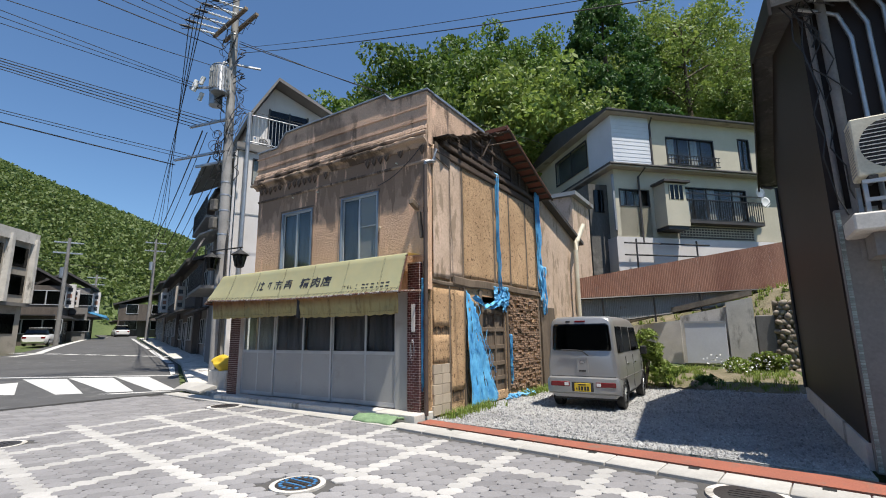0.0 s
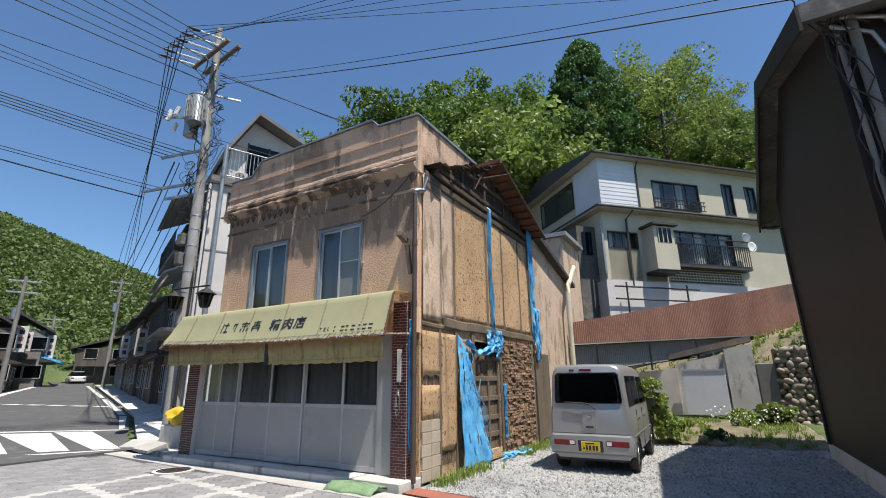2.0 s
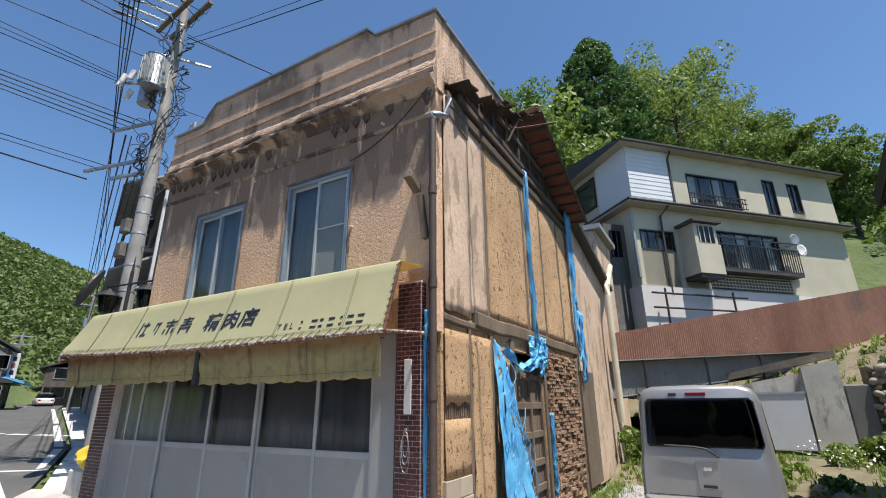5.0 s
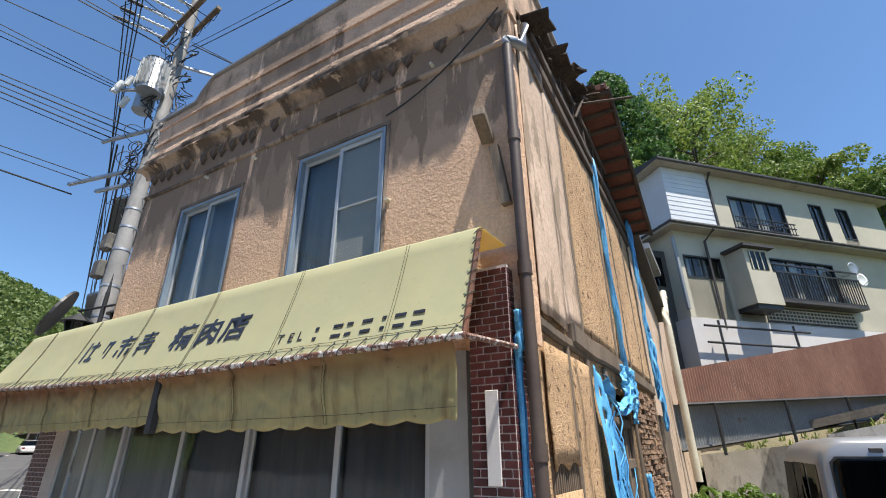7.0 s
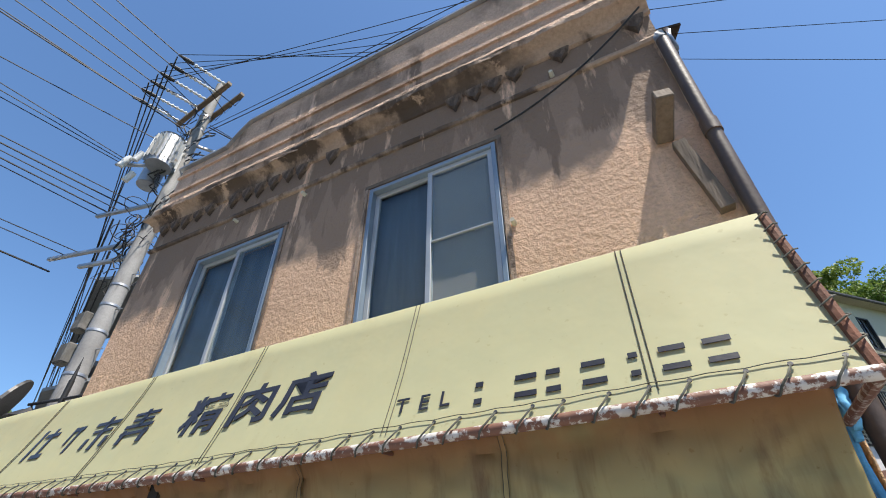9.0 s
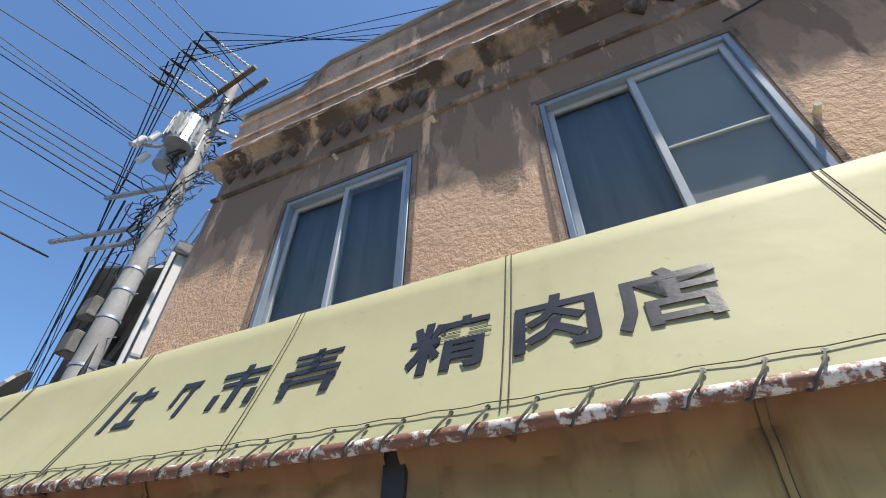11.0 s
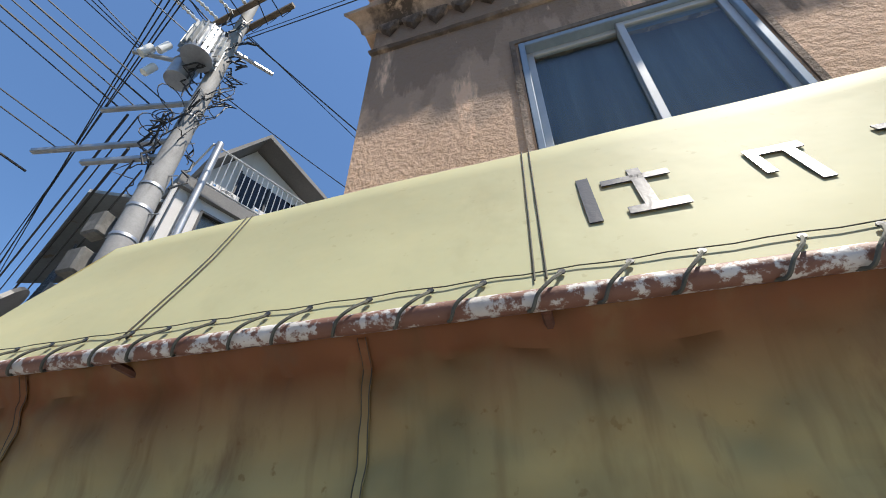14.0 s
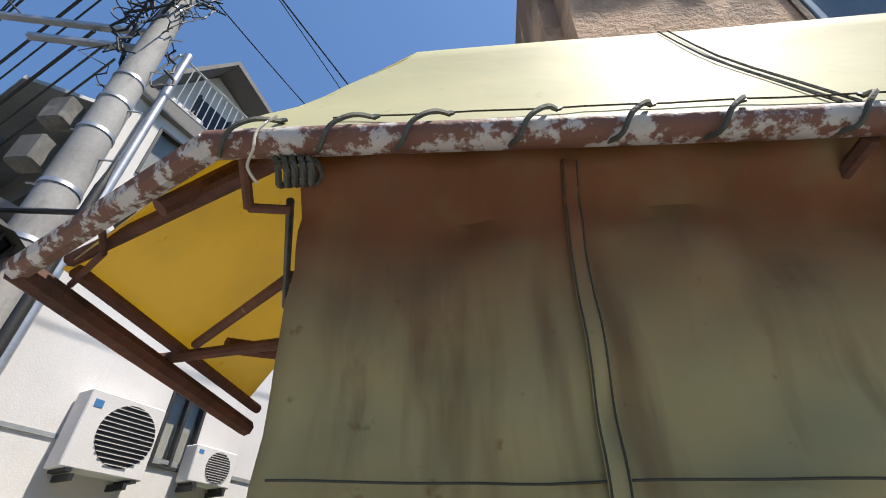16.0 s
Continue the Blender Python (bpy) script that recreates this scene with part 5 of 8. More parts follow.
# cinder blocks at the foot
blocks = thing("block_patch", (SX, 7.95, 0.05), "low patch of pale cinder blocks at the wall foot", "wall")
bm = mesh()
box(bm, -0.03, 0.045, 0, 0.285, 0, 0.185, bevel=0.006)
BLOCK = finish("block", bm, M_BLOCK)
for r in range(5):
    for c in range(2):
        piece("block", BLOCK, pose(SX, 7.66 + c * 0.295 - (0.0 if r % 2 else 0.02), 0.03 + r * 0.193), blocks)
# torn blue tarpaulin: strips and a hanging sheet
def tarp_strip(x, y, z0, z1, w, seed, group="torn tarpaulin strips"):
    ob = thing("tarpaulin_strip", (x, y, z0), "torn strip of blue woven tarpaulin nailed to the side wall", "tarpaulin", group)
    r = random.Random(seed)
    for k in range(11):
        bm = mesh()
        ww, off = w * r.uniform(0.05, 0.26), r.uniform(-w / 2, w / 2)
        n = 18
        ph = r.uniform(0, 6)
        prev = None
        zl = z0 + r.uniform(0, 0.35) * (z1 - z0) * (k > 1)
        for i in range(n + 1):
            t = i / n
            z = z1 + (zl - z1) * t
            d = min(1.0, w / 0.16) * (0.035 * math.sin(t * 9 + ph) + 0.03 * noise.noise((t * 5, seed, k)))
            wv = ww * (0.6 + 0.6 * abs(math.sin(t * 7 + ph)))
            a = bm.verts.new((x + 0.03 + abs(d) + 0.0025 * k, y + off + d - wv / 2, z))
            b = bm.verts.new((x + 0.035 + abs(d) * 0.4 + 0.0025 * k, y + off + d + wv / 2, z))
            c = bm.verts.new((x + 0.055 + abs(d) + 0.0025 * k, y + off + d, z))
            if prev:
                bm.faces.new((prev[0], prev[2], c, a))
                bm.faces.new((prev[2], prev[1], b, c))
            prev = (a, b, c)
        part("shred", bm, M_TARP, ob, smooth=True).modifiers.new("thickness", "SOLIDIFY").thickness = 0.002


tarp_strip(SX, 10.62, 2.55, 5.75, 0.12, 1)
tarp_strip(SX + 0.04, 13.35, 2.6, 5.9, 0.30, 2)
tarp_strip(SX + 0.06, 13.55, 2.1, 3.6, 0.42, 12)
tarp_strip(SX, 10.95, 2.1, 2.75, 0.35, 3)
tarp_strip(SX, 10.55, 2.25, 2.72, 0.55, 5)
tarp_strip(SX - 0.10, 7.38, 2.35, 2.66, 0.05, 6)
tarp_strip(SX - 0.01, 11.2, 0.3, 1.55, 0.10, 8)
tarp_strip(SX - 0.13, 7.42, 0.5, 2.5, 0.05, 9)
tarp = thing("tarpaulin", (SX, 9.95, 0.05), "ragged blue tarpaulin sheet hanging over the plank door", "tarpaulin")
bm = mesh()
nu, nv = 40, 60
g = []
for i in range(nu + 1):
    col = []
    for j in range(nv + 1):
        u, t = i / nu, j / nv
        width = 0.50 + 0.90 * t ** 1.5
        y = 8.84 + 0.06 * (1 - t) + width * u
        z = 2.52 - 2.45 * t - 0.5 * u * (1 - t) ** 2
        d = 0.07 + 0.06 * t + 0.05 * abs(math.sin(u * 11 + 2 * t)) * (0.35 + t) + 0.03 * noise.noise((u * 4, t * 2.5, 2)) + 0.025 * noise.noise((u * 14, t * 5, 6))
        col.append(bm.verts.new((SX + max(0.02, d), y + 0.03 * math.sin(t * 9 + u * 4) + 0.02 * noise.noise((u * 9, t * 12, 4)), max(0.03, z + 0.06 * noise.noise((u * 6, 3, t * 2))))))
    g.append(col)
for i in range(nu):
    for j in range(nv):
        u, t = i / nu, j / nv
        tear = noise.noise((u * 13, t * 3.2, 9)) + 0.35 * noise.noise((u * 30, t * 14, 3))
        edge = 0.55 - 0.60 * max(0, u - 0.6) - 0.35 * max(0, t - 0.8)
        if tear > edge and t > 0.06:
            continue
        bm.faces.new((g[i][j], g[i + 1][j], g[i + 1][j + 1], g[i][j + 1]))
part("sheet", bm, M_TARP, tarp, smooth=True).modifiers.new("thickness", "SOLIDIFY").thickness = 0.002
trng = random.Random(19)
for k in range(34):
    bm = mesh()
    t0 = trng.uniform(0.05, 0.75)
    y = 8.95 + trng.uniform(0, 0.5 + 0.9 * t0)
    zt, ln, sway = 2.45 - 2.2 * t0, trng.uniform(0.25, 0.75), trng.uniform(-0.12, 0.3)
    tube(bm, [(SX + 0.12 + 0.05 * math.sin(k + t * 5), y + 0.04 * math.sin(t * 8 + k * 2) + sway * t, max(0.04, zt - ln * t)) for t in (0, 0.2, 0.4, 0.6, 0.8, 1)], trng.uniform(0.003, 0.007), 4)
    part("thread", bm, M_TARP, tarp)
# bunched swag along the top of the door
bm = mesh()
n = 30
prev = None
for i in range(n + 1):
    t = i / n
    y = 9.25 + 1.70 * t
    z = 2.42 - 0.22 * math.sin(math.pi * min(1, t * 1.25)) + 0.05 * noise.noise((t * 8, 1, 1))
    w = 0.06 + 0.10 * abs(noise.noise((t * 6, 4, 2))) + 0.12 * max(0, t - 0.6)
    row = [bm.verts.new((SX + 0.07 + 0.05 * math.sin(q * 1.6 + t * 11), y + 0.02 * math.sin(q + t * 20), z + w * (1 - q / 2))) for q in range(5)]
    if prev:
        for q in range(4):
            if noise.noise((t * 9, q * 0.9, 5)) < 0.34:
                bm.faces.new((prev[q], row[q], row[q + 1], prev[q + 1]))
    prev = row
part("swag", bm, M_TARP, tarp, smooth=True).modifiers.new("thickness", "SOLIDIFY").thickness = 0.002
heap = thing("tarpaulin_scrap", (-4.9, 11.3, 0.02), "scraps of blue tarpaulin lying on the gravel", "tarpaulin")
for k in range(8):
    bm = mesh()
    y, x = 10.3 + 0.2 * k, -4.92 + 0.10 * math.sin(k * 2.4)
    tube(bm, [(x + 0.09 * math.sin(i + k), y + 0.07 * i, 0.05 + 0.05 * abs(math.sin(i * 1.7 + k))) for i in range(6)], 0.025, 5)
    part("shred", bm, M_TARP, heap, smooth=True)

# annex behind the shop with a cream drain pipe
annex = thing("annex", (-6.5, 15.8, 0), "lower rear annex with peeling tan plaster under a dark verge", "building")
bm = mesh()
prism(bm, [(13.42, 0.0), (17.6, 0.0), (17.6, 5.0), (13.42, 6.05)], "x", -9.5, CX - 0.06)
part("wall", bm, M_PINKISH, annex)
bm = mesh()
prism(bm, [(13.2, 6.08), (17.9, 4.93), (17.9, 5.05), (13.2, 6.22)], "x", -9.7, CX + 0.18)
part("roof", bm, M_ROOF, annex)
bm = mesh()
box(bm, CX - 0.02, CX + 0.02, 13.45, 14.6, 0.1, 2.35)
part("board_panel", bm, M_TIMBER, annex, "grey upright boards")
annex2 = thing("rear_extension", (-7.5, 19.5, 0), "tan plastered rear extension with a flat grey roof", "building")
bm = mesh()
box(bm, -10.5, CX - 0.1, 17.62, 20.0, 0, 6.9)
part("wall", bm, M_PINKISH, annex2)
bm = mesh()
box(bm, -10.7, CX + 0.1, 17.5, 20.1, 6.92, 7.08)
part("roof", bm, M_GREYSHEET, annex2)
cp = thing("cream_pipe", (-5.05, 17.6, 0), "bent cream plastic drain pipe on the annex", "pipe")
bm = mesh()
tube(bm, [(-5.0, 18.0, 5.75), (-5.0, 17.7, 5.5), (-4.98, 16.95, 4.9), (-4.97, 16.75, 4.55), (-4.97, 16.7, 3.8), (-4.97, 16.7, 1.2)], 0.085, 12)
part("drain", bm, M_CREAM, cp, smooth=True)
bm = mesh()
tube(bm, [(-5.0, 17.75, 5.54), (-5.0, 17.65, 5.45)], 0.1, 12)
part("collar", bm, M_CREAM, cp, smooth=True)

# ---- road markings, kerbs, covers ----
def marking(name, outline, label, group=""):
    ob = on_street(name, outline, 0.006, M_WHITE_LINE, label, "road marking", 0.004)
    return tagged(ob, group=group)


for pts in (((-19.9, 4.85), (-16.7, 4.05), (-16.45, 4.50), (-19.9, 5.5)), ((-20.9, 5.88), (-19.89, 6.78), (-15.53, 5.71), (-15.89, 5.21)), ((-20.03, 6.89), (-18.99, 7.83), (-14.87, 6.69), (-15.22, 6.18)), ((-19.1, 7.96), (-18.37, 8.7), (-14.18, 7.52), (-14.55, 7.05)), ((-20.5, 3.2), (-19.7, 4.2), (-16.5, 3.6), (-16.8, 3.0)), ((-21.0, 1.2), (-20.4, 2.2), (-16.9, 2.0), (-17.1, 1.2))):
    marking("zebra_stripe", pts, "worn white stripe of a zebra crossing", "zebra stripes")
marking("edge_line", [(-16.3, 3.9), (-14.15, 7.32), (-14.02, 7.30), (-16.1, 3.7)], "thin white line along the crossing")
marking("edge_line", [(-22.2, 5.6), (-18.0, 9.6), (-17.85, 9.5), (-22.0, 5.4)], "thin white line along the crossing")
for pts in (((-18.3, 9.45), (-18.5, 9.72), (-22.7, 11.85), (-22.9, 11.66)), ((-23.6, 11.95), (-23.5, 12.2), (-35.1, 16.76), (-35.2, 16.5)), ((-37.0, 17.2), (-37.0, 17.5), (-60, 26.4), (-60, 26.1))):
    marking("side_line", pts, "white line along the street edge", "street edge lines")
marking("side_line", [(-34.6, 8.9), (-36.5, 10.5), (-47.5, 15.3), (-61.9, 22.1), (-68.8, 27.1), (-68.8, 27.4), (-61.7, 22.5), (-47.3, 15.7), (-36.3, 10.9), (-34.3, 9.2)], "white line along the street edge", "street edge lines")
for k in range(9):
    a = Vector((-38.5, 9.9, 0)).lerp(Vector((-27.3, 14.2, 0)), k / 8.6)
    b = a + Vector((0.85, 0.36, 0))
    marking("stop_dash", [(a.x, a.y), (b.x, b.y), (b.x - 0.16, b.y + 0.4), (a.x - 0.16, a.y + 0.4)], "short white dash across the street", "dashes across the street")

# kerb stones and red strip before the lot
kerb = thing("kerb", (-2.2, 6.6, 0), "row of pale concrete gutter kerb slabs with drain slots", "kerb", kind="structure")
bm = mesh()
box(bm, 0, 0.588, -0.21, 0.21, -0.05, 0.03, bevel=0.008)
KERB = finish("slab", bm, M_KERB)
k_dir = Vector((5.95, -0.76, 0)).normalized()
k_ang = math.degrees(math.atan2(k_dir.y, k_dir.x))
for i in range(24):
    p = Vector((-5.15, 6.92, 0)) + k_dir * (0.6 * i)
    piece("slab", KERB, pose(p.x, p.y - 0.22, 0, 0, 0, k_ang), kerb)
    if i % 2:
        bm = mesh()
        box(bm, 0.25, 0.36, 0.0, 0.1, -0.01, 0.032, pose(p.x, p.y - 0.1, 0, 0, 0, k_ang))
        part("drain_slot", bm, M_BLACK, kerb)
k2 = Vector((-6.0, 0.35, 0)).normalized()
for i in range(15):
    p = Vector((-5.75, 6.78, 0)) + k2 * (0.6 * i)
    piece("slab", KERB, pose(p.x, p.y - 0.02, -0.012, 0, 0, math.degrees(math.atan2(-k2.y, -k2.x))), kerb)
sheet("red_strip", [(-5.1, 7.40), (-5.12, 7.02), (0.95, 6.24), (2.6, 6.03), (2.6, 6.5), (0.95, 6.72), (-2.4, 7.02)], 0.022, M_RED, "worn brick-red tarmac strip beside the kerb", "road", 0.05)
def manhole(x, y, r, label, inner):
    ob = thing("manhole_cover", (x, y, 0), label, "manhole cover", "manhole covers")
    bm = mesh()
    cyl(bm, (x, y, -0.03), (x, y, 0.012), r * 1.25, seg=32)
    part("collar", bm, M_CONCRETE, ob)
    bm = mesh()
    cyl(bm, (x, y, 0.0), (x, y, 0.018), r, seg=32)
    part("lid", bm, M_IRON, ob)
    for k in range(16 if inner else 0):
        a = 2 * math.pi * k / 16
        bm = mesh()
        cyl(bm, (x + 0.78 * r * math.cos(a), y + 0.78 * r * math.sin(a), 0.018), (x + 0.78 * r * math.cos(a), y + 0.78 * r * math.sin(a), 0.023), r * 0.10, seg=8)
        part("stud", bm, M_BLUE, ob)
    for k in range(5):
        bm = mesh()
        d = (k - 2) * r * 0.24
        w = math.sqrt(max(0.01, (0.6 * r) ** 2 - d * d))
        box(bm, x - w, x + w, y + d - 0.012, y + d + 0.012, 0.018, 0.024)
        part("rib", bm, M_BLUE if inner and k % 2 else M_IRON, ob)


manhole(-4.22, 3.62, 0.235, "cast iron manhole cover with blue painted studs", True)
manhole(-10.2, 6.55, 0.30, "plain dark cast iron manhole cover", False)
manhole(-9.6, 2.55, 0.25, "plain dark cast iron manhole cover in paving", False)
manhole(-0.15, 5.6, 0.3, "plain dark cast iron manhole cover by the kerb", False)

# ---- van ----
def wheel(parent, x, y, z, r, w, side):
    bm = mesh()
    prof = [(r * 0.62, 0.0), (r * 0.95, 0.0), (r, 0.03), (r, w - 0.03), (r * 0.95, w), (r * 0.62, w)]
    seg = 24
    rings = [[bm.verts.new((x + side * (d - w), y + pr * math.cos(2 * math.pi * i / seg), z + pr * math.sin(2 * math.pi * i / seg))) for i in range(seg)] for pr, d in prof]
    for a, b in zip(rings, rings[1:]):
        for i in range(seg):
            bm.faces.new((a[i], a[(i + 1) % seg], b[(i + 1) % seg], b[i]))
    wh = part("wheel", bm, M_BLACK, parent, "black tyre", smooth=True)
    bm = mesh()
    cyl(bm, (x - side * w, y, z), (x - side * 0.035, y, z), r * 0.63, seg=20)
    cyl(bm, (x - side * 0.04, y, z), (x - side * 0.005, y, z), r * 0.2, seg=12)
    for k in range(7):
        a = 2 * math.pi * k / 7
        cyl(bm, (x - side * 0.02, y + 0.12 * r * math.cos(a), z + 0.12 * r * math.sin(a)), (x - side * 0.02, y + 0.6 * r * math.cos(a), z + 0.6 * r * math.sin(a)), 0.016, seg=5)
    part("rim", bm, M_STEEL, wh, "silver rim", smooth=True)


def loft(bm, stations):
    """Closed cross-sections joined along y. Each: y, list of (x, z) for the right half from the bottom to the roof's middle."""
    rings = []
    for y, half in stations:
        ring = [bm.verts.new((x, y, z)) for x, z in half] + [bm.verts.new((-x, y, z)) for x, z in reversed(half) if x > 1e-4]
        rings.append(ring)
    for a, b in zip(rings, rings[1:]):
        n = len(a)
        for i in range(n):
            bm.faces.new((a[i], a[(i + 1) % n], b[(i + 1) % n], b[i]))
    bm.faces.new(rings[0])
    bm.faces.new(rings[-1][::-1])


def van_at(x, y, turn):
    van = thing("van", (0, 0, 0), "small boxy silver van parked on the gravel", "van")
    hw = 0.735

    def sec(w, top, lift=0.0, belt=1.02):
        return [(w - 0.10, 0.24 + lift), (w - 0.02, 0.32 + lift), (w, 0.55), (w, 0.85), (w - 0.012, belt), (w - 0.035, belt + 0.1), (w - 0.075, top - 0.21), (w - 0.10, top - 0.12), (w - 0.145, top - 0.05), (w - 0.25, top - 0.012), (0, top)]
    bm = mesh()
    loft(bm, [(0.0, sec(hw - 0.045, 1.845)), (0.03, sec(hw - 0.015, 1.875)), (0.09, sec(hw - 0.002, 1.89)), (0.5, sec(hw, 1.90)), (1.9, sec(hw, 1.90)), (2.35, sec(hw, 1.87)), (2.55, sec(hw, 1.80)), (2.85, sec(hw - 0.01, 1.38)), (3.08, sec(hw - 0.03, 1.10, 0, 0.80)), (3.30, sec(hw - 0.08, 0.98, 0, 0.70)), (3.38, sec(hw - 0.16, 0.90, 0, 0.62))])
    part("body", bm, M_VAN, van, "silver grey body", smooth=True)
    bm = mesh()
    n = 12
    vs = []
    for z, w in ((1.185, 0.555), (1.20, 0.585), (1.235, 0.60), (1.45, 0.588), (1.66, 0.568), (1.70, 0.555), (1.72, 0.52)):
        vs.append([bm.verts.new((w * (2 * i / n - 1), -0.014, z)) for i in range(n + 1)])
    for a, b in zip(vs, vs[1:]):
        for i in range(n):
            bm.faces.new((a[i], a[i + 1], b[i + 1], b[i]))
    part("rear_window", bm, M_TINTED, van, "dark tinted rear window", smooth=True).modifiers.new("thickness", "SOLIDIFY").thickness = 0.008
    bm = mesh()
    prism(bm, [(-0.59, 1.18), (0.59, 1.18), (0.613, 1.22), (0.585, 1.69), (0.54, 1.735), (-0.54, 1.735), (-0.585, 1.69), (-0.613, 1.22)], "y", -0.006, 0.02)
    part("window_surround", bm, M_BLACK, van)
    for side in (1, -1):
        for y0, y1, z1 in ((0.13, 0.74, 1.67), (0.80, 1.57, 1.67), (1.63, 2.40, 1.66)):
            bm = mesh()
            fw = 0.25 if y1 > 2 else 0.0
            pts = [(y0, 1.13), (y1 + fw, 1.13), (y1, z1), (y0 + 0.03, z1)]
            vv = [bm.verts.new((side * (hw - 0.029 - (z - 1.12) * 0.0762), yy, z)) for yy, z in pts]
            bm.faces.new(vv if side > 0 else vv[::-1])
            g = part("side_window", bm, M_TINTED, van, "dark tinted side window")
            g.modifiers.new("thickness", "SOLIDIFY").thickness = 0.006
        bm = mesh()
        box(bm, side * hw - 0.008, side * hw + 0.006, 0.1, 2.9, 0.61, 0.625)
        part("side_trim", bm, M_GREYWALL, van)
        for yy in (0.86, 1.72):
            bm = mesh()
            box(bm, side * hw - 0.005, side * hw + 0.018, yy, yy + 0.14, 0.86, 0.895, bevel=0.005)
            part("door_handle", bm, M_CHROME, van)
        for yy in (0.76, 1.60, 2.72):
            bm = mesh()
            box(bm, side * hw - 0.01, side * hw + 0.0025, yy, yy + 0.008, 0.34, 1.05)
            part("door_gap", bm, M_BLACK, van)
        bm = mesh()
        box(bm, side * (hw + 0.02), side * (hw + 0.17), 2.50, 2.58, 1.02, 1.22, bevel=0.02)
        part("mirror", bm, M_BLACK, van, "black door mirror")
        for yy in (0.50, 2.82):
            wheel(van, side * (hw - 0.005), yy, 0.275, 0.275, 0.165, side)
            bm = mesh()
            tube(bm, [(side * (hw + 0.001), yy + 0.315 * math.cos(a), 0.275 + 0.315 * math.sin(a)) for a in (math.pi * i / 14 for i in range(15))], 0.022, 6)
            part("wheel_arch", bm, M_BLACK, van)
        bm = mesh()
        box(bm, side * 0.265, side * 0.665, -0.085, -0.06, 0.455, 0.555, bevel=0.012)
        part("tail_lamp", bm, M_TAIL, van, "red tail lamp in the bumper")
        bm = mesh()
        box(bm, side * 0.285, side * 0.37, -0.089, -0.084, 0.475, 0.535)
        part("reversing_lamp", bm, M_CERAMIC, van)
    bm = mesh()
    loft(bm, [(-0.075, [(0.68, 0.34), (0.70, 0.40), (0.70, 0.57), (0.66, 0.62), (0, 0.625)]), (-0.04, [(0.725, 0.31), (0.74, 0.40), (0.74, 0.58), (0.70, 0.645), (0, 0.65)]), (0.16, [(0.735, 0.28), (0.745, 0.40), (0.745, 0.58), (0.70, 0.645), (0, 0.65)])])
    part("rear_bumper", bm, M_VAN, van, smooth=True)
    bm = mesh()
    box(bm, -0.22, 0.22, -0.082, -0.07, 0.36, 0.545, bevel=0.01)
    part("plate_recess", bm, M_DARKSTEEL, van)
    bm = mesh()
    box(bm, -0.165, 0.165, -0.094, -0.083, 0.365, 0.53, bevel=0.004)
    plate_ob = part("number_plate", bm, M_YELLOW, van, "yellow plate with dark bars")
    for a, b, c, d in ((-0.09, 0.07, 0.49, 0.51), (-0.13, -0.105, 0.40, 0.44), (-0.08, -0.05, 0.385, 0.465), (-0.03, 0.01, 0.385, 0.465), (0.035, 0.075, 0.385, 0.465), (0.09, 0.13, 0.385, 0.465)):
        bm = mesh()
        box(bm, a, b, -0.0965, -0.094, c, d)
        part("plate_bar", bm, M_INK, plate_ob)
    for nm, bx, mt in (("brake_lamp", (-0.11, 0.11, -0.014, 0.02, 1.765, 1.80), M_TAIL), ("badge", (-0.30, -0.21, -0.012, 0.02, 1.765, 1.80), M_DARKSTEEL), ("handle_panel", (-0.12, 0.12, -0.014, 0.02, 0.73, 1.03), M_VAN), ("tail_handle", (-0.07, 0.07, -0.03, -0.01, 0.755, 0.79), M_DARKSTEEL), ("emblem", (-0.045, 0.045, -0.022, -0.01, 0.93, 0.975), M_CHROME), ("tailgate_gap", (-0.66, 0.66, -0.004, 0.01, 0.655, 0.664), M_BLACK), ("underbody", (-0.62, 0.62, 0.06, 3.2, 0.19, 0.30), M_BLACK)):
        bm = mesh()
        box(bm, *bx, bevel=0.004)
        part(nm, bm, mt, van)
    bm = mesh()
    tube(bm, [(-0.42, -0.03, 1.20), (-0.1, -0.035, 1.19), (0.02, -0.03, 1.17), (0.14, -0.02, 1.08)], 0.012, 5)
    part("wiper", bm, M_BLACK, van)
    van.matrix_basis = pose(x, y, 0.02, 0, 0, turn)
    return van


van_at(-2.95, 9.88, 1.5)

# ---- parking lot: back wall, fence, board, stones ----
bw = thing("retaining_wall", (-1.5, 20.2, 0), "cracked grey concrete retaining wall with a sloping top", "wall")
for nm, pts, y0, y1 in (("wall_panel", [(-5.0, 0.0), (-2.1, 0.0), (-2.1, 2.0), (-5.0, 1.7)], 20.0, 20.25), ("wall_panel", [(-2.1, 0), (-0.55, 0), (-0.55, 2.45), (-2.1, 2.15)], 20.05, 20.3), ("wall_panel", [(-0.55, 0), (0.28, 0), (0.28, 2.75), (-0.55, 2.6)], 19.9, 20.3)):
    bm = mesh()
    prism(bm, pts, "y", y0, y1)
    part(nm, bm, M_CONCRETE, bw)
bm = mesh()
prism(bm, [(-5.0, 1.75), (0.3, 2.85), (0.3, 3.05), (-5.0, 1.95)], "y", 20.1, 20.75)
part("coping", bm, M_STONE, bw, "broken mossy coping")
board = thing("white_board", (-1.3, 19.85, 0.5), "blank pale grey board leaning on the retaining wall", "board")
bm = mesh()
box(bm, -1.96, -0.62, 19.82, 19.87, 0.42, 1.92, bevel=0.006)
part("panel", bm, M_WHITESIDING, board)
bm = mesh()
box(bm, -1.98, -0.60, 19.80, 19.83, 1.88, 1.94)
part("edge_trim", bm, M_ALUFRAME, board)
shed = thing("concrete_pier", (0.75, 20.0, 0), "dark weathered concrete pier beside the stone wall", "pier")
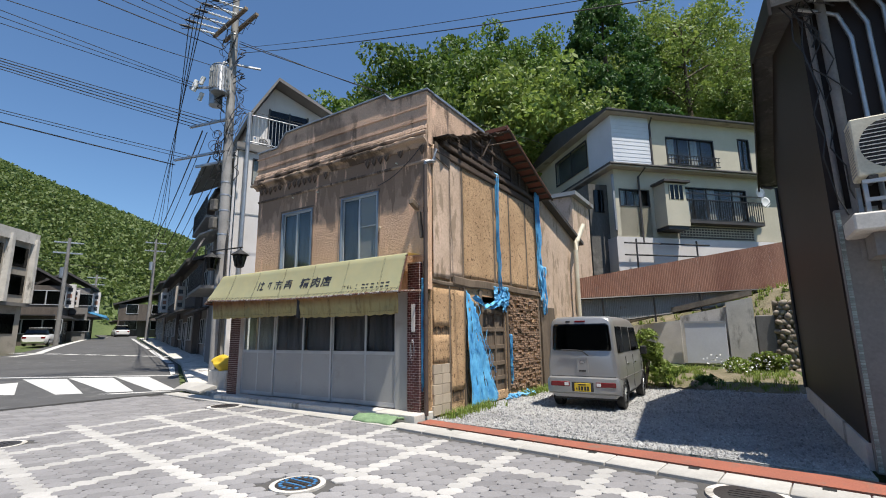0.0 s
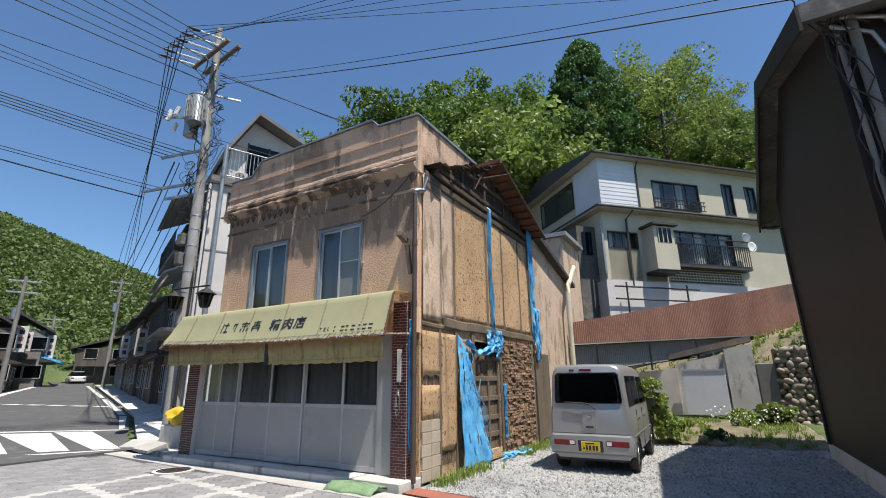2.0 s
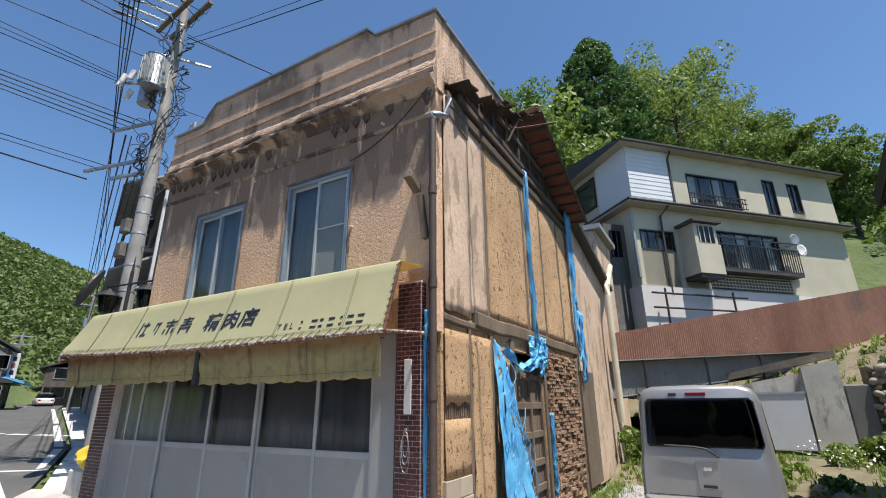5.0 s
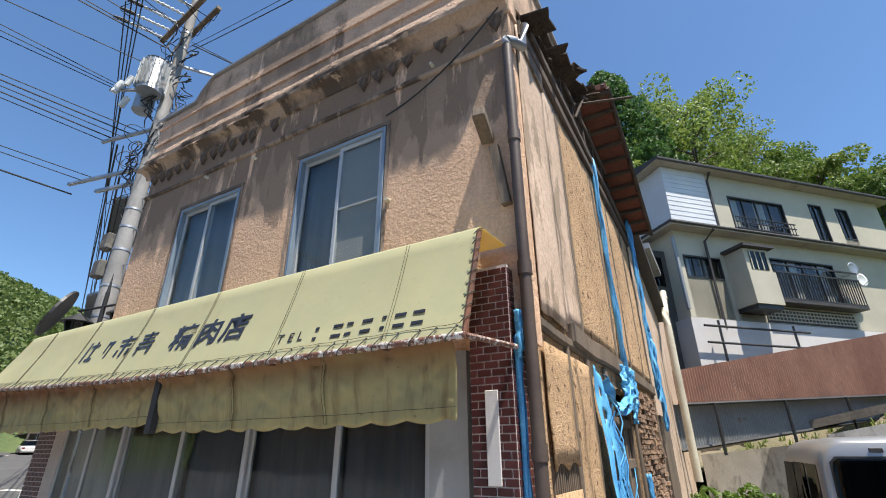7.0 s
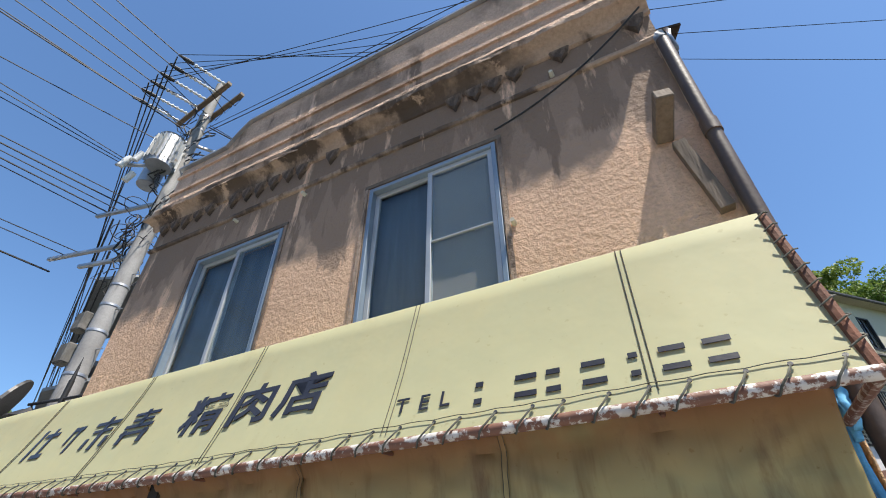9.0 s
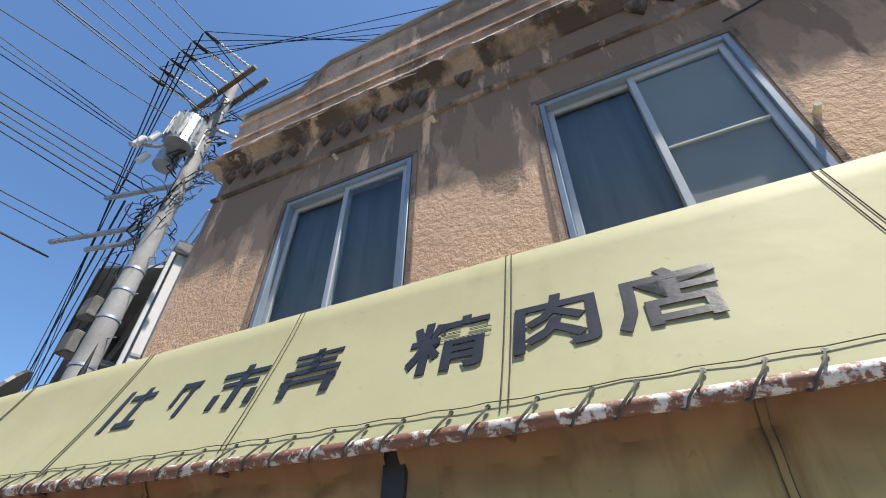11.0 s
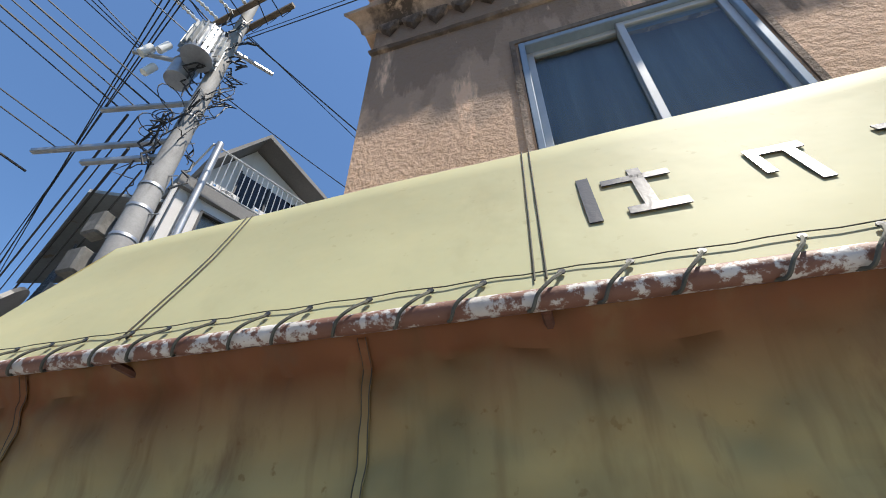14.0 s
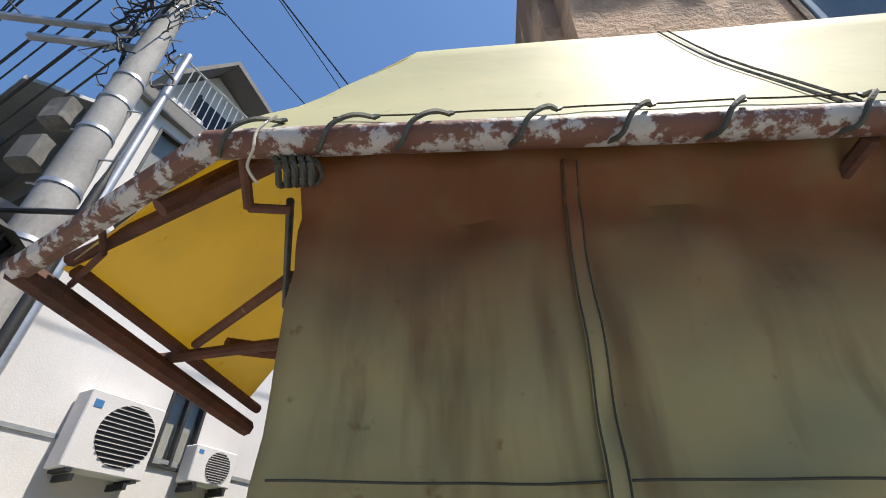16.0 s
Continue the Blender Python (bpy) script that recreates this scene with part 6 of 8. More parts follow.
bm = mesh()
box(bm, 0.30, 0.86, 19.9, 20.7, 0, 2.1, bevel=0.03)
part("pier", bm, M_GREYWALL, shed)
slope = thing("earth_slope", (-1.0, 22.0, 0), "grassy earth slope above the retaining wall", "slope", kind="structure")
bm = mesh()
n = 30
g = [[bm.verts.new((-9 + 18 * i / n, 20.6 + 6 * j / 12, min(3.6, 1.7 + 0.17 * (i * 18 / n - 4)) * (0.75 + 0.25 * min(1, j / 3)) + 0.10 * j * (1 if i > 13 else 0.6) + 0.1 * noise.noise((i * 0.7, j * 0.8, 2)))) for j in range(13)] for i in range(n + 1)]
for i in range(n):
    for j in range(12):
        bm.faces.new((g[i][j], g[i + 1][j], g[i + 1][j + 1], g[i][j + 1]))
part("soil", bm, M_EARTH, slope, smooth=True)
# dry stone wall
stones = thing("stone_wall", (1.9, 19.9, 0), "rough wall of rounded brown field stones", "wall")
STONES = []
for s in range(5):
    bm = mesh()
    bmesh.ops.create_icosphere(bm, subdivisions=2, radius=0.16)
    for v in bm.verts:
        v.co = Vector((v.co.x * 1.15, v.co.y * 0.9, v.co.z * 0.85)) * (1 + 0.35 * noise.noise(v.co * 5 + Vector((s * 7, 0, 0))))
    STONES.append(finish("stone", bm, M_STONE, True))
rng = random.Random(7)
for r in range(15):
    for c in range(14):
        piece("stone", STONES[rng.randrange(5)], pose(0.95 + c * 0.19 + (0.09 if r % 2 else 0) + rng.uniform(-0.04, 0.04), 19.85 + rng.uniform(-0.04, 0.04) + 0.004 * r, 0.2 + r * 0.165, rng.uniform(0, 360), rng.uniform(0, 360), 0) @ Matrix.Scale(rng.uniform(0.5, 0.85), 4), stones)
bm = mesh()
box(bm, 0.86, 3.6, 19.95, 20.6, 0, 2.55)
part("core", bm, M_EARTH, stones)
for x, y, s in ((-1.1, 14.9, 1.3), (0.4, 17.2, 1.6), (0.9, 18.4, 1.2), (-0.4, 17.6, 1.1), (-2.3, 15.6, 1.0), (0.2, 18.8, 1.0), (-4.3, 19.0, 1.5)):
    rock = thing("rock", (x, y, 0), "weathered brown rock lying in the weeds", "rock", "loose rocks")
    bm = mesh()
    bmesh.ops.create_icosphere(bm, subdivisions=3, radius=0.2 * s)
    for v in bm.verts:
        v.co = Vector((v.co.x * 1.4, v.co.y, v.co.z * 0.7)) * (1 + 0.4 * noise.noise(v.co * 3 + Vector((x, y, 0)))) + Vector((x, y, 0.08))
    part("stone", bm, M_STONE, rock, smooth=True)
# corrugated fences on the slope
def corrugated(name, a, b, z0a, z0b, z1a, z1b, material, label, pitch=0.076):
    fence_ob = thing(name, ((a.x + b.x) / 2, (a.y + b.y) / 2, z0a), label, "fence")
    length = (b - a).length
    d = (b - a).normalized()
    nrm = Vector((d.y, -d.x, 0))
    sheets = max(1, round(length / 1.8))
    for s in range(sheets):
        bm = mesh()
        n = int(length / sheets / (pitch / 4))
        prev = None
        for i in range(n + 1):
            t = (s + i / n) / sheets
            p = a.lerp(b, t) + nrm * (0.016 * math.sin(2 * math.pi * i / 4) + 0.003 * (s % 2))
            lo, hi = bm.verts.new((p.x, p.y, z0a + (z0b - z0a) * t)), bm.verts.new((p.x, p.y, z1a + (z1b - z1a) * t))
            if prev:
                bm.faces.new((prev[0], lo, hi, prev[1]))
            prev = (lo, hi)
        part("sheet", bm, material, fence_ob).modifiers.new("thickness", "SOLIDIFY").thickness = 0.006
    bm = mesh()
    tube(bm, [(*(a + nrm * 0.02).xy, z0a), (*(b + nrm * 0.02).xy, z0b)], 0.04, 5)
    part("bottom_rail", bm, M_DARKSTEEL, fence_ob)
    return fence_ob


FA, FB = Vector((-5.1, 17.12, 0)), Vector((4.88, 27.11, 0))
corrugated("red_fence", FA, FB, 2.78, 3.53, 3.55, 6.05, M_RUSTSHEET, "rust-red corrugated sheet fence rising along the slope")
off = Vector((-0.15, 0.15, 0))
corrugated("grey_fence", FA + off, FB + off, 1.8, 3.45, 2.8, 3.55, M_GREYSHEET, "grey corrugated zinc sheet below the red fence")
for t in (0.067, 0.22, 0.367):
    p = FA.lerp(FB, t) + Vector((0.06, -0.06, 0))
    fp = thing("fence_post", (p.x, p.y, 1.8), "thin dark steel fence post", "post", "fence posts")
    bm = mesh()
    cyl(bm, (p.x, p.y, 1.6 + 1.5 * t), (p.x, p.y, 2.78 + t * 0.75), 0.035, seg=6)
    part("post", bm, M_DARKSTEEL, fp)

# ---- house details ----
def house_window(u0, u1, z0, z1, mullions, rail_h=0.0, v=0.0, parent=None):
    for a, b, c, d in ((u0, u0 + 0.05, z0, z1), (u1 - 0.05, u1, z0, z1), (u0 + 0.05, u1 - 0.05, z1 - 0.05, z1), (u0 + 0.05, u1 - 0.05, z0, z0 + 0.05)):
        bm = mesh()
        box(bm, a, b, v - 0.03, v + 0.08, c, d)
        hpart("window_frame", bm, M_DARKSTEEL)
    n = mullions + 1
    for k in range(n):
        a, b = u0 + 0.05 + (u1 - u0 - 0.1) * k / n, u0 + 0.05 + (u1 - u0 - 0.1) * (k + 1) / n
        bm = mesh()
        box(bm, a, b, v + 0.05, v + 0.056, z0 + 0.05, z1 - 0.05)
        hpart("pane", bm, M_GLASS)
        if k:
            bm = mesh()
            box(bm, a - 0.025, a + 0.025, v + 0.02, v + 0.07, z0 + 0.05, z1 - 0.05)
            hpart("mullion", bm, M_DARKSTEEL)
        if k % 2 == 0:
            bm = mesh()
            box(bm, a + 0.03, a + (b - a) * 0.8, v + 0.16, v + 0.18, z0, z1)
            hpart("blind", bm, M_CURTAIN)
    if rail_h:
        for zz in (z0 - 0.05, z0 + rail_h * 0.5, z0 + rail_h):
            bm = mesh()
            box(bm, u0 - 0.1, u1 + 0.1, v - 0.22, v - 0.18, zz, zz + 0.035)
            hpart("rail_bar", bm, M_DARKSTEEL)
        k = u0 - 0.08
        while k < u1 + 0.1:
            bm = mesh()
            box(bm, k, k + 0.022, v - 0.21, v - 0.19, z0 - 0.05, z0 + rail_h)
            hpart("baluster", bm, M_DARKSTEEL)
            k += 0.16


house_window(2.95, 5.75, 9.65, 11.1, 3, 0.42)
house_window(7.25, 7.95, 9.62, 11.35, 1)
house_window(8.75, 9.45, 9.9, 11.35, 1)
house_window(0.12, 1.75, 7.4, 8.25, 3)
house_window(3.45, 7.35, 6.75, 8.55, 4)
# big balcony railing and lattice
for zz in (6.75, 7.75, 8.05):
    bm = mesh()
    box(bm, 3.3, 7.75, -0.5, -0.45, zz, zz + 0.05)
    hpart("balcony_rail", bm, M_DARKSTEEL)
k = 3.3
while k < 7.72:
    bm = mesh()
    box(bm, k, k + 0.025, -0.49, -0.46, 6.78, 7.76)
    hpart("baluster", bm, M_DARKSTEEL)
    k += 0.13
bm = mesh()
box(bm, 3.3, 7.75, -0.5, 0.0, 6.62, 6.74)
hpart("balcony_floor", bm, M_ROOF)
for r in range(4):
    bm = mesh()
    box(bm, 3.2, 7.5, -0.06, -0.03, 6.05 + r * 0.13, 6.09 + r * 0.13)
    hpart("lattice_bar", bm, M_SIDING)
for c in range(26):
    bm = mesh()
    box(bm, 3.22 + c * 0.17, 3.25 + c * 0.17, -0.055, -0.035, 6.03, 6.5)
    hpart("lattice_bar", bm, M_SIDING)
bm = mesh()
box(bm, 3.2, 7.5, -0.018, -0.004, 5.98, 6.56)
hpart("lattice_backing", bm, M_ROOM)
# projecting box with a small window
bm = mesh()
box(bm, 1.95, 3.15, -0.85, 0.0, 6.35, 7.55)
hpart("bay_box", bm, M_SIDING)
bm = mesh()
box(bm, 2.0, 3.1, -0.8, 0.0, 7.56, 8.4)
hpart("bay_upper", bm, M_SIDING)
bm = mesh()
box(bm, 2.2, 2.95, -0.83, -0.803, 7.62, 8.3)
hpart("bay_window", bm, M_TINTED)
for k in (2.2, 2.43, 2.68, 2.92):
    bm = mesh()
    box(bm, k, k + 0.04, -0.85, -0.831, 7.6, 8.32)
    hpart("bay_bar", bm, M_SIDING)
bm = mesh()
box(bm, 1.85, 3.25, -1.0, 0.0, 8.42, 8.52)
hpart("bay_roof", bm, M_ROOF)
bm = mesh()
box(bm, 2.0, 3.1, -0.8, 0.0, 6.2, 6.34)
hpart("bay_base", bm, M_DARKSTEEL)
# clapboard courses
def courses(u0, u1, z0, z1, v, holes, material, step=0.2):
    z = z0
    while z < z1 - 0.02:
        for a, b, c, d in rect_minus(u0, u1, z, min(z + step, z1), holes):
            bm = mesh()
            vs = [(a, v - 0.018, c), (b, v - 0.018, c), (b, v - 0.006, d), (a, v - 0.006, d), (a, v + 0.004, c), (b, v + 0.004, c)]
            q = [bm.verts.new(p) for p in vs]
            bm.faces.new((q[0], q[1], q[2], q[3]))
            bm.faces.new((q[4], q[5], q[1], q[0]))
            hpart("clapboard", bm, material)
        z += step


courses(2.0, H_LEN, 9.45, 11.95, 0.0, [(w[0] - 0.02, w[1] + 0.02, w[2] - 0.02, w[3] + 0.02) for w in UW], M_SIDING, 0.22)
courses(-0.1, H_LEN, 5.95, 9.2, 0.0, [(0.1, 1.77, 7.38, 8.27), (3.2, 7.5, 5.96, 8.57), (1.95, 3.15, 6.2, 8.5)], M_SIDING, 0.22)
bm = mesh()
box(bm, -0.06, 2.0, -0.06, -0.002, 9.45, 11.94)
hpart("white_corner", bm, M_WHITESIDING, "white sided corner")
courses(-0.06, 2.0, 9.45, 11.94, -0.06, [], M_WHITESIDING, 0.2)
bm = mesh()
box(bm, -0.06, -0.002, -0.002, 2.1, 9.45, 11.94)
hpart("white_corner", bm, M_WHITESIDING, "white sided corner")
for a, b, c, d, e, f in ((-0.08, -0.03, 2.3, 5.8, 10.15, 10.22), (-0.08, -0.03, 2.3, 5.8, 11.58, 11.65), (-0.08, -0.03, 2.25, 2.32, 10.15, 11.65), (-0.08, -0.03, 3.9, 3.97, 10.2, 11.6), (-0.08, -0.03, 5.75, 5.82, 10.15, 11.65)):
    bm = mesh()
    box(bm, a, b, c, d, e, f)
    hpart("window_frame", bm, M_DARKSTEEL)
bm = mesh()
box(bm, 0.03, 0.036, 2.3, 5.8, 10.2, 11.6)
hpart("pane", bm, M_GLASS)
bm = mesh()
box(bm, -1.1, -0.101, 0.6, 5.5, 4.2, 8.6)
hpart("side_annex", bm, M_SOOTY, "dark weathered grey annex")
bm = mesh()
box(bm, -0.85, -0.35, 0.55, 0.6, 7.2, 8.3)
hpart("annex_window", bm, M_TINTED)
bm = mesh()
tube(bm, [(-0.2, -0.05, 8.9), (-0.2, -0.08, 6.2)], 0.07, 8)
hpart("flue_pipe", bm, M_GREYSHEET)
for p in (((2.05, -0.3, 11.9), (2.05, -0.1, 11.6), (2.05, -0.09, 9.4)), ((1.3, -0.5, 9.2), (1.15, -0.12, 8.85), (1.15, -0.1, 5.6)), ((-0.5, -0.45, 12.0), (H_LEN + 0.4, -0.45, 12.0)), ((-0.55, -0.5, 9.3), (H_LEN, -0.5, 9.3))):
    bm = mesh()
    tube(bm, p, 0.05, 6)
    hpart("gutter", bm, M_ROOF)
bm = mesh()
box(bm, 2.0, H_LEN, -0.07, -0.03, 9.40, 9.56)
hpart("band_trim", bm, M_WHITEWALL)
for k, (u, z, mt) in enumerate(((7.75, 8.3, M_STEEL), (8.0, 7.85, M_CERAMIC))):
    dish = thing("satellite_dish", (0, 0, 0), "round grey satellite dish on the house wall", "satellite dish", "satellite dishes")
    bm = mesh()
    seg = 18
    rings = []
    for r in (0.0, 0.1, 0.2, 0.27):
        rings.append([HM @ Vector((u + r * math.cos(a), -0.42 - 0.7 * r * r, z + r * math.sin(a))) for a in (2 * math.pi * i / seg for i in range(seg))])
    for a, b in zip(rings[1:], rings[2:]):
        for i in range(seg):
            bm.faces.new([bm.verts.new(v) for v in (a[i], a[(i + 1) % seg], b[(i + 1) % seg], b[i])])
    bm.faces.new([bm.verts.new(v) for v in rings[1]])
    bmesh.ops.remove_doubles(bm, verts=bm.verts, dist=0.001)
    part("bowl", bm, mt, dish, smooth=True).modifiers.new("thickness", "SOLIDIFY").thickness = 0.01
    bm = mesh()
    tube(bm, [HM @ Vector((u, -0.4, z - 0.1)), HM @ Vector((u, -0.2, z - 0.2)), HM @ Vector((u, 0.01, z - 0.15))], 0.02, 5)
    tube(bm, [HM @ Vector((u, -0.4, z - 0.25)), HM @ Vector((u, -0.75, z - 0.05))], 0.012, 5)
    part("arm", bm, M_STEEL, dish)
# clothes-drying frame below
frame_rack = thing("drying_rack", HM @ Vector((1.5, -0.4, 4.4)), "thin black steel drying rack by the house base", "rack")
for p, q in (((0.5, -0.45, 4.3), (0.5, -0.45, 5.75)), ((3.7, -0.45, 4.3), (3.7, -0.45, 5.75)), ((-0.1, -0.45, 5.55), (4.4, -0.45, 5.55)), ((-0.1, -0.45, 5.0), (4.4, -0.45, 5.0))):
    bm = mesh()
    cyl(bm, HM @ Vector(p), HM @ Vector(q), 0.04, seg=6)
    part("bar", bm, M_DARKSTEEL, frame_rack)

# ---- dark building front ----
M_MOSAIC = surface("mosaic_tiles", (0.32, 0.38, 0.36), (0.24, 0.3, 0.29), 0.3, big=4, fine=60, per_piece=0.3, island=0.3)
post = thing("tiled_pillar", (DX + 0.25, DY - 0.05, 0), "corner pillar with strips of small green mosaic tiles", "pillar")
bm = mesh()
box(bm, DX + 0.02, DX + 0.42, DY - 0.12, DY - 0.002, 0.0, 3.0)
part("core", bm, M_GREYWALL, post)
bm = mesh()
box(bm, 0, 0.042, -0.006, 0.004, 0, 0.024)
MOS = finish("tile", bm, M_MOSAIC)
for r in range(100):
    for c in (0, 1):
        piece("tile", MOS, pose(DX + 0.03 + c * 0.33, DY - 0.122, 0.02 + r * 0.0295), post)
ledge = thing("concrete_ledge", (2.2, DY - 0.3, 2.6), "grey concrete ledge under the air conditioner", "ledge")
bm = mesh()
box(bm, DX + 0.08, 4.0, DY - 0.75, DY - 0.005, 2.62, 2.82, bevel=0.02)
part("slab", bm, M_CONCRETE, ledge)
bm = mesh()
box(bm, DX + 0.25, 4.0, DY - 0.6, DY - 0.005, 2.36, 2.615)
part("beam", bm, M_GREYWALL, ledge)


def air_conditioner(m, label, group, w=0.8, h=0.55, d=0.3):
    """Outdoor unit: front towards -y, base at the origin."""
    ac = thing("air_conditioner", (0, 0, 0), label, "air conditioner", group)
    bm = mesh()
    box(bm, 0, w, 0, d, 0.04, h, bevel=0.015)
    part("casing", bm, M_CREAM if "cream" in label else M_WHITEWALL, ac)
    cx, cz, R = w * 0.40, h * 0.53, h * 0.40
    bm = mesh()
    cyl(bm, (cx, -0.003, cz), (cx, 0.004, cz), R, seg=28)
    part("fan_opening", bm, M_BLACK, ac)
    for k in range(13):
        z = cz - R + 2 * R * (k + 0.5) / 13
        half = math.sqrt(max(0, R * R - (z - cz) ** 2))
        bm = mesh()
        box(bm, cx - half, cx + half, -0.018, -0.008, z - 0.004, z + 0.004)
        part("grille_bar", bm, M_WHITEWALL, ac)
    for k in range(16):
        z = 0.08 + k * (h - 0.12) / 16
        bm = mesh()
        box(bm, -0.006, 0.001, 0.03, d - 0.03, z, z + 0.012)
        part("side_fin", bm, M_GREYSHEET, ac)
    for x in (0.08, w - 0.16):
        bm = mesh()
        box(bm, x, x + 0.08, -0.02, d + 0.02, 0.0, 0.038)
        part("foot", bm, M_BLACK, ac)
    bm = mesh()
    box(bm, w * 0.82, w * 0.93, -0.004, 0.0, h * 0.78, h * 0.88)
    part("label_plate", bm, M_BLUE, ac)
    ac.matrix_basis = m
    return ac


air_conditioner(pose(DX + 0.20, DY - 0.65, 3.2), "cream weathered outdoor air conditioner on a steel stand", "outdoor units", 0.85, 0.72, 0.32)
stand = thing("unit_stand", (DX + 1.0, DY - 0.4, 2.82), "pale steel stand carrying an air conditioner", "stand")
for x in (DX + 0.22, DX + 1.0):
    for y in (DY - 0.66, DY - 0.30):
        bm = mesh()
        box(bm, x, x + 0.04, y, y + 0.04, 2.82, 3.2)
        part("leg", bm, M_STEEL, stand)
for z in (2.95, 3.155):
    bm = mesh()
    box(bm, DX + 0.22, DX + 1.04, DY - 0.67, DY - 0.63, z, z + 0.04)
    part("rail", bm, M_STEEL, stand)
pipes = [("wall_pipe", [(DX + 0.5 + 0.17 * k, DY - 0.06, 3.0 + 0.1 * k), (DX + 0.48 + 0.17 * k, DY - 0.06, 5.2 + 0.15 * k), (DX + 0.38 + 0.14 * k, DY - 0.08, 5.55 + 0.16 * k), (DX + 0.0, DY - 0.15, 5.75 + 0.13 * k)], 0.028, M_STEEL) for k in range(4)]
pipes += [("wall_pipe", [(DX + 0.25, DY - 0.1, 2.4), (DX + 0.22, DY - 0.1, 6.6)], 0.055, M_GREYWALL), ("wall_pipe", [(DX + 0.12, DY - 0.06, 2.5), (DX + 0.08, DY - 0.06, 5.8)], 0.03, M_GREYWALL),
          ("wall_pipe", [(DX + 0.75, DY - 0.85, 1.9), (DX + 0.75, DY - 0.85, 2.75), (DX + 0.7, DY - 0.83, 2.9), (DX + 0.55, DY - 0.7, 2.93), (DX + 0.42, DY - 0.5, 2.88)], 0.06, M_STEEL)]
for nm, pts, r, mt in pipes:
    p = thing(nm, pts[0], "weathered grey service pipe running up the wall", "pipe", "service pipes")
    bm = mesh()
    tube(bm, pts, r, 10)
    part("pipe", bm, mt, p, smooth=True)
rng = random.Random(3)
for k in range(9):
    cb = thing("loose_cable", (DX, DY - 0.1, 5.8), "tangled black service cable at the eaves", "cable", "eaves cables")
    bm = mesh()
    p = Vector((DX + rng.uniform(-0.35, 0.15), DY - 0.3, 6.3 + rng.uniform(-0.2, 0.3)))
    q = Vector((DX + rng.uniform(0.0, 0.35), DY - 0.12, rng.choice((2.9, 4.4, 5.2, 5.6))))
    pts = [p.lerp(q, i / 12) + Vector((rng.uniform(-0.1, 0.1), rng.uniform(-0.05, 0), rng.uniform(-0.05, 0.05))) for i in range(13)]
    tube(bm, pts, 0.009, 5)
    part("cable", bm, M_CABLE, cb)
shutter = thing("dark_window", (DX + 1.0, DY - 0.02, 1.2), "dark shop window in the brown building", "window")
bm = mesh()
box(bm, DX + 0.62, 4.0, DY - 0.03, DY - 0.003, 0.4, 2.3)
part("pane", bm, M_TINTED, shutter)
bm = mesh()
box(bm, DX + 0.56, DX + 0.62, DY - 0.06, DY - 0.002, 0.3, 2.36)
part("window_frame", bm, M_GREYWALL, shutter)
gutter = thing("eaves_downpipe", (0.78, 12.0, 6.0), "dark gutter and slim downpipe under the eaves", "gutter")
bm = mesh()
tube(bm, [(0.75, 14.98, 5.45), (9.1, 14.98, 5.45)], 0.06, 8)
part("gutter", bm, M_DARKSTEEL, gutter, smooth=True)
bm = mesh()
tube(bm, [(0.80, 14.95, 5.42), (0.92, 14.3, 5.2), (0.98, 13.6, 5.0), (0.985, 13.55, 0.3)], 0.035, 8)
part("downpipe", bm, M_DARKSTEEL, gutter, smooth=True)

# ---- white building details ----
def wwindow(v0, v1, z0, z1, u=0.0):
    for a, b, c, d in ((v0, v0 + 0.05, z0, z1), (v1 - 0.05, v1, z0, z1), (v0 + 0.05, v1 - 0.05, z1 - 0.05, z1), (v0 + 0.05, v1 - 0.05, z0, z0 + 0.05), ((v0 + v1) / 2 - 0.025, (v0 + v1) / 2 + 0.025, z0 + 0.05, z1 - 0.05)):
        bm = mesh()
        box(bm, u - 0.03, u + 0.08, a, b, c, d)
        wpart("window_frame", bm, M_DARKSTEEL)
    bm = mesh()
    box(bm, u + 0.05, u + 0.056, v0 + 0.05, v1 - 0.05, z0 + 0.05, z1 - 0.05)
    wpart("pane", bm, M_GLASS)
    bm = mesh()
    box(bm, u + 0.15, u + 0.17, v0, v1, z0, z1)
    wpart("blind", bm, M_CURTAIN)


wwindow(0.57, 2.3, 7.92, 9.14)
wwindow(2.66, 3.35, 3.55, 4.75)
for zz in (3.62, 6.6):
    bm = mesh()
    box(bm, -0.02, -0.002, 0.0, 8.0, zz, zz + 0.06)
    wpart("joint_band", bm, M_GREYSHEET)
bm = mesh()
cyl(bm, (-0.14, 0.30, 0.2), (-0.14, 0.30, 11.12), 0.085, seg=12)
wpart("corner_pole", bm, M_STEEL, "shiny steel corner pole", smooth=True)
bm = mesh()
cyl(bm, (-0.14, -0.12, 3.0), (-0.14, -0.12, 9.3), 0.05, seg=8)
wpart("downpipe", bm, M_WHITEWALL, smooth=True)
# roof balcony railing, dormer gable
for p, q in (((-0.05, 0.2, 11.08), (-0.05, 4.4, 11.08)), ((-0.05, 0.2, 9.85), (-0.05, 4.4, 9.85)), ((-0.05, 0.2, 11.08), (2.5, 0.2, 11.08))):
    bm = mesh()
    cyl(bm, p, q, 0.025, seg=6)
    wpart("balcony_rail", bm, M_ALUFRAME)
for k in range(28):
    bm = mesh()
    cyl(bm, (-0.05, 0.25 + k * 0.15, 9.75), (-0.05, 0.25 + k * 0.15, 11.08), 0.012, seg=5)
    wpart("baluster", bm, M_ALUFRAME)
bm = mesh()
prism(bm, [(0.75, 9.76), (4.4, 9.76), (4.4, 12.45), (1.69, 13.5), (0.75, 11.8)], "x", 1.55, 5.2)
